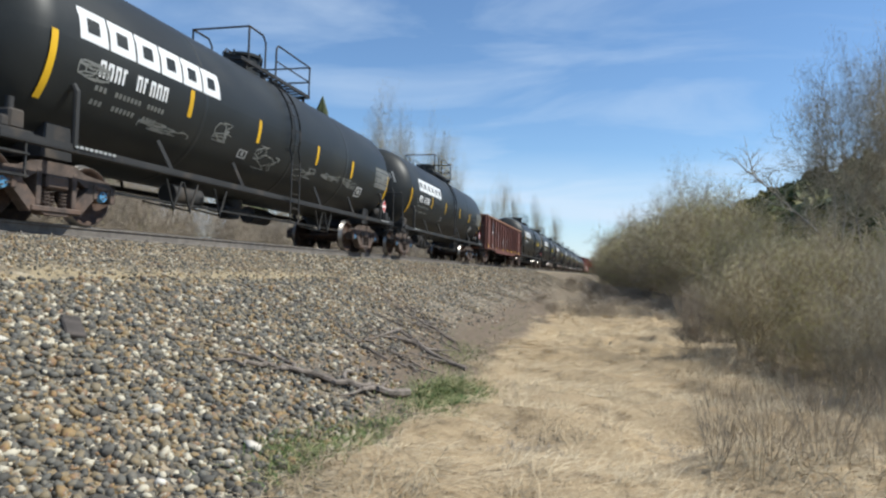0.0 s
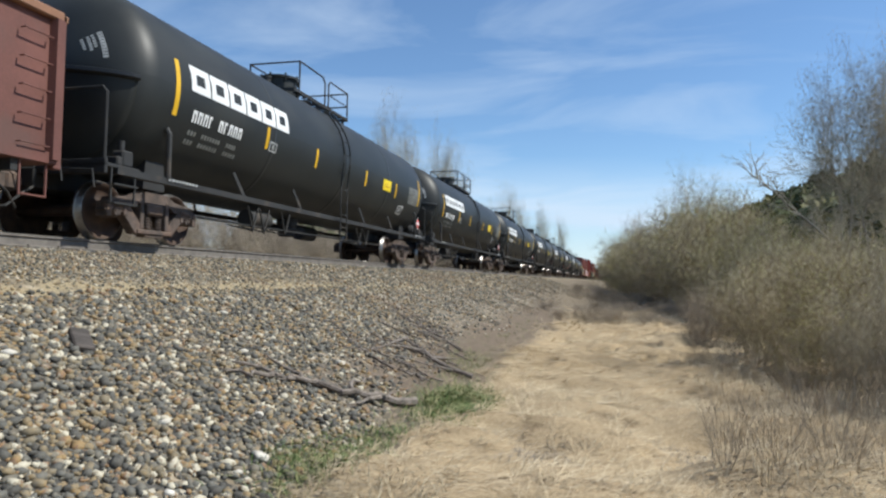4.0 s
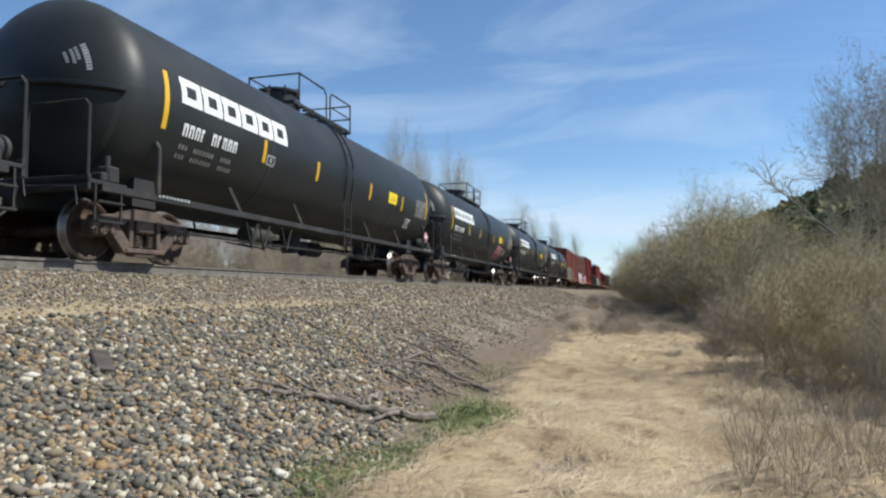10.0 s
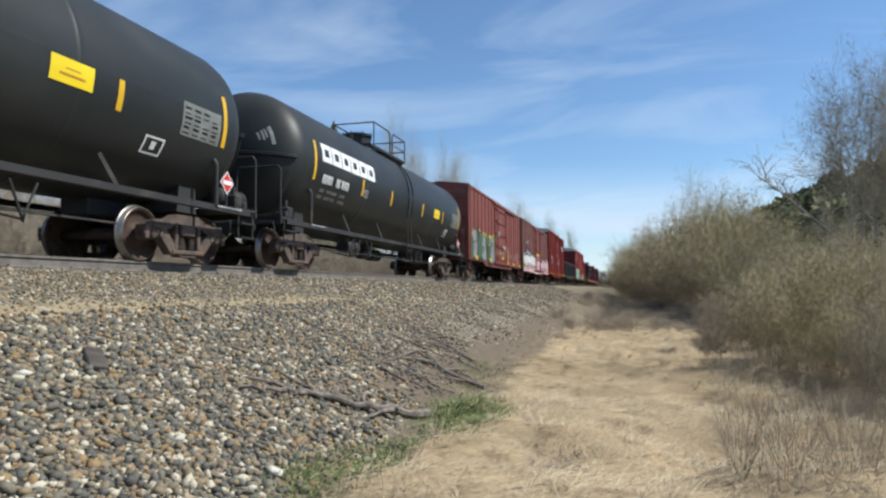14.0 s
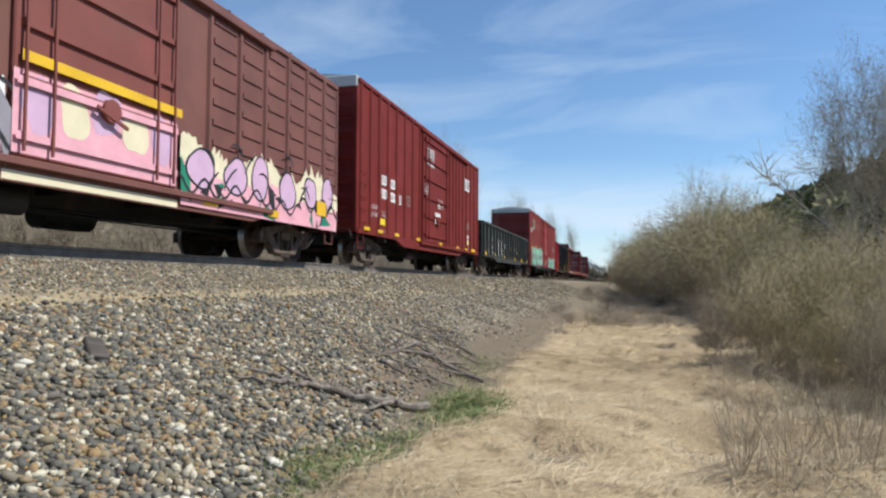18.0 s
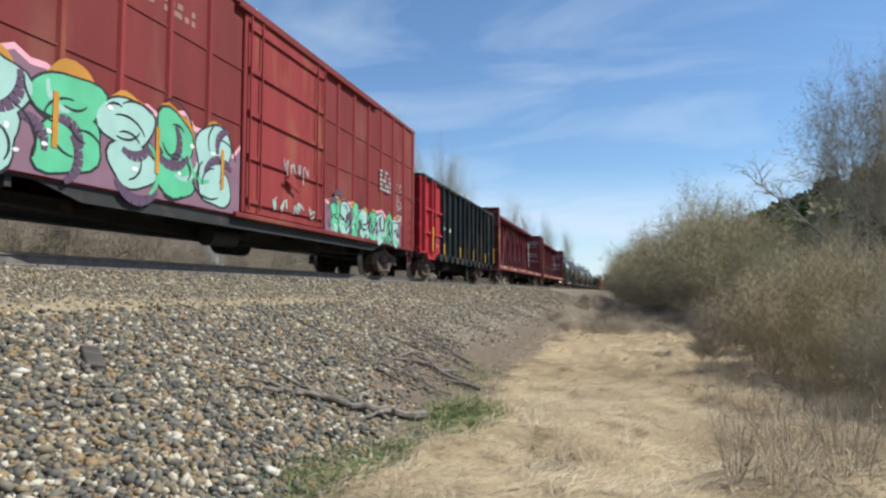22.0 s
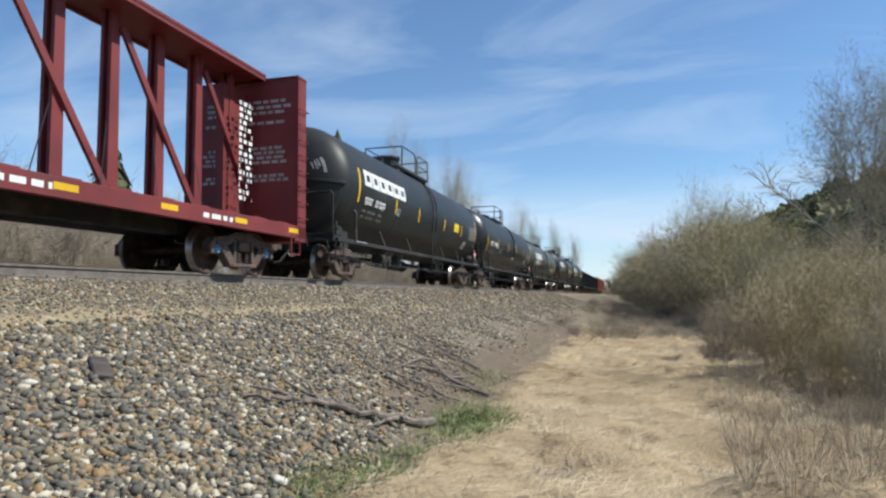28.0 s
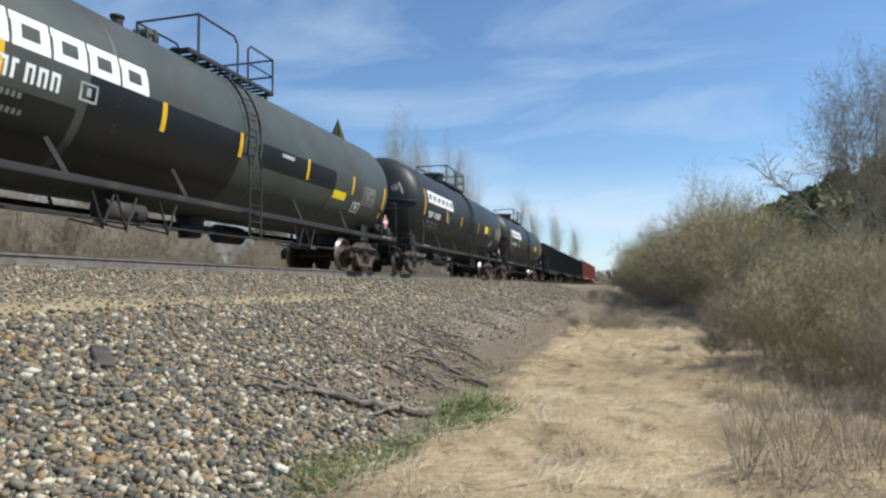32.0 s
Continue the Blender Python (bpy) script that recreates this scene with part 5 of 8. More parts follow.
def band_piece(car, x, y0, y1, z0, z1, body, fringe, loop, line, darks, seed, loops=5):
    """A sprayed band: body colour, ragged bright fringe, outlined arches and dark wedges at its foot."""
    rng = random.Random(seed)
    n = int((y1 - y0) / 0.13)
    ph = rng.uniform(0, 6)
    h = z1 - z0
    top = [z0 + h * (0.70 + 0.09 * math.sin(k * 0.33 + ph) + rng.uniform(-0.04, 0.04)) for k in range(n + 1)]
    ys = [y0 + (y1 - y0) * k / n for k in range(n + 1)]
    g, f = Geo(), Geo()
    for k in range(n):
        g.add([(x, ys[k], z0), (x, ys[k + 1], z0), (x, ys[k + 1], top[k + 1]), (x, ys[k], top[k])], [(0, 1, 2, 3)])
        tip = max(top[k], top[k + 1]) + h * rng.uniform(0.0, 0.3) ** 2 * 2.4
        lo = top[k] - h * rng.uniform(0.16, 0.34)
        a, b, sl = ys[k] - 0.05, ys[k + 1] + 0.05, rng.uniform(-0.1, 0.1)
        xx = x + 0.002 + 0.0004 * (k % 3)
        f.add([(xx, a, lo), (xx, b, lo + rng.uniform(-0.1, 0.1)), (xx, b - 0.02, top[k + 1]), (xx, (a + b) / 2 + sl, tip), (xx, a + 0.02, top[k])], [(0, 1, 2, 3, 4)])
    tagged(part("graffiti_ground", g, body, car, "sprayed ground colour of graffiti"), kind="stuff")
    tagged(part("graffiti_fringe", f, fringe, car, "ragged bright upper edge of graffiti"), kind="stuff")
    w = (y1 - y0) / loops
    for k in range(loops):
        g = Geo()
        c, zc = y0 + (k + 0.5) * w + rng.uniform(-0.1, 0.1) * w, z0 + h * rng.uniform(0.46, 0.58)
        ry, rz = w * rng.uniform(0.22, 0.36), h * rng.uniform(0.22, 0.30)
        x1 = x + 0.004
        for q in range(3):  # wedges at the foot
            cy, cz = c + rng.uniform(-0.5, 0.5) * w, z0 + h * rng.uniform(0.08, 0.38)
            a = rng.uniform(0, 6.28)
            tri = [(x1 + 0.0004 * q, cy + w * rr * math.cos(a + t), max(z0, cz + h * rr * 0.8 * math.sin(a + t))) for t, rr in ((0, 0.42), (1.9, 0.16), (3.3, 0.30), (4.6, 0.12))]
            g.add(tri, [(0, 1, 2, 3)], 2 + q % len(darks))
        blob(g, x1 + 0.003, c, zc, ry + 0.045, rz + 0.045, 1, random.Random(seed + k), 0.1)
        blob(g, x1 + 0.004, c, zc, ry, rz, 0, random.Random(seed + k), 0.1)
        arc = [(c - 0.6 * w + 1.2 * w * i / 12, zc - rz * 0.9 + h * 0.10 * math.cos(i * 0.9 + k)) for i in range(13)]
        for i, seg in enumerate(zip(arc, arc[1:])):
            stroke(g, x1 + 0.005 + 0.0003 * i, [seg[0], seg[1]], 0.05, 1)
        for q in range(2):
            oy, oz = c + rng.uniform(-0.4, 0.4) * w, z0 + h * rng.uniform(0.3, 0.85)
            stroke(g, x1 + 0.0095 + 0.0003 * q, [(oy + 0.25 * w * math.cos(i * 0.35 + q), oz + 0.18 * h * math.sin(i * 0.35 + 2 * q)) for i in range(7)], 0.025, 1)
        part("graffiti_letter", g, [loop, line, *darks], car, "outlined sprayed letter shape")


def reflectors(car, x, ys, z, mat=YELLOW, w=0.42, h=0.10):
    for y in ys:
        g = Geo()
        side_rect(g, x, y - w / 2, y + w / 2, z, z + h)
        part("reflector", g, mat, car, "yellow reflective strip")


def underframe(car, half, bolster, z, mat, cap, width=1.45, fish=0.0):
    g = Geo()
    g.span((-0.30, -half + 0.3, z - 0.32), (0.30, half - 0.3, z), bevel=0.02)
    sill = part("centre_sill", g, FRAME_BLACK, car)
    for k in range(9):
        y = -half + 0.6 + k * (2 * half - 1.2) / 8
        g = Geo()
        g.span((-width, y - 0.05, z - 0.16), (width, y + 0.05, z))
        part("cross_bearer", g, FRAME_BLACK, sill)
    g = Geo()
    g.cyl((0.7, -1.6, z - 0.34), (0.7, -0.7, z - 0.34), 0.2, n=12)
    part("air_tank", g, FRAME_BLACK, car)
    g = Geo()
    g.cyl((-0.6, 0.8, z - 0.34), (-0.6, 1.9, z - 0.34), 0.22, n=12)
    part("air_tank", g, FRAME_BLACK, car)
    for pts in ([(0.5, -bolster + 1.1, 0.48), (0.5, bolster - 1.1, 0.48)], [(0.9, -bolster + 1.4, 0.62), (0.2, 0, 0.55), (0.9, bolster - 1.4, 0.62)]):
        g = Geo()
        g.pipe(pts, 0.02, 5)
        part("brake_rod", g, FRAME_BLACK, car)
    for e in (-1, 1):
        truck(car, e * bolster, cap)
        coupler(car, e * (half + 0.62), e)
        for s in (-1, 1):
            g = Geo()
            yy = e * (half - 0.32)
            g.pipe([(s * width, yy - 0.2, z), (s * width, yy - 0.2, 0.46), (s * width, yy + 0.2, 0.46), (s * width, yy + 0.2, z)], 0.018, 5)
            part("stirrup", g, mat, car)


def corrugated_end(car, y, e, z0, z1, w, mat, n):
    g = Geo()
    g.span((-w, y - 0.05, z0), (w, y, z1))
    wall = part("end_wall", g, mat, car)
    h = (z1 - z0) / n
    for k in range(n):
        g = Geo()
        zc = z0 + (k + 0.5) * h
        pts = [(y + e * 0.11 * math.cos(a), zc + h * 0.34 * math.sin(a)) for a in np.linspace(-1.571, 1.571, 7)]
        g.plate(pts if e > 0 else pts[::-1], -w + 0.12, w - 0.12)
        part("end_rib", g, mat, wall)
    for s in (-1, 1):
        g = Geo()
        g.span((s * w, y - 0.06, z0), (s * (w - 0.12), y + e * 0.10, z1), bevel=0.01)
        part("corner_post", g, mat, wall)


def box_car(label, half, top, mat, door, ribs, door_mat=None, roof=None, floor=0.92, w=1.50, waffle=0, bolster=None, cap=TRUCK_CAST, end_mat=None, door_bars=5, seam=None, rib_mat=None, post_mat=None, end_bars=4, sill_mat=None):
    """A boxcar: side sheets, posts, sliding door with bars and rods, corrugated ends, ribbed roof."""
    car = thing("box_car", label, "boxcar", "cars of the freight train")
    d0, d1 = door
    for s in (-1, 1):
        g = Geo()
        g.span((s * (w - 0.05), -half, floor), (s * w, half, top - 0.12))
        part("side_wall", g, mat, car)
        g = Geo()
        # side sill, deeper between the trucks
        g.plate([(-half, floor - 0.02), (-half + 3.2, floor - 0.02), (-half + 4.0, floor - 0.22), (half - 4.0, floor - 0.22), (half - 3.2, floor - 0.02), (half, floor - 0.02), (half, floor + 0.12), (-half, floor + 0.12)], s * (w - 0.04), s * (w + 0.03 if sill_mat is None else w - 0.01))
        part("side_sill", g, sill_mat or mat, car)
        g = Geo()
        g.span((s * (w - 0.06), -half, top - 0.16), (s * (w + 0.05), half, top - 0.02), bevel=0.02)
        part("top_chord", g, rib_mat or mat, car)
    ys = [y for y in ribs if not d0 - 0.1 < y < d1 + 0.1]
    for s in (-1, 1):
        for y in ys:
            g = Geo()
            x0, x1 = s * w, s * (w + 0.055)
            g.add([(x0, y - 0.075, floor + 0.1), (x1, y - 0.04, floor + 0.1), (x1, y + 0.04, floor + 0.1), (x0, y + 0.075, floor + 0.1), (x0, y - 0.075, top - 0.15), (x1, y - 0.04, top - 0.15), (x1, y + 0.04, top - 0.15), (x0, y + 0.075, top - 0.15)], [(0, 1, 5, 4), (1, 2, 6, 5), (2, 3, 7, 6), (0, 3, 2, 1), (4, 5, 6, 7)])
            part("side_post", g, post_mat or mat, car)
    if waffle:
        edges = sorted(ys + [-half, half])
        for a, b in zip(edges, edges[1:]):
            if b - a < 0.5 or (a < d1 and b > d0):
                continue
            for k in range(waffle):
                g = Geo()
                z = floor + 0.35 + k * (top - floor - 0.7) / (waffle - 1)
                g.plate([(a + 0.12, z - 0.05), (b - 0.12, z - 0.05), (b - 0.12, z + 0.05), (a + 0.12, z + 0.05)], w, w + 0.028)
                part("side_corrugation", g, mat, car)
    if seam:
        g = Geo()
        for s in (-1, 1):
            for z in seam:
                g.span((s * w, -half, z - 0.02), (s * (w + 0.02), half, z + 0.02))
        part("panel_seam", g, rib_mat or mat, car)
    # door, tracks and rods on both sides
    for s in (-1, 1):
        g = Geo()
        g.span((s * w, d0, floor + 0.10), (s * (w + 0.07), d1, top - 0.22), bevel=0.02)
        dr = part("door", g, door_mat or mat, car)
        for k in range(door_bars):
            b = Geo()
            z = floor + 0.35 + k * (top - floor - 0.85) / (door_bars - 1)
            b.plate([(d0 + 0.1, z - 0.05), (d1 - 0.1, z - 0.05), (d1 - 0.1, z + 0.05), (d0 + 0.1, z + 0.05)], s * (w + 0.07), s * (w + 0.12))
            part("door_bar", b, door_mat or mat, dr)
        for y in (d0 + 0.55, d1 - 0.55, d1 - 0.15, d0 + 0.12):
            b = Geo()
            b.cyl((s * (w + 0.14), y, floor + 0.16), (s * (w + 0.14), y, top - 0.3), 0.022, n=6)
            part("lock_rod", b, door_mat or mat, dr)
        b = Geo()
        b.cyl((s * (w + 0.10), (d0 + d1) / 2, floor + 1.0), (s * (w + 0.17), (d0 + d1) / 2, floor + 1.0), 0.17, n=14)
        b.beam((s * (w + 0.17), (d0 + d1) / 2 - 0.3, floor + 1.0), (s * (w + 0.17), (d0 + d1) / 2 + 0.3, floor + 0.8), 0.03, 0.05)
        part("door_handle", b, door_mat or mat, dr)
        for z in (floor + 0.03, top - 0.21):
            g = Geo()
            g.span((s * w, d0 - 0.3, z - 0.05), (s * (w + 0.13), min(d1 + abs(d1 - d0), half - 0.2), z + 0.05), bevel=0.01)
            part("door_track", g, mat, car)
    for e in (-1, 1):
        corrugated_end(car, e * half, e, floor, top - 0.05, w, end_mat or mat, end_bars)
        ladder(car, w, e * (half - 0.32), floor + 0.3, floor + 2.0, rib_mat or mat)
        ladder(car, 1.0, e * (half + 0.16), floor + 0.3, top - 0.4, rib_mat or mat, along="x")
    g = Geo()
    rise = 0.16
    g.add([(-w - 0.03, -half, top - 0.03), (0, -half, top + rise), (w + 0.03, -half, top - 0.03), (-w - 0.03, half, top - 0.03), (0, half, top + rise), (w + 0.03, half, top - 0.03)], [(0, 1, 4, 3), (1, 2, 5, 4), (0, 2, 1), (3, 4, 5), (0, 3, 5, 2)])
    n = int(half * 2 / 1.2)
    for k in range(n + 1):
        y = -half + 0.05 + k * (2 * half - 0.1) / n
        g.beam((-w, y, top), (0, y, top + rise + 0.02), 0.06, 0.06)
        g.beam((0, y, top + rise + 0.02), (w, y, top), 0.06, 0.06)
    part("roof", g, roof or mat, car)
    if roof:
        for e in (-1, 1):
            g = Geo()
            g.span((-w, e * (half - 0.02), top - 0.30), (w, e * (half + 0.13), top + 0.02), bevel=0.02)
            part("end_cap", g, roof, car, "whitish metal strip above the end wall")
    underframe(car, half, bolster or half - 1.85, floor, mat, cap)
    return car


def gondola(label, half, top, mat, rim, posts, floor=0.95, w=1.46, cap=TRUCK_CAST, front_mat=None, front_to=None, depth=0.11, post_at=None, feet=False):
    """An open car: sheet sides with outer posts, top rim, end walls with bars, floor inside."""
    car = thing("gondola_car", label, "gondola car", "cars of the freight train")
    for s in (-1, 1):
        spans = [(-half, half, mat)] if front_mat is None else [(-half, front_to, front_mat), (front_to, half, mat)]
        for a, b, m in spans:
            g = Geo()
            g.span((s * (w - 0.03), a, floor - 0.06), (s * w, b, top - 0.05))
            part("side_sheet", g, m, car)
        g = Geo()
        g.span((s * (w - 0.07), -half, top - 0.13), (s * (w + depth - 0.02), half, top), bevel=0.02)
        part("top_rim", g, rim, car)
        g = Geo()
        if feet:
            g.plate([(-half, floor - 0.12), (half, floor - 0.12), (half, floor - 0.02), (-half, floor - 0.02)], s * (w - 0.30), s * (w - 0.22))
        else:
            g.plate([(-half, floor - 0.05), (-half + 3.0, floor - 0.05), (-half + 3.7, floor - 0.22), (half - 3.7, floor - 0.22), (half - 3.0, floor - 0.05), (half, floor - 0.05), (half, floor + 0.10), (-half, floor + 0.10)], s * w, s * (w + 0.06))
        part("side_sill", g, mat, car)
        for y in post_at or [-half + 0.08 + k * (2 * half - 0.16) / posts for k in range(posts + 1)]:
            if feet and abs(y) < half - 0.3:
                g = Geo()
                g.plate([(y - 0.36, floor), (y - 0.20, floor - 0.28), (y + 0.20, floor - 0.28), (y + 0.36, floor)], s * (w - 0.02), s * (w + 0.04))
                part("post_foot", g, front_mat if front_mat and y < front_to else mat, car)
            g = Geo()
            x0, x1, hw = s * w, s * (w + depth), 0.055 if depth < 0.2 else 0.035
            g.add([(x0, y - hw * 1.5, floor), (x1, y - hw, floor), (x1, y + hw, floor), (x0, y + hw * 1.5, floor), (x0, y - hw * 1.5, top - 0.12), (x1, y - hw, top - 0.12), (x1, y + hw, top - 0.12), (x0, y + hw * 1.5, top - 0.12)], [(0, 1, 5, 4), (1, 2, 6, 5), (2, 3, 7, 6), (0, 3, 2, 1), (4, 5, 6, 7)])
            part("side_post", g, front_mat if front_mat and y < front_to else mat, car)
    if front_mat:
        for z in (1.73, 2.64):
            g = Geo()
            g.span((w, -half, z - 0.05), (w + depth * 0.7, front_to, z + 0.05), bevel=0.02)
            part("side_rib", g, front_mat, car)
    for e in (-1, 1):
        m = front_mat if front_mat and e < 0 else mat
        g = Geo()
        g.span((-w, e * (half - 0.05), floor - 0.05), (w, e * half, top - 0.02))
        wall = part("end_wall", g, m, car)
        for k in range(4):
            z = floor + 0.12 + k * (top - floor - 0.25) / 3
            g = Geo()
            g.span((-w + 0.02, e * half, z - 0.06), (w - 0.02, e * (half + 0.14), z + 0.06), bevel=0.02)
            part("end_rib", g, m, wall)
        for s in (-1, 1):
            g = Geo()
            g.span((s * w, e * (half - 0.03), floor - 0.1), (s * (w - 0.12), e * (half + 0.12), top), bevel=0.01)
            part("corner_post", g, m, wall)
        g = Geo()
        g.span((-w, e * (half - 0.1), top - 0.1), (w, e * (half + 0.16), top + 0.01), bevel=0.02)
        part("top_rim", g, rim, car)
        ladder(car, w + 0.04, e * (half - 0.42), floor + 0.15, top - 0.3, m)
        ladder(car, 1.05, e * (half + 0.2), floor + 0.15, top - 0.3, m, along="x")
    g = Geo()
    g.span((-w + 0.03, -half + 0.05, floor - 0.06), (w - 0.03, half - 0.05, floor))
    part("floor_plate", g, mat, car)
    underframe(car, half, half - 1.9, floor - 0.05, mat, cap)
    return car


def centre_beam_car(label, half, top, cap):
    """A lumber flat: deck, tall end walls and a lengthwise truss in the middle."""
    car = thing("centerbeam_flat_car", label, "centerbeam flatcar", "cars of the freight train")
    w, deck = 1.46, 1.12
    g = Geo()
    g.span((-0.45, -half + 0.3, 0.72), (0.45, half - 0.3, deck), bevel=0.02)
    part("centre_sill", g, FRAME_BLACK, car)
    g = Geo()
    g.span((-w + 0.11, -half + 0.05, deck - 0.05), (w - 0.11, half - 0.05, deck - 0.01))
    part("deck", g, BEAM_RED, car)
    for s in (-1, 1):
        g = Geo()
        g.span((s * (w - 0.10), -half, deck - 0.27), (s * w, half, deck + 0.02), bevel=0.01)
        part("side_sill", g, BEAM_RED, car)
        n = 22
        for k in range(n):
            y = -half + 0.8 + k * (2 * half - 1.6) / (n - 1)
            g = Geo()
            g.plate([(y - 0.28, deck), (y + 0.28, deck), (y + 0.22, deck + 0.07), (y - 0.22, deck + 0.07)], s * 0.3, s * (w - 0.14))
            part("deck_riser", g, BEAM_RED, car)
    for e in (-1, 1):
        g = Geo()
        y0, y1 = e * (half - 0.42), e * half
        g.span((-w, y0, deck - 0.25), (w, y0 + e * 0.06, top))
        wall = part("bulkhead", g, BEAM_RED, car, "tall dark red end wall with ribs")
        for s in (-1, 1):
            g = Geo()
            g.span((s * w, y0, deck - 0.25), (s * (w - 0.05), y1, top), bevel=0.01)
            part("flange", g, BEAM_RED, wall)
        g = Geo()
        g.span((-w, y0, top - 0.06), (w, y1, top + 0.02))
        part("cap", g, BEAM_RED, wall)
        for k in range(5):
            z = deck + 0.15 + k * (top - deck - 0.4) / 4
            g = Geo()
            g.span((-w + 0.05, y0 + e * 0.06, z - 0.07), (w - 0.05, y1 - e * 0.03, z + 0.07), bevel=0.02)
            part("end_rib", g, BEAM_RED, wall)
        g = Geo()
        g.span((-w, e * (half - 0.5), deck - 0.35), (w, e * half, deck - 0.1), bevel=0.02)
        part("end_sill", g, BEAM_RED, car)
        ladder(car, w, e * (half - 0.2), deck + 0.2, top - 0.5, BEAM_RED, w=0.36)
        ladder(car, 1.0, e * (half + 0.05), deck + 0.1, top - 0.8, BEAM_RED, along="x")
    g = Geo()
    g.span((-0.62, -half + 0.4, top), (0.62, half - 0.4, top + 0.08), bevel=0.01)
    g.span((0.62, -half + 0.4, top - 0.05), (0.55, half - 0.4, top + 0.12), bevel=0.01)
    g.span((-0.62, -half + 0.4, top - 0.05), (-0.55, half - 0.4, top + 0.12), bevel=0.01)
    part("top_chord", g, BEAM_RED, car)
    n = 17
    step = 1.19
    for k in range(n + 1):
        y = -10.1 + k * step
        for s in (-1, 1):
            g = Geo()
            g.plate([(y - 0.13, deck), (y + 0.13, deck), (y + 0.09, top), (y - 0.09, top)], s * 0.05, s * 0.12)
            part("post", g, BEAM_RED, car)
        g = Geo()
        g.span((-0.06, y - 0.02, deck), (0.06, y + 0.02, top - 0.06))
        part("post_web", g, BEAM_RED, car)
        if k < n and k % 2 == 0:
            a, b = (deck + 0.12, top - 0.3) if k < n // 2 else (top - 0.3, deck + 0.12)
            g = Geo()
            g.beam((0.16, y + 0.1, a), (0.16, y + 2 * step - 0.1, b), 0.07, 0.13)
            part("diagonal", g, BEAM_RED, car)
        if 0 < k < n:
            g = Geo()
            g.pipe([(w - 0.02, y - 0.5, deck), (0.14, y + 1.0, top * 0.55)], 0.009, 4)
            part("tie_cable", g, FRAME_BLACK, car)
    for e in (-1, 1):
        g = Geo()
        g.span((-0.10, e * (half - 1.3), deck), (0.10, e * (half - 0.4), top - 0.3))
        part("shear_plate", g, BEAM_RED, car)
    for e in (-1, 1):
        y = e * (half - 2.0)
        truck(car, y, cap)
        coupler(car, e * (half + 0.62), e)
        for s in (-1, 1):
            g = Geo()
            g.pipe([(s * w, e * (half - 0.7), deck - 0.2), (s * w, e * (half - 0.7), 0.48), (s * w, e * (half - 0.3), 0.48), (s * w, e * (half - 0.3), deck - 0.2)], 0.018, 5)
            part("stirrup", g, BEAM_RED, car)
    g = Geo()
    g.pipe([(0.8, -half + 4, 0.66), (0.8, half - 4, 0.66)], 0.02, 5)
    part("brake_rod", g, FRAME_BLACK, car)
    g = Geo()
    g.cyl((0.75, -1.2, 0.72), (0.75, 0.2, 0.72), 0.18, n=12)
    part("air_tank", g, FRAME_BLACK, car)
    reflectors(car, w + 0.006, [-half + 0.7 + k * 2.1 for k in range(int(half))], deck - 0.16)
    for k in range(5):
        stencil(car, "stencil", w + 0.006, -half + 1.6 + k * 4.2, -half + 2.6 + k * 4.2, deck - 0.17, deck - 0.03, 1, WHITE, 40 + k)
    # writing on the end walls and shear plates
    for e in (-1, 1):
        g = Geo()
        rng = random.Random(5 + e)
        yy = e * (half - 0.42) + (-0.004 if e > 0 else 0.43 + 0.004)
        for z in (4.05, 3.92, 3.79, 3.55, 2.95, 2.84, 2.73, 2.62, 2.3, 2.2):
            if z < top - 0.3:
                x = -1.1 + rng.uniform(0, 0.2)
                while x < 1.1:
                    b = x + rng.uniform(0.08, 0.25)
                    g.add([(x, yy, z), (b, yy, z), (b, yy, z + 0.07), (x, yy, z + 0.07)], [(0, 1, 2, 3)])
                    x = b + 0.05
        tagged(part("stencil", g, WHITE_WORN, car, "rows of white stencilled writing"), kind="stuff")
    stencil(car, "stencil", 0.405, half - 1.15, half - 0.6, 1.7, 4.0, 16, WHITE, 77)
    return car

# ---- the train, car by car: where each car's middle is at 0 s, measured along the track ----
TRAIN = []


def place(car, s):
    car.matrix_basis = pose(TRACK_X, s, RAIL_Z)
    TRAIN.append((car, s))
    return car


OLD_STRIPES = [(-6.81, True), (-3.79, False), (-1.42, False), (1.48, False), (3.82, False), (6.9, True)]
NEW_STRIPES = [(-7.03, True), (-4.0, False), (-1.6, False), (1.75, False), (4.5, False), (7.14, True)]
OLD_MARKS = {"logo_step": 0.58, "shield": False, "cap": CAP_BLUE, "tall": (-35.2, 1.0), "short": (-17.3, 0.6), "logo_a": (2.2, 19.5), "num_a": (-13.8, -4.6), "rows": (-20.0, -28.0), "square": (-1.95, -33.0, -26.0), "data": (-1.0, 0.15, -17.0, 6.0), "rail_at": (-0.65, 0.1, 0.62, 2.48), "dome": (0.35, 0.43)}
lead = place(tank_car("matt black tank car with a white block mark and faint scrawls", 6.75, 8.28, 6.2, OLD_STRIPES, -6.38, TANK_BLACK, number=(-5.97, -4.4), **OLD_MARKS), 14.05)
place(tank_car("matt black tank car with a white block mark and yellow stripes", 6.75, 8.28, 6.2, OLD_STRIPES, -5.8, TANK_BLACK, number=(-5.73, -4.21), **OLD_MARKS), 30.62)
for k, (y0, y1, a0, a1) in enumerate(((-6.35, -5.75, -17, -8), (-4.9, -3.6, -33, -27), (-2.95, -2.4, -26, -12), (-1.35, -0.3, -37, -18), (0.45, 1.6, -39, -22), (1.95, 3.1, -27, -20), (3.2, 4.4, -28, -20))):
    tank_scrawl(lead, y0, y1, a0, a1, 40 + k)
TANK.update(r=1.62, z=2.62)
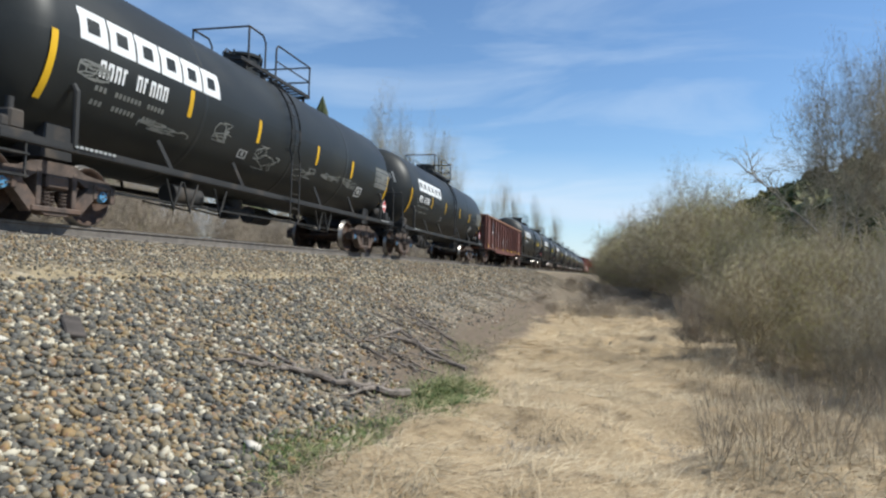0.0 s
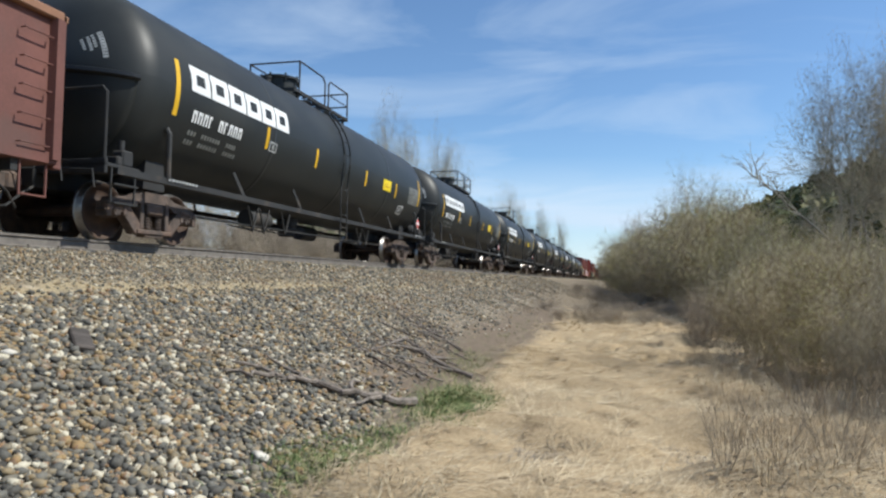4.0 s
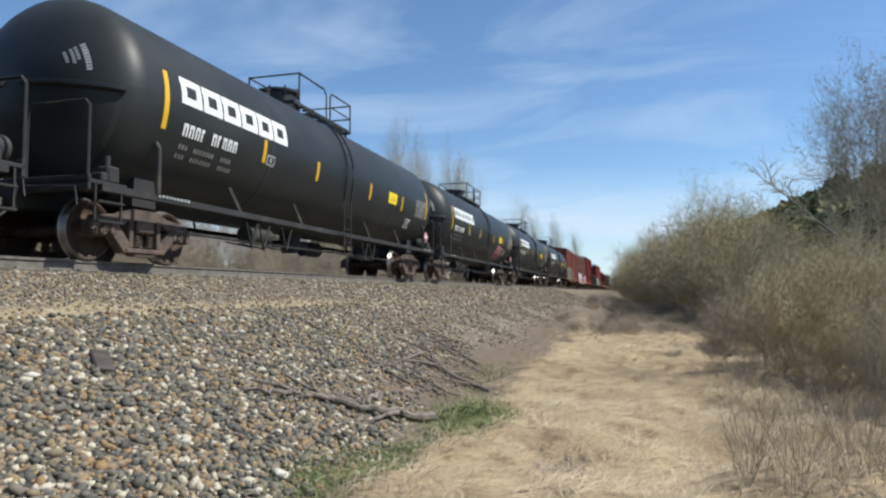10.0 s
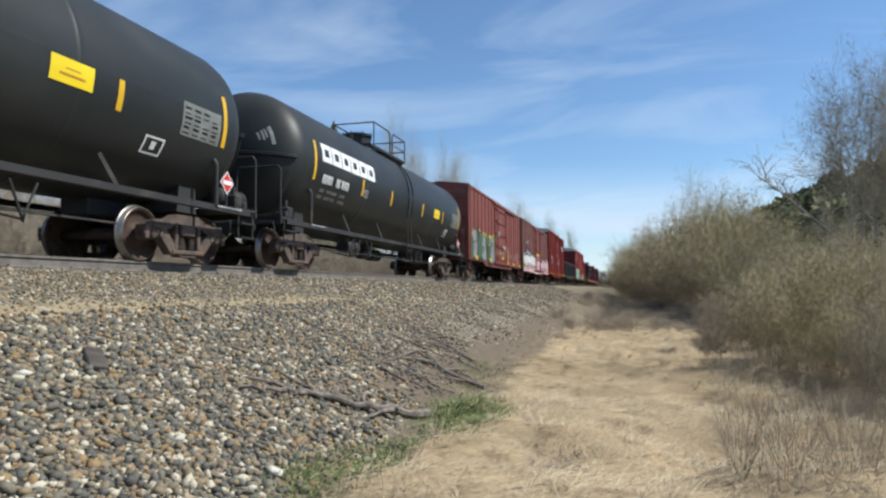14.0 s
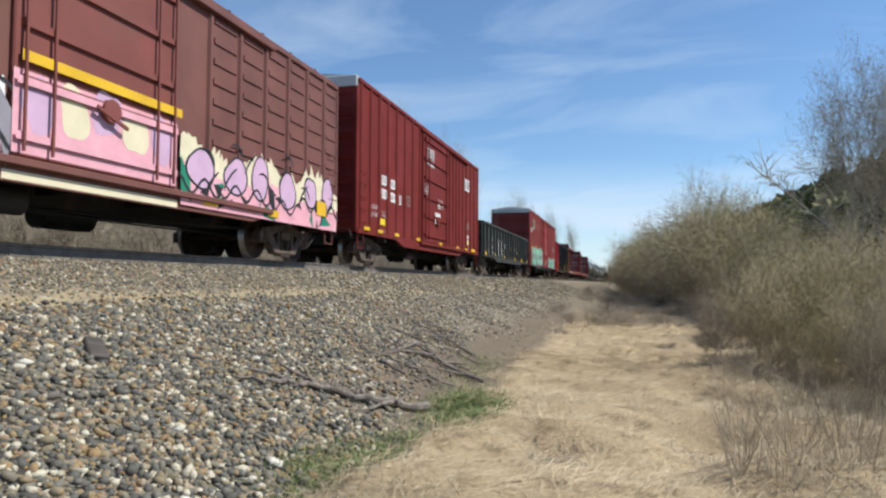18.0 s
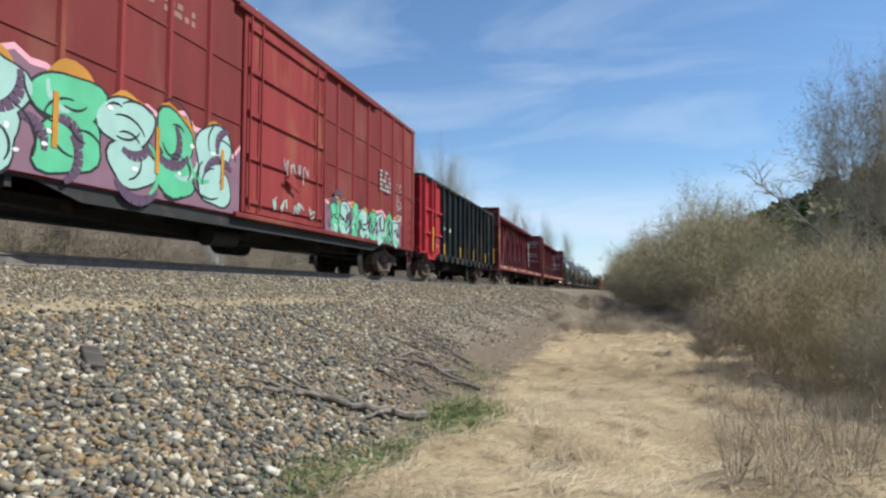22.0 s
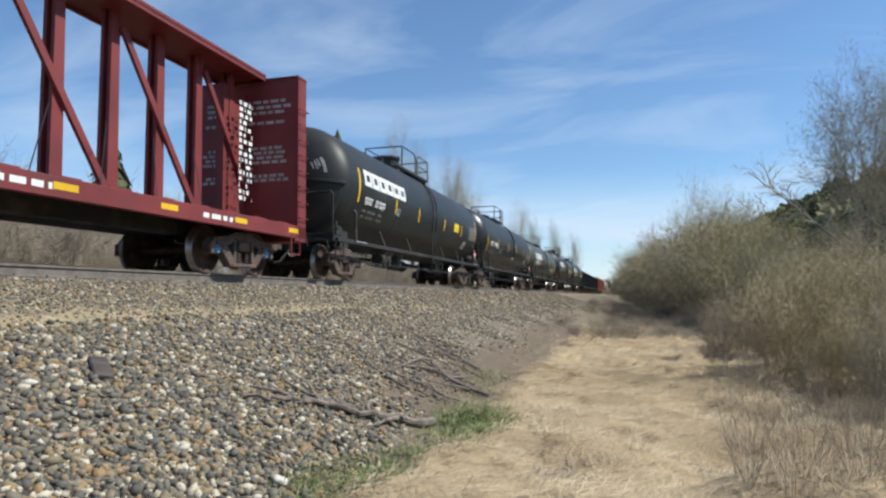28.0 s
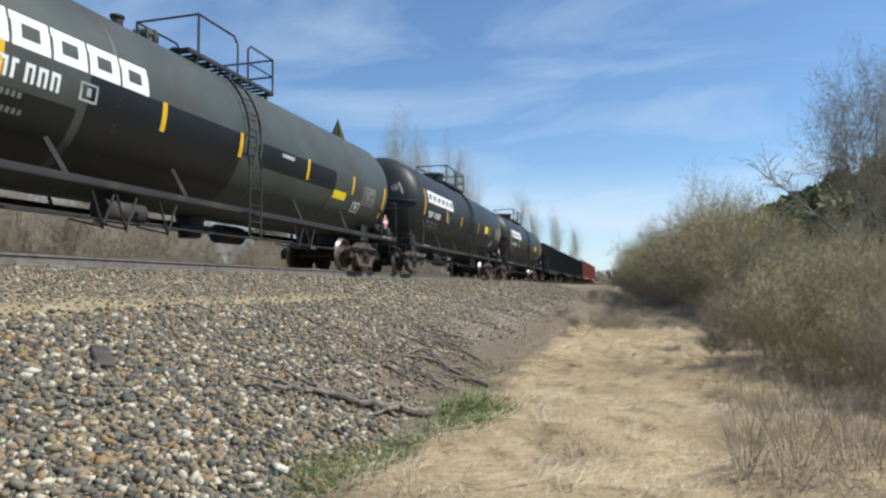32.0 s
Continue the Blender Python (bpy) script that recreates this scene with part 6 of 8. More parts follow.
tanker = place(tank_car("matt black tank car with a yellow warning panel", 7.45, 8.97, 6.82, NEW_STRIPES, -6.66, TANK_BLACK, logo_step=0.597, placard=3.60, number=(-6.55, -4.94)), 64.84)
black_tanks = [tanker]
for k in range(1, 8):
    black_tanks.append(place(copy_thing(tanker, pose(0, 0, 0)), 64.84 + 17.93 * k))
for s in (361.65, 416.0, 434.1):
    black_tanks.append(place(copy_thing(tanker, pose(0, 0, 0)), s))
T13_STRIPES = [(-7.46, True), (-4.53, False), (-1.39, False), (1.45, False), (4.44, False), (7.4, True)]
place(tank_car("black tank car, glossy below and dull grey above", 7.62, 8.8, 6.9, T13_STRIPES, None, TANK_GLOSS, shield=False, number=(-6.7, -4.65), tall=(-30.0, 3.3), short=(-13.5, 3.0), num_a=(-14.0, -5.6), rows=(-21.0, -27.0), square=(-3.89, -24.0, -15.5), data=(-1.8, -0.7, -20.0, -2.0), rail_at=(-1.32, 0.57, 0.80, 1.40), dome=(-0.72, 0.26),
               patches=[(-7.3, -0.2, -5.0, 112, TANK_BLACK, 0.0035), (-0.2, 7.45, -6.5, 112, TANK_BLACK, 0.0035), (-2.5, -0.06, -15.5, -5.0, TANK_BLACK, 0.0035), (0.83, 1.5, -6.5, 11, TANK_GLOSS, 0.0055), (5.7, 7.15, -22, 9.5, PATCH_BLACK, 0.0045), (0.4, 1.2, -28, -25, CREAM, 0.0055)]), 379.35)
TANK.update(r=1.53, z=2.50)
place(tank_car("faded green-grey tank car with black paint patches", 7.45, 8.97, 6.82, [(-7.65, True), (-5.7, False), (-2.75, False), (-0.52, False), (2.3, False), (4.95, False), (7.3, True)], -6.78, TANK_GREEN, logo_step=0.615, shield=False, number=(-6.7, -4.75), ladder_y=-0.2, tall=(-35.0, 0.5), short=(-17.3, 0.5), logo_a=(0.0, 16.4), num_a=(-15.4, -6.0), rows=(-22.0, -30.0), square=(-4.47, -15.0, -5.0), data=(-1.75, -0.9, -25.0, -5.0), rail_at=(-0.8, 0.55, 0.95, 2.0), dome=(-1.4, 0.2),
               patches=[(-7.3, -4.45, -58, -20, PATCH_BLACK, 0.0035), (-4.3, -0.5, -58, 0.0, PATCH_BLACK, 0.0035), (0.25, 3.85, -19, -1, PATCH_BLACK, 0.0035), (3.85, 4.6, -26, -18, YELLOW_SIGN, 0.0035), (1.05, 1.6, -6, -3, WHITE_WORN, 0.0055)]), 397.7)
TANK.update(r=1.62, z=2.62)
# sprayed piece on one tank car
graffiti_tank = black_tanks[5]
letters = ((3.3, -38, 0.26, 9), (3.45, -28, 0.24, 8), (3.75, -33, 0.27, 12), (4.1, -29, 0.22, 8), (4.2, -40, 0.27, 9), (4.5, -31, 0.24, 8), (4.62, -40, 0.20, 6))
for k, (y, a, ry, ra) in enumerate(letters):
    rng = random.Random(90 + k)
    g = Geo()
    tank_blob(g, y, a, ry + 0.045, ra + 1.8, 1, rng, 0.005 + 0.0014 * k)
    rng = random.Random(90 + k)
    tank_blob(g, y, a, ry, ra, 0, rng, 0.0057 + 0.0014 * k)
    for q in range(2):
        tank_blob(g, y + rng.uniform(-0.08, 0.08), a + rng.uniform(-2, 2), ry * 0.12, ra * rng.uniform(0.3, 0.6), 2, rng, 0.0062 + 0.0014 * k + 0.0002 * q)
    part("graffiti_letter", g, [SPRAY_BRICK, PINK, SPRAY_GREY], graffiti_tank, "brick red sprayed shape in a pale pink rim")

gon = place(gondola("rust brown gondola car with chalky white scrawls", 7.85, 2.95, GON_BROWN, GON_RIM, 15, post_at=[-7.77, -6.33, -5.07, -4.05, -3.02, -2.0, -0.95, 0.11, 1.09, 2.03, 3.0, 3.93, 4.8, 5.8, 7.77]), 47.65)
g = Geo()
side_rect(g, 1.465, -6.22, -5.2, 1.82, 2.68)
part("number_panel", g, SPRAY_BLACK, gon, "black panel with white figures")
stencil(gon, "stencil", 1.472, -6.1, -5.55, 2.32, 2.54, 1, WHITE, 3, fill=1.0)
stencil(gon, "stencil", 1.472, -6.15, -5.28, 1.92, 2.14, 1, WHITE, 5, fill=1.0)
stencil(gon, "stencil", 1.472, -6.1, -5.3, 1.05, 1.28, 2, WHITE_WORN, 4)
reflectors(gon, 1.525, [-7.4, -3.95, -1.7, 0.6, 2.6, 4.3, 6.7], 0.98, w=0.5, h=0.13)
arcs(gon, 1.468, [(-4.55, 1.5, 0.4, 0.55, 110, 250), (-2.75, 1.5, 0.62, 0.82, 95, 265), (-1.95, 1.45, 0.85, 0.78, -85, 85), (-3.95, 1.9, 0.32, 0.3, -60, 190), (-3.75, 1.3, 0.3, 0.32, 60, 300), (3.4, 1.85, 0.16, 0.2, 0, 340), (3.3, 2.1, 0.2, 0.35, 120, 250)], 0.024, WHITE_WORN, "chalky white sprayed curve")
tag_lines(gon, 1.47, -2.6, -1.2, 1.0, 2.2, WHITE_WORN, 21, 3, 0.012)
tag_lines(gon, 1.47, -0.8, 0.0, 0.95, 2.1, WHITE_WORN, 22, 2, 0.015)
tag_lines(gon, 1.47, 0.25, 0.95, 1.35, 2.25, WHITE_WORN, 23, 2, 0.012)
tag_lines(gon, 1.47, 1.3, 1.7, 1.75, 2.35, WHITE_WORN, 24, 1, 0.012)
tag_lines(gon, 1.47, 2.25, 2.6, 1.75, 2.55, WHITE_WORN, 25, 1, 0.012)
tag_lines(gon, 1.47, 6.2, 6.9, 1.5, 2.15, WHITE_WORN, 26, 2, 0.012)
for k, y in enumerate((1.25, 2.25, 3.15)):
    tag_lines(gon, 1.47, y, y + 0.55, 0.9, 1.5, OCHRE, 27 + k, 2, 0.022, "faded yellow sprayed scrawl")

b1 = place(box_car("brown boxcar with scrawled graffiti on its side", 7.85, 4.56, BOX_BROWN, (-1.54, 1.77), [-7.7, -6.8, -5.95, -5.05, -4.15, -3.25, -2.4, 2.44, 3.42, 4.2, 5.16, 5.96, 6.9, 7.7]), 207.9)
spray(b1, 1.56, -7.5, -1.9, 0.98, 2.45, (SPRAY_GREY, SPRAY_GREEN), SPRAY_BLACK, 31, 5, SPRAY_BLACK, SPRAY_LIME, SPRAY_GREEN, SPRAY_LIME, SPRAY_LIME)
tag_lines(b1, 1.625, -1.45, -0.35, 2.3, 3.0, WHITE_WORN, 8, 4, 0.022)
tag_lines(b1, 1.625, 0.2, 1.6, 1.75, 2.2, WHITE, 9, 5)
tag_lines(b1, 1.625, -1.4, 0.9, 1.3, 1.8, DULL_GOLD, 10, 5)
tag_lines(b1, 1.505, 1.9, 2.4, 1.6, 2.1, DULL_GOLD, 11, 2)
tag_lines(b1, 1.505, 3.55, 4.1, 1.35, 1.75, SPRAY_LIME, 14, 3)
for ya, yb, za, zb, m in ((2.52, 3.3, 1.2, 2.0, WORN_TAN), (6.15, 6.85, 0.98, 1.85, WORN_TAN), (5.3, 5.8, 1.38, 1.72, WHITE_WORN), (-0.2, -0.12, 1.45, 1.95, YELLOW), (1.12, 1.2, 1.35, 1.8, YELLOW)):
    g = Geo()
    side_rect(g, 1.504 if m not in (YELLOW,) else 1.627, ya, yb, za, zb)
    part("paint_patch", g, m, b1, "worn paint patch")
g = Geo()
side_rect(g, 1.507, 5.36, 5.74, 1.44, 1.66)
part("stencil_panel", g, SPRAY_GREY, b1, "dark panel in a pale border")
for y in (3.8, 5.55, 6.5):
    g = Geo()
    side_rect(g, 1.507, y - 0.18, y + 0.18, 1.14, 1.20)
    part("reflector", g, SIGN_RED, b1, "red reflective strip")
for k in range(9):
    g = Geo()
    g.span((1.5, -1.4 + 0.52 * k, 0.86), (1.68, -1.26 + 0.52 * k, 0.93))
    part("track_bracket", g, BOX_BROWN, b1)
stencil(b1, "stencil", 1.60, -1.3, 0.2, 3.3, 3.5, 1, WHITE_WORN, 6)
reflectors(b1, 1.575, [-6.5, -3.0, 2.6, 4.7, 7.3], 0.98, w=0.5, h=0.17)
reflectors(b1, 1.64, [0.4], 1.2, w=0.6, h=0.15)
b2 = place(box_car("dark brown boxcar with pink and white graffiti along its foot", 7.9, 4.62, BOX_DARK, (-1.62, 1.46), [-7.27, -6.37, -5.54, -4.5, -3.55, -2.6, 2.4, 3.37, 4.33, 5.28, 6.18, 7.1], waffle=9, door_mat=BOX_BROWN, end_bars=8), 225.0)
band_piece(b2, 1.562, -7.85, -1.75, 0.78, 2.45, PINK, WHITE, WHITE, SPRAY_BLACK, (LILAC, MINT, SPRAY_GREY), 12, 6)
band_piece(b2, 1.562, 1.60, 7.8, 0.78, 2.25, PINK, CREAM, LILAC, SPRAY_BLACK, (DEEP_GREEN, SPRAY_BLACK, PINK), 13, 6)
g = Geo()
side_rect(g, 1.576, -1.62, 1.45, 1.06, 2.1)
for z in (1.27, 1.957):
    side_rect(g, 1.6225, -1.6, 1.42, z - 0.05, z + 0.05)
part("door_paint", g, PINK, b2, "pink sprayed lower half of the door")
for k in range(5):
    g = Geo()
    rb = random.Random(60 + k)
    blob(g, 1.577 + 0.0008 * k, -1.25 + k * 0.58, 1.75 + rb.uniform(-0.15, 0.15), 0.26, 0.36, k % 2, rb, 0.2)
    part("graffiti_letter", g, [LILAC, CREAM], b2, "faded pink sprayed shape")
g = Geo()
side_rect(g, 1.535, -1.7, 1.55, 0.72, 0.84)
part("sill_paint", g, CREAM, b2, "cream sprayed strip on the sill")
g = Geo()
side_rect(g, 1.60, -6.55, -5.9, 2.75, 3.2)
side_rect(g, 1.60, -6.6, -5.65, 2.05, 2.55)
side_rect(g, 1.60, -5.55, -4.6, 1.95, 2.4)
part("number_panel", g, SPRAY_BLACK, b2, "black panels with white figures")
blocks(b2, 1.606, -6.45, 2.85, 0.27, 2, WHITE)
stencil(b2, "stencil", 1.606, -6.5, -5.72, 2.18, 2.45, 1, WHITE, 14, fill=1.0)
stencil(b2, "stencil", 1.606, -5.48, -4.68, 2.05, 2.3, 1, WHITE, 15, fill=1.0)
g = Geo()
side_rect(g, 1.632, -1.55, 1.5, 2.20, 2.34)
part("door_stripe", g, YELLOW, b2, "yellow strip across the door")
reflectors(b2, 1.585, [-5.4, -2.4, 2.4, 4.6], 0.85, w=0.45, h=0.15)
reflectors(b2, 1.585, [-7.25, 6.9], 1.1, w=0.5, h=0.34)
b3 = place(box_car("clean maroon boxcar with white figures and tall ribs", 7.85, 5.3, BOX_MAROON, (-1.83, 1.78), [-7.7, -6.95, -6.22, -5.46, -4.63, -3.79, -2.92, -2.1, 2.2, 2.75, 3.3, 3.85, 4.5, 5.2, 6.07, 6.85, 7.7], floor=0.9, door_bars=6, roof=ROOF_GREY, end_bars=7), 242.2)
for k, (ya, yb, z) in enumerate(((-5.95, -5.5, 2.50), (-5.95, -5.5, 2.08), (-5.15, -4.65, 2.48), (-5.15, -4.65, 2.06), (-4.3, -4.1, 2.06))):
    blocks(b3, 1.506, ya, z, 0.30, 2 if yb - ya > 0.3 else 1, WHITE, "white painted characters")
lettering(b3, "LD LMT", 1.506, -6.8, 1.68, 0.13, WHITE)
lettering(b3, "LT  WT", 1.506, -6.8, 1.45, 0.13, WHITE)
lettering(b3, "F", 1.506, -3.4, 2.22, 0.14, WHITE)
g = Geo()
for y0, y1, z0, z1 in ((-3.52, -3.18, 2.12, 2.15), (-3.52, -3.18, 2.43, 2.46), (-3.52, -3.49, 2.12, 2.46), (-3.21, -3.18, 2.12, 2.46)):
    side_rect(g, 1.506, y0, y1, z0, z1)
tagged(part("test_stencil", g, WHITE_WORN, b3, "white outlined square stencil"), kind="stuff")
stencil(b3, "stencil", 1.60, -1.35, -0.4, 3.9, 4.6, 6, WHITE, 56)
stencil(b3, "stencil", 1.60, -1.7, -1.3, 2.75, 3.2, 4, WHITE, 57)
stencil(b3, "stencil", 1.60, 0.1, 0.8, 2.4, 2.8, 4, WHITE, 58)
stencil(b3, "stencil", 1.66, -0.5, 0.2, 1.75, 2.3, 2, WHITE, 59)
blocks(b3, 1.575, 4.75, 3.75, 0.55, 2, WHITE, gap=0.25)
stencil(b3, "stencil", 1.506, 5.42, 5.92, 1.98, 2.36, 5, WHITE_WORN, 60)
stencil(b3, "stencil", 1.506, 5.4, 5.75, 1.0, 1.2, 3, WHITE_WORN, 63)
g = Geo()
side_rect(g, 1.506, 5.42, 5.7, 1.56, 1.72)
side_rect(g, 1.506, 5.32, 5.76, 1.28, 1.49)
part("notice_panel", g, WHITE, b3, "white notice panels")
g = Geo()
side_rect(g, 1.510, 5.36, 5.72, 1.32, 1.45)
part("notice_face", g, YELLOW_SIGN, b3, "yellow notice")
stencil(b3, "stencil", 1.506, -5.9, -5.55, 1.52, 1.72, 2, WHITE_WORN, 61)
stencil(b3, "stencil", 1.506, -5.95, -5.6, 0.92, 1.12, 3, WHITE_WORN, 62)
reflectors(b3, 1.506, [-5.85], 1.25, YELLOW_SIGN, 0.42, 0.2)
reflectors(b3, 1.575, [-7.3, -6.2, -4.7, -2.4, 0.6, 3.4, 5.0], 0.98)
reflectors(b3, 1.575, [6.45], 0.98, w=0.8, h=0.13)

tr = place(gondola("black gondola car with a thin white sprayed scrawl", 8.15, 2.77, GON_BLACK, GON_BLACK, 17), 259.52)
stencil(tr, "stencil", 1.466, -5.75, -5.35, 1.85, 2.1, 1, WHITE, 62, fill=1.0)
stencil(tr, "stencil", 1.466, -5.95, -5.15, 1.42, 1.68, 1, WHITE, 63, fill=1.0)
stencil(tr, "stencil", 1.466, -5.9, -5.3, 1.1, 1.3, 2, WHITE, 64)
lettering(tr, "LMT", 1.466, -6.75, 1.2, 0.1, WHITE)
lettering(tr, "WT", 1.466, -6.55, 1.25, 0.1, WHITE)
arcs(tr, 1.468, [(-3.88, 1.42, 0.42, 0.66, 35, 330), (-3.82, 1.5, 0.2, 0.3, -150, 120), (-3.38, 1.36, 0.30, 0.68, 20, 375), (-3.28, 1.75, 0.14, 0.16, 0, 300), (-2.92, 1.45, 0.27, 0.68, 100, 400), (-2.85, 2.26, 0.15, 0.11, 0, 360), (-2.5, 1.5, 0.20, 0.55, -30, 190), (-2.2, 1.3, 0.28, 0.62, -100, 230), (-2.15, 1.5, 0.1, 0.3, 40, 320), (-1.78, 1.3, 0.22, 0.58, 10, 350), (-1.42, 1.5, 0.22, 0.45, -110, 170), (-1.22, 1.05, 0.08, 0.14, 0, 360)], 0.027, WHITE, "white sprayed outline of rounded shapes")
tag_lines(tr, 1.468, 1.95, 2.5, 1.35, 2.05, WHITE_WORN, 70, 3)
tag_lines(tr, 1.468, 3.05, 3.75, 1.2, 1.9, SPRAY_LIME, 71, 6)
tag_lines(tr, 1.468, -0.7, 0.2, 1.4, 2.1, SPRAY_BRICK, 72, 2, 0.02)
tag_lines(tr, 1.468, 0.5, 1.3, 1.4, 2.0, SPRAY_BRICK, 73, 2, 0.02)
stencil(tr, "stencil", 1.466, 5.1, 5.4, 1.3, 1.7, 4, WHITE_WORN, 74)
stencil(tr, "stencil", 1.466, 6.1, 6.5, 1.2, 1.75, 4, WHITE_WORN, 75)
reflectors(tr, 1.525, [-7.6, -5.1, -2.2, 0.6, 2.3, 5.1, 7.6], 1.0, w=0.55, h=0.17)

wb = place(box_car("faded red boxcar with mint green graffiti and a pale roof", 9.6, 5.28, BOX_WINE, (-1.7, 2.0), [-9.4, -8.3, -7.2, -6.1, -5.0, -3.9, -2.8, 2.9, 4.0, 5.1, 6.2, 7.3, 8.4, 9.4], roof=ROOF_GREY, floor=0.92, seam=(2.75, 3.85), post_mat=BOX_RED, door_mat=BOX_RED, sill_mat=FRAME_BLACK), 278.5)
spray(wb, 1.56, -8.8, -2.0, 0.95, 2.5, (MINT, PALE_MINT), SPRAY_BLACK, 17, 6, PLUM, WHITE, PLUM_GREY, PINK, ORANGE)
spray(wb, 1.56, 2.3, 7.8, 0.95, 1.95, (MINT, PALE_MINT), SPRAY_BLACK, 19, 8, PLUM, WHITE, PLUM_GREY, PINK, ORANGE)
reflectors(wb, 1.58, [-8.2, -6.2, -4.2, -2.4], 1.35, ORANGE, 0.09, 0.75)
g = Geo()
g.cyl((1.56, -7.6, 4.2), (1.575, -7.6, 4.2), 0.44, n=28)
part("round_mark", g, DULL_GOLD, wb, "round dull gold mark")
g = Geo()
g.cyl((1.576, -7.6, 4.2), (1.582, -7.6, 4.2), 0.30, n=24)
part("round_mark", g, SPRAY_GREEN, wb, "dark green inner disc")
stencil(wb, "stencil", 1.506, -8.25, -7.75, 2.75, 2.98, 1, WHITE, 84, fill=1.0)
stencil(wb, "stencil", 1.506, -8.25, -7.85, 3.12, 3.35, 1, WHITE, 85, fill=1.0)
reflectors(wb, 1.58, [-9.42], 1.35, YELLOW, 0.10, 1.3)
stencil(wb, "stencil", 1.506, -6.3, -3.2, 4.1, 4.42, 2, WORN_TAN, 80)
stencil(wb, "stencil", 1.565, 6.0, 7.0, 2.6, 3.3, 5, WHITE_WORN, 81)
stencil(wb, "stencil", 1.505, 7.75, 8.25, 2.15, 3.1, 10, WHITE_WORN, 82, fill=0.5)
g = Geo()
side_rect(g, 1.505, 7.72, 8.25, 1.72, 2.02)
part("data_plate", g, DULL_GOLD, wb, "small pale framed plate")
g = Geo()
side_rect(g, 1.508, 7.78, 7.98, 1.78, 1.96)
side_rect(g, 1.508, 8.02, 8.19, 1.78, 1.96)
part("data_plate", g, PLUM, wb, "dark squares of a plate")
tag_lines(wb, 1.57, -9.35, -8.3, 3.3, 4.1, WHITE, 83, 4, 0.03)
tag_lines(wb, 1.635, -0.2, 1.0, 1.9, 2.5, WHITE_WORN, 86, 4)
tag_lines(wb, 1.635, -0.8, 1.4, 1.1, 1.6, PALE_MINT, 87, 5)

chip = place(gondola("tall open car, red front bay and black sides", 6.98, 3.92, CHIP_BLACK, CHIP_BLACK, 16, floor=1.0, depth=0.15, front_mat=GON_RED, front_to=-4.24, feet=True, post_at=[-6.9, -5.93, -5.45, -4.24, -3.32, -2.34, -1.35, -0.4, 0.45, 1.44, 2.37, 3.37, 4.36, 5.29, 6.55, 6.9]), 296.22)
stencil(chip, "stencil", 1.466, -4.12, -3.45, 2.05, 2.3, 1, WHITE, 90, fill=1.0)
stencil(chip, "stencil", 1.466, -3.2, -2.55, 2.05, 2.3, 1, WHITE, 94, fill=1.0)
stencil(chip, "stencil", 1.466, -4.1, -3.75, 1.2, 1.9, 4, WHITE, 91)
stencil(chip, "stencil", 1.466, -3.1, -2.75, 1.1, 1.8, 4, WHITE, 95)
stencil(chip, "stencil", 1.466, -5.3, -4.4, 1.55, 1.7, 1, WHITE_WORN, 92)
stencil(chip, "stencil", 1.466, -5.3, -4.6, 1.25, 1.45, 1, WHITE_WORN, 96, fill=1.0)
for y0, y1, z0, z1 in ((1.75, 1.98, 1.18, 1.38), (3.6, 3.82, 1.18, 1.36), (-5.15, -4.9, 1.1, 1.24), (-6.6, -6.35, 1.1, 1.24)):
    g = Geo()
    side_rect(g, 1.466, y0, y1, z0, z1)
    part("data_plate", g, WHITE_WORN, chip, "small pale square plate")
g = Geo()
for y0, y1, z0, z1 in ((3.5, 3.94, 1.74, 1.78), (3.5, 3.94, 1.45, 1.49), (3.5, 3.54, 1.45, 1.78), (3.9, 3.94, 1.45, 1.78), (3.64, 3.72, 1.54, 1.70), (3.78, 3.86, 1.54, 1.66)):
    side_rect(g, 1.466, y0, y1, z0, z1)
tagged(part("test_stencil", g, WHITE, chip, "white outlined square stencil"), kind="stuff")
for k, (y, w) in enumerate(((0.6, 0.5), (2.55, 0.45), (5.4, 0.8))):
    stencil(chip, "stencil", 1.466, y, y + w, 1.2 + 0.12 * k, 1.32 + 0.2 * k, 1 + k, WHITE_WORN, 97 + k)
tag_lines(chip, 1.467, 4.5, 5.0, 1.05, 1.75, PINK, 98, 3, 0.02, "pink sprayed scrawl")
for y, z1 in ((-5.87, 1.97), (-4.2, 1.45), (-1.35, 1.46), (1.5, 1.51), (4.4, 1.51), (6.85, 1.97)):
    g = Geo()
    g.span((1.612, y - 0.05, 1.0), (1.618, y + 0.05, z1))
    part("reflector", g, YELLOW, chip, "yellow upright reflective strip")
cb = place(centre_beam_car("empty dark red centerbeam lumber car with open truss", 11.15, 4.62, CAP_BLUE), 316.75)
g = Geo()
for z in (1.6, 2.5):
    g.span((1.462, -11.08, z), (1.47, -11.0, z + 0.8))
part("reflector", g, YELLOW, cb, "yellow upright reflective strip")
place(copy_thing(cb, pose(0, 0, 0)), 340.6)
hop = place(gondola("black open car far down the train", 7.3, 3.3, CHIP_BLACK, CHIP_BLACK, 12), 451.5)
place(copy_thing(hop, pose(0, 0, 0)), 467.5)
place(copy_thing(hop, pose(0, 0, 0)), 483.5)
red = place(gondola("orange-red open car far down the train", 8.5, 3.6, SPRAY_BRICK, SPRAY_BRICK, 12), 501.0)
place(copy_thing(red, pose(0, 0, 0)), 519.5)

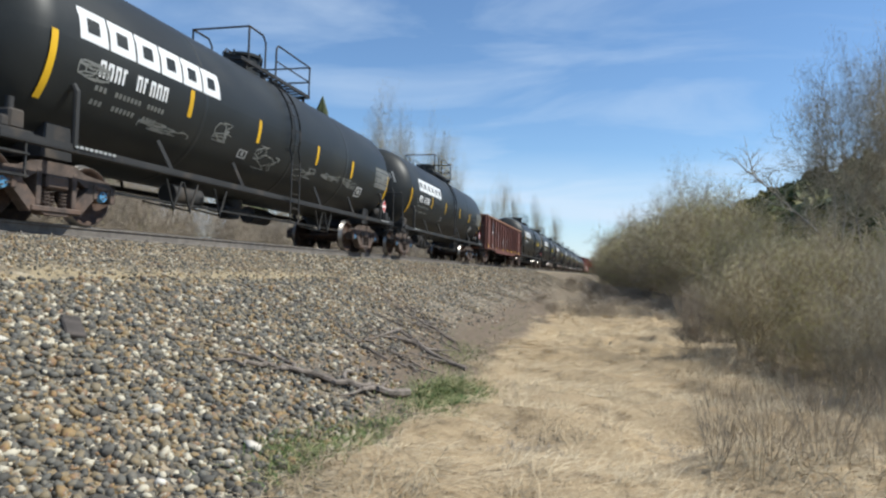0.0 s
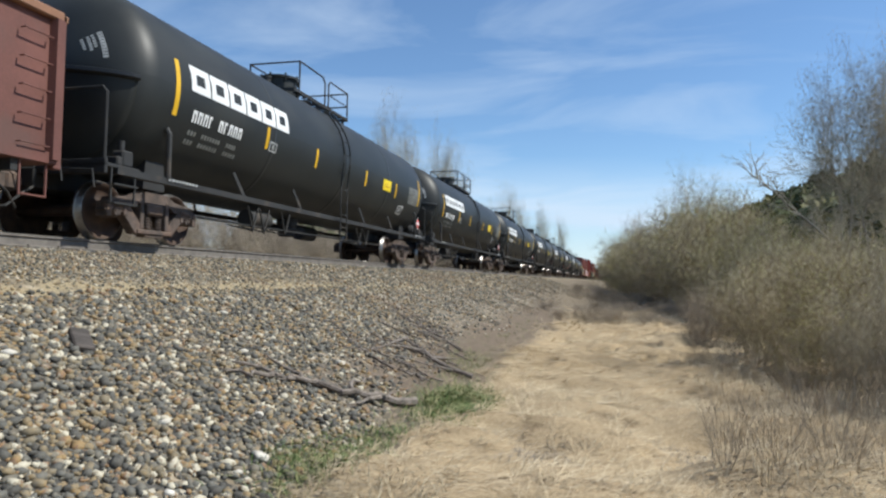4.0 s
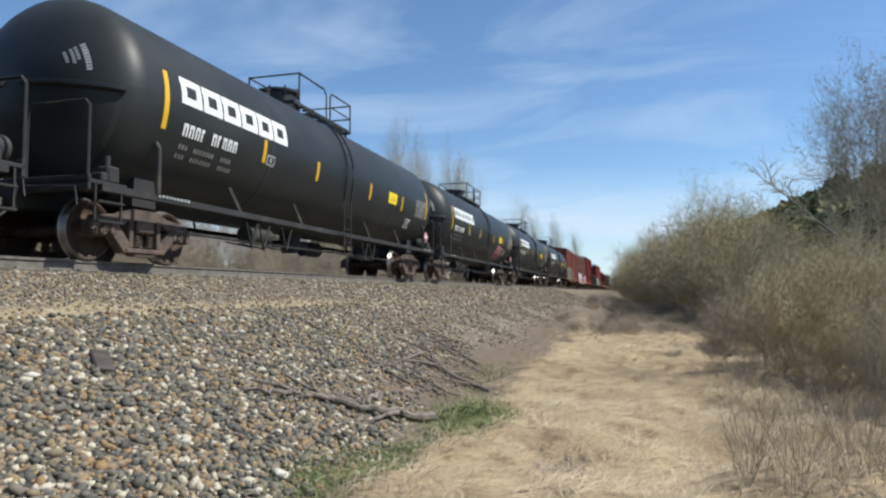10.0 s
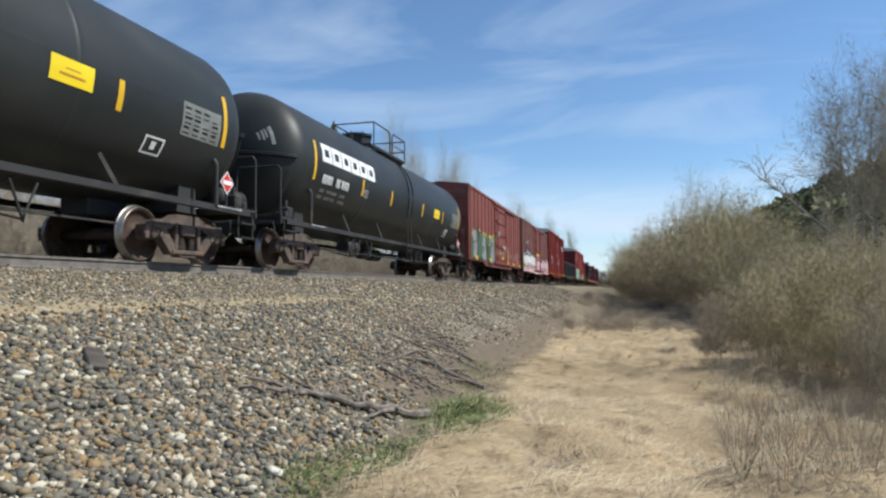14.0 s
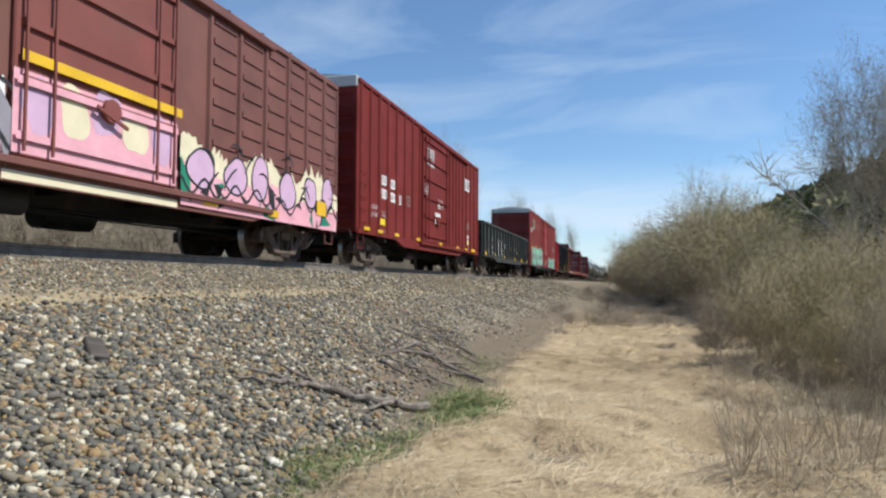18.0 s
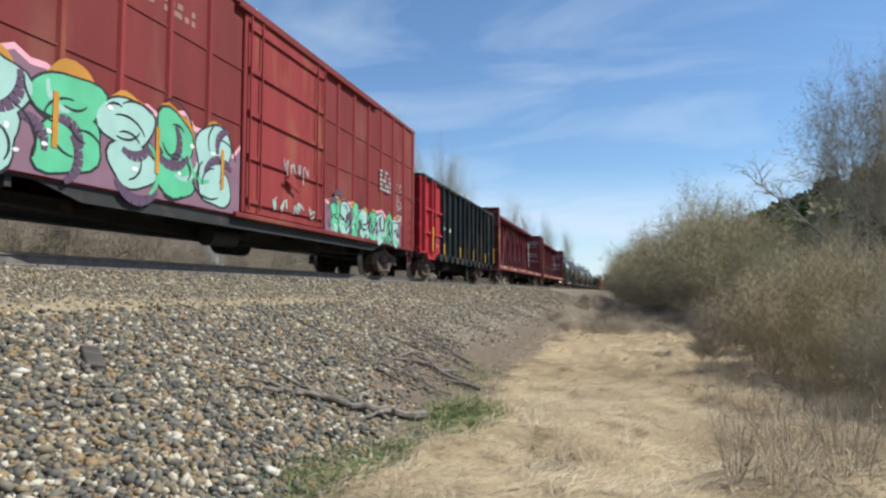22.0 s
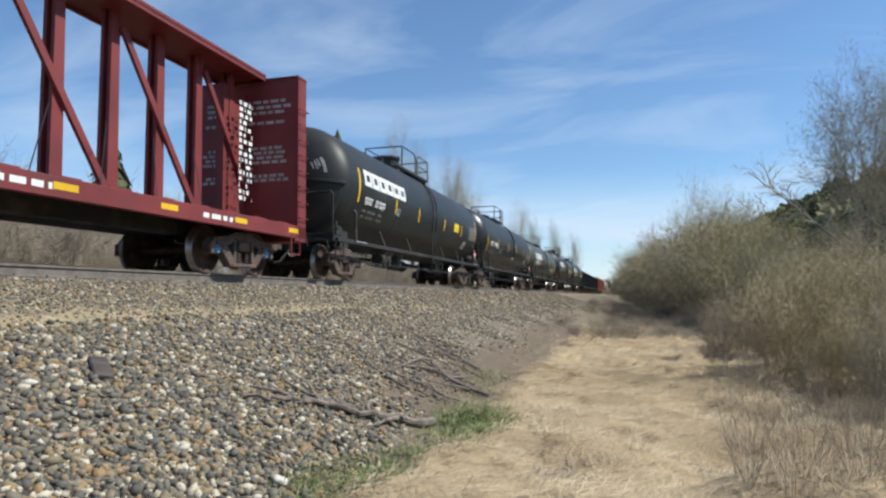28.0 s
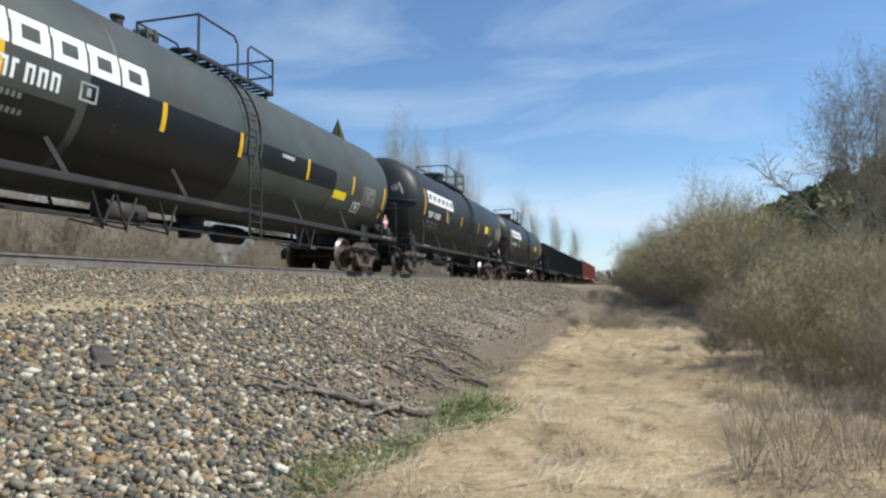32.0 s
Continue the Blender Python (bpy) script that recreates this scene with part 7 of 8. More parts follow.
# ---- plants ----
def prisms(segs, sides=3):
    """Tapered twigs from rows of (p, q, r0, r1), as one vertex and one face array."""
    a = np.array(segs, float)
    p, q, r0, r1 = a[:, :3], a[:, 3:6], a[:, 6:7], a[:, 7:8]
    d = q - p
    d /= np.linalg.norm(d, axis=1, keepdims=True) + 1e-9
    ref = np.where(np.abs(d[:, 2:3]) > 0.9, np.array([[1.0, 0, 0]]), np.array([[0, 0, 1.0]]))
    u = np.cross(d, ref)
    u /= np.linalg.norm(u, axis=1, keepdims=True) + 1e-9
    w = np.cross(d, u)
    ring = []
    for c, r in ((p, r0), (q, r1)):
        for k in range(sides):
            t = 2 * math.pi * k / sides
            ring.append(c + (u * math.cos(t) + w * math.sin(t)) * r)
    v = np.stack(ring, 1).reshape(-1, 3)
    f = np.array([(k, (k + 1) % sides, sides + (k + 1) % sides, sides + k) for k in range(sides)])
    return v, (f[None] + (np.arange(len(a)) * 2 * sides)[:, None, None]).reshape(-1, 4)


def grow(rng, segs, tips, p, d, length, r, level, wander, split, up, ang=0.7, thin=0.0015, clear=1):
    """One limb in short wavering steps; thinner limbs leave it on the way."""
    steps = 4 if level else 6
    for k in range(steps):
        d = (d + Vector((rng.uniform(-1, 1), rng.uniform(-1, 1), rng.uniform(-1, 1))) * wander + Vector((0, 0, up))).normalized()
        q = p + d * length / steps
        rq = r * (1 - 0.75 * (k + 1) / steps) + thin
        rp = r * (1 - 0.75 * k / steps) + thin
        segs.append((*p, *q, rp, rq))
        if level < len(split) and (k >= clear or level > 0):
            for _ in range(split[level]):
                side = d.orthogonal().normalized()
                side.rotate(Matrix.Rotation(rng.uniform(0, 6.283), 3, d))
                nd = (d * rng.uniform(0.6, 1.0) + side * ang * rng.uniform(0.7, 1.3)).normalized()
                grow(rng, segs, tips, q, nd, length * rng.uniform(0.38, 0.62), rp * 0.55, level + 1, wander, split, up, ang, thin)
        p = q
    tips.append((*p, level))


def leaf_quads(rng_np, pts, size, count, spread):
    """Small bud and leaf flakes round the given points."""
    c = pts[rng_np.randint(0, len(pts), count)] + rng_np.normal(size=(count, 3)) * spread
    m = turns(rng_np, count)
    s = rng_np.uniform(0.5, 1.3, (count, 1, 1)) * size
    quad = np.array([(-0.5, 0, 0), (0, -0.35, 0.1), (0.6, 0, 0), (0, 0.35, 0.1)])
    v = (np.einsum("nij,kj->nki", m, quad) * s + c[:, None]).reshape(-1, 3)
    f = (np.arange(4)[None] + (np.arange(count) * 4)[:, None])
    return v, f


def plant_meshes(name, seed, stems, height, r, wander, split, up, spread, bark, twig_mat, bud_mat, buds, bud_size, bud_spread, lean=0.35, ang=0.7, radius=None, thin=0.0015, clear=1):
    rng = random.Random(seed)
    trunks, segs, tips = [], [], []
    for k in range(stems):
        trunk = []
        if not trunks or stems < 10:
            trunks.append(trunk)
        trunk = trunks[-1]
        a = rng.uniform(0, 6.283)
        p = Vector((math.cos(a), math.sin(a), 0)) * rng.uniform(0, spread)
        out = lean * rng.uniform(0.2, 1.0)
        d = Vector((math.cos(a) * out, math.sin(a) * out, 1)).normalized()
        own = []
        h = height * rng.uniform(0.65, 1.0)
        grow(rng, own, tips, p - d * 0.15, d, h, r * rng.uniform(0.7, 1.1), 0, wander, split, up, ang, thin, clear)
        for s in own:
            (trunk if s[6] > r * (0.4 if len(split) > 1 else 0.6) else segs).append(s)
    cv, cf = prisms(segs, 3)
    fit = np.ones(3)
    if radius:  # bring the whole plant to its height and crown radius
        fit = np.array([radius / np.percentile(np.hypot(cv[:, 0], cv[:, 1]), 97)] * 2 + [height / np.percentile(cv[:, 2], 99.7)])
    meshes = [("crown", raw_mesh(name + "_crown", cv * fit, cf, twig_mat))]
    for trunk in trunks:
        tv, tf = prisms(trunk, 5)
        meshes.append(("trunk" if height > 5 else "stem", raw_mesh(name + "_trunk", tv * fit, tf, bark, True)))
    if buds:
        pts = np.array([t[:3] for t in tips]) * fit
        bv, bf = leaf_quads(np.random.RandomState(seed), pts, bud_size, buds, bud_spread)
        meshes.append(("foliage", raw_mesh(name + "_foliage", bv, bf, bud_mat)))
    return meshes


def plant(name, meshes, label, category, group, x, y, turn, scale, z=None):
    root = thing(name, label, category, group)
    for part_name, me in meshes:
        ob = part(part_name, me, None, root)
        if part_name == "stem" and len(meshes) < 4:
            tagged(ob, kind="stuff")
    z = float(ground_z(x, y)) if z is None else z
    root.matrix_basis = Matrix.LocRotScale((x, y, z - 0.02), Euler((0, 0, turn)), Vector(scale) if hasattr(scale, "__len__") else Vector((scale,) * 3))
    return root


BUSHES = [plant_meshes("bush", 10 + k, 11, 2.3, 0.016, 0.15, (1, 2, 2), 0.05, 0.45, TWIG, TWIG, (BUD, BUD_YELLOW, BUD)[k], 5200, 0.022, 0.06, lean=0.85, radius=1.25) for k in range(3)]
GREY_BUSHES = [plant_meshes("grey_bush", 20 + k, 13, 2.4, 0.018, 0.16, (1, 2, 2), 0.05, 0.5, TWIG_PALE, TWIG_PALE, BUD, 250, 0.03, 0.06, lean=0.8, radius=1.2) for k in range(2)]
BROWN_BUSHES = [plant_meshes("brown_bush", 25 + k, 14, 2.4, 0.018, 0.16, (1, 2, 2), 0.05, 0.5, BRUSH_BROWN, BRUSH_BROWN, BUD, 250, 0.03, 0.06, lean=0.8, radius=1.3) for k in range(2)]
DENSE = [plant_meshes("dense_bush", 30 + k, 18, 3.2, 0.022, 0.2, (1, 2, 2), 0.02, 0.8, TWIG, TWIG, (BUD, BUD_YELLOW, BUD, BUD_YELLOW)[k], (2000, 12000, 5000, 15000)[k], 0.03, 0.12, lean=1.0, radius=2.0, thin=0.002) for k in range(4)]
STEMS = [plant_meshes("low_shrub", 40 + k, 14, 0.8, 0.0024, 0.022, (1,), 0.01, 0.16, STEM_BROWN, STEM_BROWN, BUD, 0, 0.02, 0.05, lean=0.55, ang=0.22, radius=0.42, thin=0.0005) for k in range(4)]
BARE = [plant_meshes("bare_tree", 50 + k, 3, 9.8, 0.12, 0.15, (2, 2, 2, 1), 0.02, 0.5, BARK, TREE_GREY, BUD_GREY, 9000, 0.036, 0.14, lean=0.42, ang=0.75, radius=3.4, thin=0.0027, clear=3) for k in range(3)]
SLENDER = [plant_meshes("slender_tree", 55 + k, 1, 10.0, 0.10, 0.10, (3, 2, 1), 0.05, 0.2, BARK, TWIG_PALE, BUD_GREY, 6000, 0.05, 0.2, lean=0.1, ang=0.6, radius=1.6, thin=0.003) for k in range(2)]
POPLAR = [plant_meshes("poplar", 60 + k, 1, 15.0, 0.13, 0.06, (5, 3, 2), 0.04, 0.2, BARK, TWIG_PALE, BUD_GREY, 14000, 0.05, 0.16, lean=0.05, ang=0.55, radius=1.8, thin=0.003) for k in range(2)]

rp = random.Random(77)
# low shrubs at the edge of the straw
for x, y, s in ((0.82, 5.35, 0.95), (1.2, 5.45, 1.0), (1.6, 5.5, 1.05), (1.95, 5.6, 1.0), (1.45, 6.3, 0.9), (1.9, 6.8, 1.0), (2.3, 6.4, 1.05), (1.25, 7.4, 0.55), (2.6, 7.3, 1.1), (2.1, 7.9, 0.9), (2.9, 8.2, 1.1), (1.5, 8.9, 0.7), (2.3, 9.2, 1.0), (1.7, 10.4, 0.9)):
    plant("low_shrub", rp.choice(STEMS), "low bare shrub with thin upright stems in dry grass", "shrub", "low shrubs by the straw", x, y, rp.uniform(0, 6.28), s)
# bushes beside the path, then the thicket that follows the line into the distance
for x, y, s in ((2.5, 10.4, 0.45), (3.2, 10.8, 0.62), (2.25, 11.9, 0.8), (2.6, 13.6, 0.75), (3.3, 14.6, 0.85), (3.4, 17.0, 0.9), (4.0, 19.5, 1.0), (4.6, 22.0, 1.05), (3.0, 12.9, 0.95), (3.6, 11.4, 0.9), (4.2, 13.4, 1.0), (3.0, 9.9, 0.62), (4.1, 15.0, 1.0), (5.2, 15.5, 1.05), (4.9, 17.5, 1.05), (6.4, 16.5, 1.1), (6.0, 19.0, 1.1)):
    plant("bush", rp.choice(BUSHES), "olive-brown bush of thin twigs in early bud", "bush", "bushes beside the straw", x, y, rp.uniform(0, 6.28), s)
for x, y, s in ((3.3, 8.9, 0.7), (2.75, 8.6, 0.45), (3.9, 9.9, 0.85), (4.6, 11.0, 0.9), (5.0, 13.0, 1.0), (5.6, 14.2, 1.05), (6.9, 18.0, 1.1)):
    plant("bush", rp.choice(GREY_BUSHES), "grey leafless bush of thin twigs", "bush", "bushes beside the straw", x, y, rp.uniform(0, 6.28), s)
for x, y, s in ((3.3, 8.1, 0.40), (1.6, 14.2, 0.32), (2.0, 16.0, 0.5), (2.7, 16.8, 0.62), (2.2, 18.6, 0.6), (3.7, 7.4, 0.4)):
    plant("bush", rp.choice(BROWN_BUSHES), "small brown bush of dead twigs", "bush", "bushes beside the straw", x, y, rp.uniform(0, 6.28), s)
for k in range(44):
    y = 26 + k * 2.3 + rp.uniform(-0.8, 0.8)
    x = 4.3 + rp.uniform(0, 1.8) - 0.055 * max(0, y - 55)
    plant("bush", rp.choice(DENSE), "dense brown bush with yellow-green spring buds", "bush", "thicket along the line", x, y, rp.uniform(0, 6.28), rp.uniform(0.95, 1.25) * (1 + 0.006 * min(60, y - 22)) * (1.0 if y < 33 else 1.3 if y < 38 else 1.5))
for k in range(40):
    y = 22 + k * 1.6
    plant("bush", rp.choice(DENSE + BUSHES), "dense brown bush with yellow-green spring buds", "bush", "thicket along the line", 0.2 * y + rp.uniform(0, 6), y + rp.uniform(-1, 1), rp.uniform(0, 6.28), rp.uniform(0.8, 1.05))
# low dead scrub where the straw ends
for k in range(46):
    y = 21 + 42 * rp.random() ** 1.2
    plant("low_scrub", rp.choice(BROWN_BUSHES), "low tangle of brown dead scrub", "shrub", "scrub at the end of the straw", rp.uniform(-3.2, 2.6), y, rp.uniform(0, 6.28), (rp.uniform(0.3, 0.7), rp.uniform(0.3, 0.7), rp.uniform(0.16, 0.34)))
# bare trees above the thicket
for x, y, s in ((8.2, 27.0, 1.05), (9.5, 26.8, 0.95), (11.4, 30.5, 1.1), (13.0, 35.0, 1.0), (12.6, 46.0, 0.7)):
    plant("tree", rp.choice(BARE), "leafless tree with spreading grey limbs", "tree", "bare trees above the thicket", x, y, rp.uniform(0, 6.28), s)
for x, y, s in ((5.6, 57.0, 1.14), (6.7, 60.0, 1.05), (5.0, 63.0, 0.98), (7.6, 62, 0.95)):
    plant("tree", rp.choice(SLENDER), "slender tree in pale grey-green bud", "tree", "slender trees behind the thicket", x, y, rp.uniform(0, 6.28), s)


def leaning_tree():
    """A trunk that has slumped over the thicket, with limbs along its upper half."""
    rng = random.Random(14)
    root = thing("tree", "leafless tree leaning steeply over the thicket", "tree", "bare trees above the thicket")
    trunk, segs, tips = [], [], []
    p, d = Vector((0, 0, -0.5)), Vector((-0.74, 0, 0.66))
    for k in range(12):
        d = (d + Vector((-0.02, rng.uniform(-0.1, 0.1), rng.uniform(-0.09, 0.06)))).normalized()
        q = p + d * 0.64
        trunk.append((*p, *q, 0.105 - 0.0075 * k, 0.0975 - 0.0075 * k))
        if k > 3:
            for _ in range(2):
                nd = (d * 0.5 + Vector((rng.uniform(-0.8, 0.5), rng.uniform(-0.7, 0.7), rng.uniform(-0.2, 0.8)))).normalized()
                grow(rng, segs, tips, q, nd, rng.uniform(0.6, 1.3), 0.025, 1, 0.2, (1, 1, 2), 0.03)
        p = q
    tv, tf = prisms(trunk, 6)
    cv, cf = prisms(segs, 3)
    part("trunk", raw_mesh("leaning_trunk", tv, tf, BARK, True), None, root)
    part("crown", raw_mesh("leaning_crown", cv, cf, TREE_GREY), None, root)
    root.location = (10.5, 26.0, float(ground_z(10.5, 26.0)) + 0.25)


leaning_tree()
# poplars and brush on the far side of the track
for x, y, s in ((-21.2, 60.5, 1.2), (-19.9, 63.0, 1.08), (-22.4, 61, 1.0), (-17.4, 66.5, 1.12), (-16.6, 68.5, 1.0), (-24.0, 58, 0.85), (-20.5, 128, 1.3), (-18.5, 132, 1.15), (-16.2, 150, 1.2), (-13.5, 170, 1.1), (-24, 125, 1.05)):
    plant("tree", rp.choice(POPLAR), "tall leafless poplar, pale grey", "tree", "poplars beyond the track", x, y, rp.uniform(0, 6.28), s)
for k in range(140):
    y = -6 + k * 0.68 + rp.uniform(-0.6, 0.6)
    plant("bush", rp.choice(BROWN_BUSHES), "brown-grey brush beyond the track", "bush", "brush beyond the track", -15.2 - rp.uniform(0, 6) - (k % 2) * 2, y, rp.uniform(0, 6.28), rp.uniform(1.2, 1.7) + 0.25 * (k % 2) + 0.3 * (y < 25))
for k in range(14):
    plant("tree", rp.choice(BARE), "leafless tree beyond the track", "tree", "bare trees beyond the track", -23 - rp.uniform(0, 10), 2 + k * 3.4, rp.uniform(0, 6.28), rp.uniform(0.5, 0.78))


# conifers: one shared tree, and the far wooded hill as a single mass
def conifer(rng, height, width, tiers):
    v, f = [], []
    for t in range(tiers):
        u = t / tiers
        z, r = height * (0.08 + 0.90 * u), width * (1 - u) ** 0.85 + 0.06
        n = 9
        for k in range(n):
            a = 6.283 * k / n + rng.uniform(-0.3, 0.3)
            rr, drop = r * rng.uniform(0.65, 1.1), height * rng.uniform(0.05, 0.10)
            w = 0.42 * rr + 0.05
            c, s = math.cos(a), math.sin(a)
            o = len(v)
            v += [(0, 0, z + 0.06 * height), (c * rr * 0.6 - s * w, s * rr * 0.6 + c * w, z - drop * 0.4), (c * rr, s * rr, z - drop), (c * rr * 0.6 + s * w, s * rr * 0.6 - c * w, z - drop * 0.4)]
            f.append((o, o + 1, o + 2, o + 3))
    return np.array(v), np.array(f)


rc = random.Random(5)
cv, cf = conifer(rc, 13.0, 2.4, 16)
conifer_crown = raw_mesh("conifer_crown", cv, cf, CONIFER)
conifer_trunk = mesh_of("conifer_trunk", Geo().cyl((0, 0, -0.2), (0, 0, 12), 0.16, 0.03, 7), BARK)
for x, y, s in ((-25.2, 55, 1.25), (-30, 33, 0.86), (-36, 62, 1.0)):
    plant("tree", [("trunk", conifer_trunk), ("crown", conifer_crown)], "dark green conifer beyond the track", "tree", "conifers beyond the track", x, y, rc.uniform(0, 6.28), (s * 1.9, s * 1.9, s))


def hill_z(x, y):
    """A wooded ridge to the right of the line, rising away from it."""
    d = np.clip((x - 14 - 0.02 * y) / 45, 0, 1.6)
    return 1.0 + 23 * d ** 0.6 * np.clip((y - 70) / 60, 0, 1) * np.clip((520 - y) / 240, 0, 1)


hx, hy = np.meshgrid(np.linspace(14, 260, 50), np.linspace(40, 540, 50))
hv = np.stack([hx, hy, hill_z(hx, hy)], -1).reshape(-1, 3)
hi = (np.arange(49)[:, None] * 50 + np.arange(49)[None]).ravel()
hill = tagged(new("hill", raw_mesh("hill", hv, np.stack([hi, hi + 1, hi + 51, hi + 50], -1), LITTER, True)), "low ridge under dark conifer woods", "hill", kind="structure")
stands = {True: ([], []), False: ([], [])}
shapes = []
for k in range(6):
    r6 = np.random.RandomState(40 + k)
    up = r6.uniform(0, 1, 60)
    ringed = np.stack([np.cos(up * 97 + k), np.sin(up * 97 + k)], -1) * (2.0 * np.sqrt(1.02 - up))[:, None]
    shapes.append(leaf_quads(r6, np.concatenate([ringed, (1.0 + 5.6 * up)[:, None]], 1), 1.5, 70, 0.25))
rh = np.random.RandomState(3)
for k in range(4200):
    x, y = 16 + 214 * rh.uniform(0, 1) ** 1.6, 75 + 420 * rh.uniform(0, 1) ** 1.5
    if x < 15.5 + 0.02 * y or y < 75:
        continue
    v, f = shapes[k % 6]
    s = rh.uniform(0.6, 1.2)
    a = rh.uniform(0, 6.28)
    c, sn = math.cos(a), math.sin(a)
    wv, wf = stands[bool(rh.uniform() < 0.30 + 0.35 * math.sin(x * 0.11 + y * 0.05))]
    wf.append(f + len(v) * len(wv))
    wv.append(v @ np.array([(c, sn, 0), (-sn, c, 0), (0, 0, 1)]) * s + (x, y, float(hill_z(x, y)) - 0.3))
for budding, (wv, wf) in stands.items():
    tagged(new("hill_woods", raw_mesh("hill_woods", np.concatenate(wv), np.concatenate(wf), WOODS_OLIVE if budding else CONIFER)), "olive budding broadleaf woods on the far ridge" if budding else "dark green conifer woods on the far ridge", "woods", kind="stuff")

# far brush line that closes the view along and beyond the track
fv, ff, off = [], [], 0
clump_v, clump_f = leaf_quads(np.random.RandomState(8), np.random.RandomState(9).normal(size=(60, 3)) * (0.9, 0.9, 0.7) + (0, 0, 1.3), 0.42, 260, 0.25)
for k in range(900):
    u = rh.uniform(0, 1)
    if k % 3 == 0:
        x, y = -14 - 60 * u ** 2, rh.uniform(60, 420)
    elif k % 3 == 1:
        x, y = 6 + 40 * u ** 1.5, rh.uniform(70, 420)
    else:
        x, y = rh.uniform(-120, 80), rh.uniform(420, 520)
    s = rh.uniform(0.9, 2.0) * (1 + (k % 3 == 2))
    fv.append(clump_v * s + (x, y, 1.0))
    ff.append(clump_f + off)
    off += len(clump_v)
tagged(new("far_brush", raw_mesh("far_brush", np.concatenate(fv), np.concatenate(ff), FAR_BRUSH)), "brown leafless scrub along the distant line", "scrub", kind="stuff")


# ---- grass ----
def blades(rng, xy, length, width, rise, flow, spread, mat, name, label):
    """Bent strips of two quads; flow is the mean direction in radians."""
    n = len(xy)
    a = flow + 1.5 * smooth_noise(xy[:, 0] * 0.8, xy[:, 1] * 0.7, 31) + rng.normal(size=n) * spread
    ln = length * rng.uniform(0.5, 1.3, n)
    el = np.clip(rise + rng.normal(size=n) * 0.25, -0.1, 1.5)
    base = np.concatenate([xy, (ground_z(xy[:, 0], xy[:, 1]) - 0.004)[:, None]], 1)
    d = np.stack([np.cos(a) * np.cos(el), np.sin(a) * np.cos(el), np.sin(el)], -1)
    d2 = np.stack([np.cos(a + rng.normal(size=n) * 0.3) * np.cos(el * 0.35 - 0.1), np.sin(a) * np.cos(el * 0.35 - 0.1), np.sin(el * 0.35 - 0.1)], -1)
    side = np.stack([-np.sin(a), np.cos(a), rng.uniform(-0.5, 0.5, n)], -1) * (width * rng.uniform(0.6, 1.4, n))[:, None] / 2
    mid = base + d * (ln * 0.5)[:, None]
    tip = mid + d2 * (ln * 0.5)[:, None]
    v = np.stack([base - side, base + side, mid + side, mid - side, tip + side * 0.3, tip - side * 0.3], 1).reshape(-1, 3)
    f = (np.array([(0, 1, 2, 3), (3, 2, 4, 5)])[None] + (np.arange(n) * 6)[:, None, None]).reshape(-1, 4)
    return tagged(new(name, raw_mesh(name, v, f, mat)), label, "grass", kind="stuff")


rg = np.random.RandomState(12)


def straw_points(n, y0, y1, x0=-2.2, x1=3.2):
    y = y0 + (y1 - y0) * rg.uniform(0, 1, n) ** 1.3
    x = rg.uniform(x0, x1, n)
    ok = (x > toe(y) + 0.12 + 0.25 * rg.normal(size=n)) & (rg.uniform(0, 1, n) > 0.9 * hollow(x, y))
    return np.stack([x, y], -1)[ok]


FLAT_STRAW = "trampled pale dry grass lying flat"
blades(rg, straw_points(6000, -3, 2.4), 0.26, 0.006, 0.12, 0.6, 0.6, STRAW, "straw_grass", FLAT_STRAW)
blades(rg, straw_points(27000, 2.4, 9), 0.28, 0.0034, 0.03, 0.6, 0.55, STRAW, "straw_grass", FLAT_STRAW)
blades(rg, straw_points(15000, 8, 17), 0.36, 0.005, 0.05, 0.6, 0.55, STRAW, "straw_grass", FLAT_STRAW)
blades(rg, straw_points(8000, 16, 32, -2.4, 4.0), 0.42, 0.012, 0.15, 0.6, 0.8, STRAW, "straw_grass", FLAT_STRAW)
hx2 = np.stack([rg.uniform(-1.9, 3.2, 90000), 2.4 + 14 * rg.uniform(0, 1, 90000) ** 1.3], -1)
hx2 = hx2[(hollow(hx2[:, 0], hx2[:, 1]) > 0.45) & (hx2[:, 0] > toe(hx2[:, 1]) + 0.2)][:9000]
blades(rg, hx2, 0.14, 0.005, 0.25, 0.6, 1.2, STEM_BROWN, "dead_grass", "brown rotting grass in the hollows")
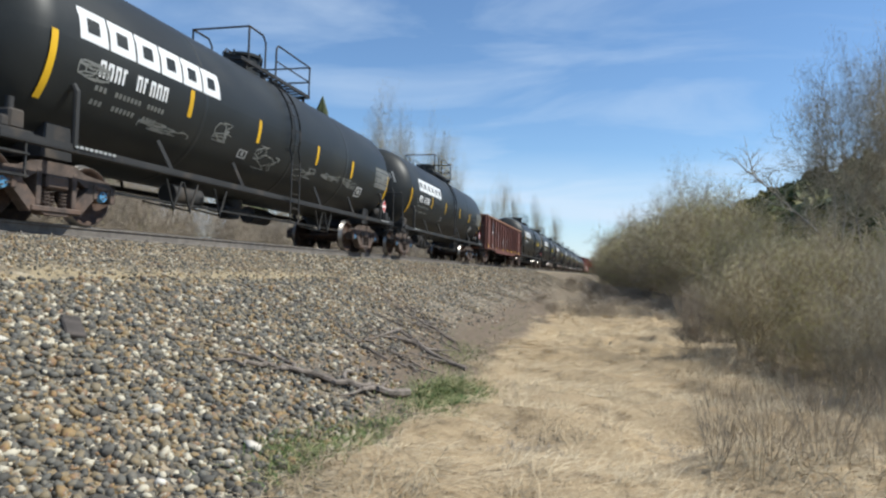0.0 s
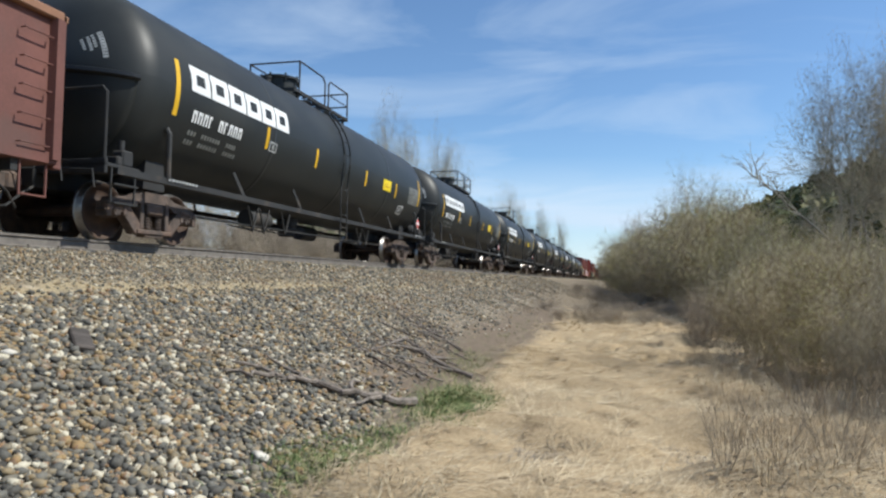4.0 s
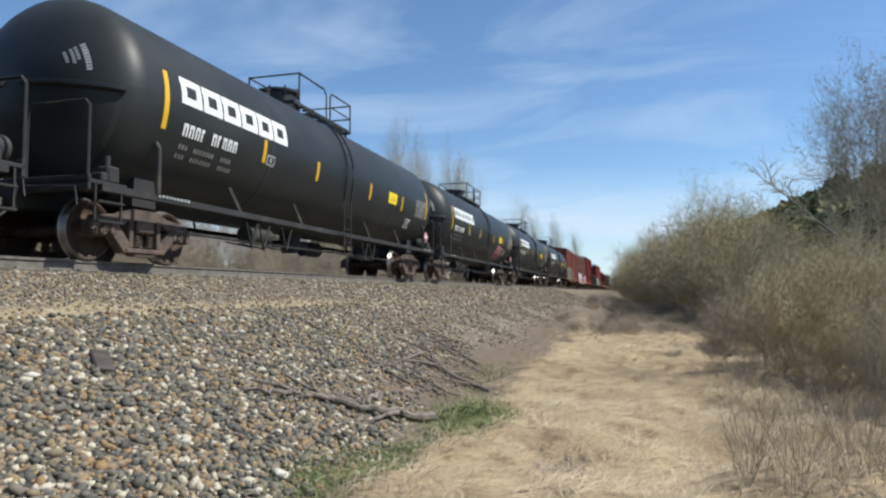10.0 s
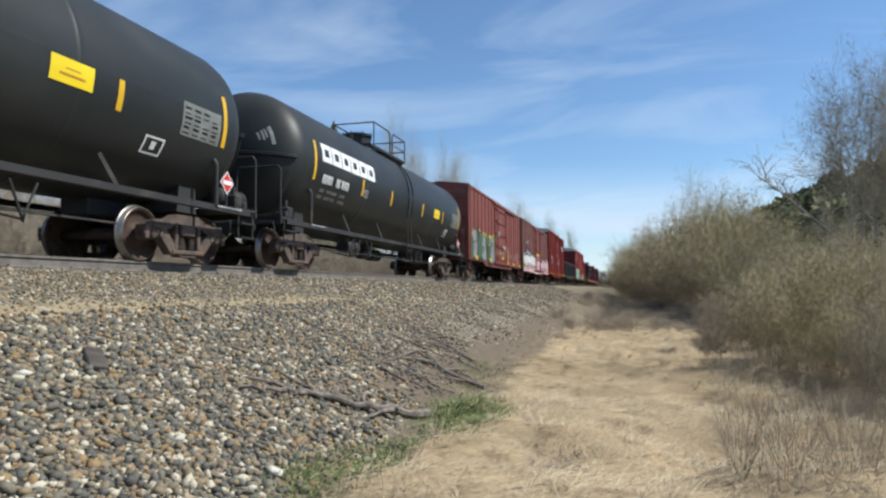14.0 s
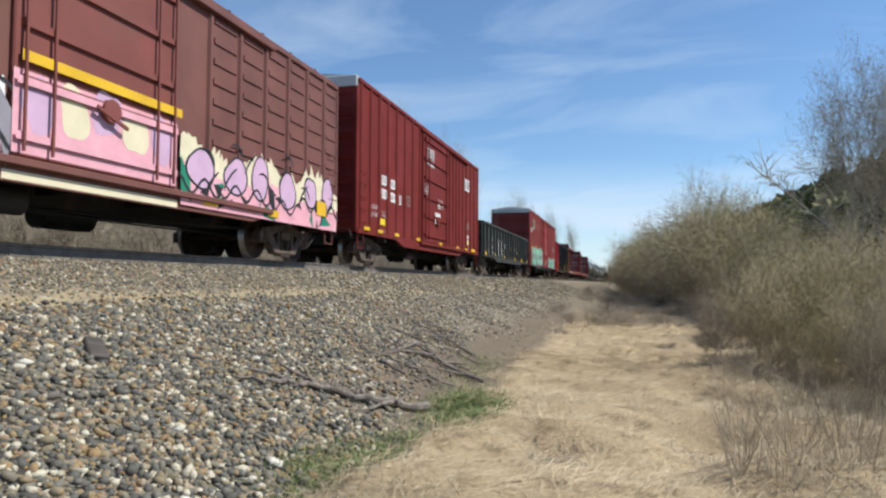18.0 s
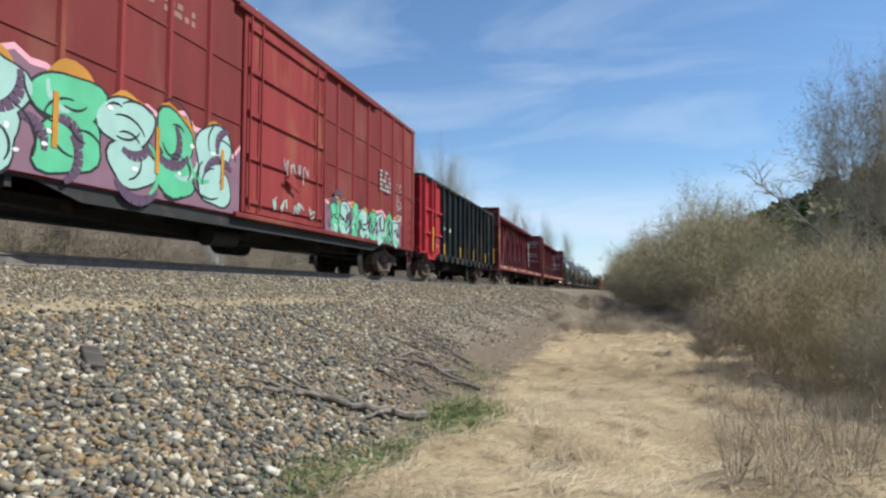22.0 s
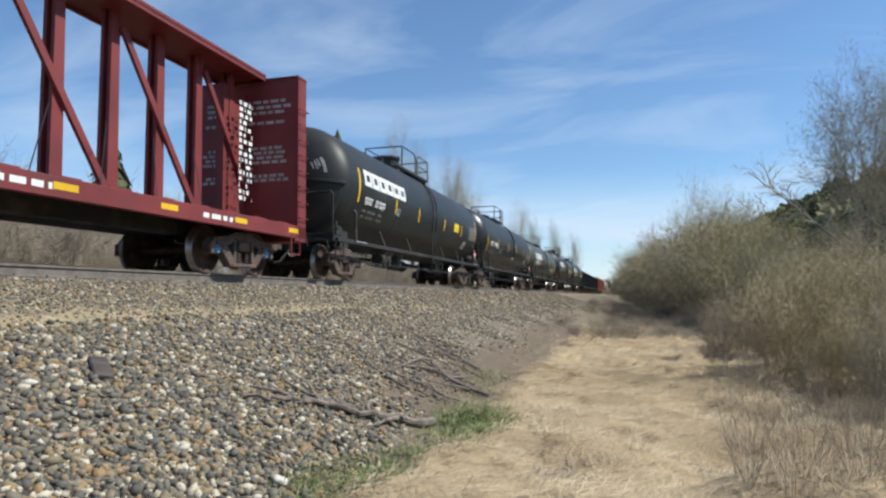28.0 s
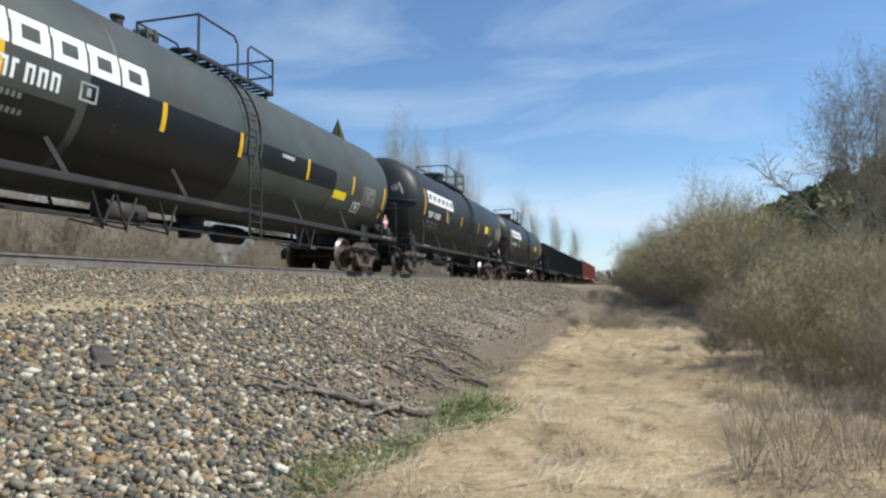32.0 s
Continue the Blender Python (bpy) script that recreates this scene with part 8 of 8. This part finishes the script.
# low tufts, each leaning its own way
tx = straw_points(260, 2.6, 14, -1.9, 3.0)
tuft = np.repeat(tx, 50, 0)
blades(rg, tuft + rg.normal(size=tuft.shape) * 0.05, 0.28, 0.004, 0.30, 0.6, 0.7, STRAW, "straw_tufts", "small tufts of dry grass")
tall = np.concatenate([straw_points(11000, 4.4, 13, 0.9, 4.6), straw_points(1200, 2.6, 4.4, -1.9, -1.0)])
blades(rg, tall, 0.22, 0.004, 0.55, 0.6, 2.0, STRAW_GREY, "tall_straw", "dry grass standing round the shrubs")
stalk_y = 5.0 + 8.0 * rg.uniform(0, 1, 1500)
stalk_x = 0.55 + 0.075 * stalk_y + rg.exponential(1.1, 1500)
blades(rg, np.stack([stalk_x, stalk_y], -1)[stalk_x < 4.5], 0.50, 0.003, 1.1, 0.6, 2.0, STRAW, "dry_stalks", "pale dry stalks standing among the shrubs")
gx = rg.normal(size=(9000, 2))
green = np.concatenate([gx[:2600] * (0.2, 0.55) + (-1.66, 7.1), gx[6000:8400] * (0.18, 0.5) + (-1.62, 7.1), gx[2600:3600] * (0.10, 0.35) + (-1.88, 5.0), gx[3600:4800] * (0.12, 0.30) + (-2.0, 4.25), gx[4800:5600] * (0.2, 0.8) + (-2.1, 9.6), gx[5600:6000] * (0.25, 3.0) + (-2.3, 15.5)])
green = green[(green[:, 0] > toe(green[:, 1]) - 0.45) & (green[:, 0] < toe(green[:, 1]) + 0.75)]
blades(rg, green, 0.14, 0.005, 0.75, 0.6, 2.4, GRASS, "green_grass", "fresh green grass at the foot of the bank")


def motions():
    """The train rolls towards the camera's side at a steady pace; every wheelset turns with it."""
    for car, s in TRAIN:
        walk(car, [(t, pose(TRACK_X, s - SPEED * t, RAIL_Z)) for t in (0, 8, 16, 24, 32)])
    for side in (-1, 1):
        sets = [w for car, s in TRAIN for t in car.children if t.name.startswith("truck") for w in t.children if w.name.startswith("wheelset") and w.location.y * side > 0]
        first = sets[0]
        turn = math.degrees(SPEED / 0.457) / FPS
        walk(first, [(k / FPS, pose(0, side * 0.889, 0.457, (k * turn) % 360, 0, 0)) for k in range(32 * FPS + 1)])
        for w in sets[1:]:
            w.rotation_mode = "QUATERNION"
            keys = w.animation_data_create()
            keys.action = first.animation_data.action
            keys.action_slot = first.animation_data.action_slot


motions()
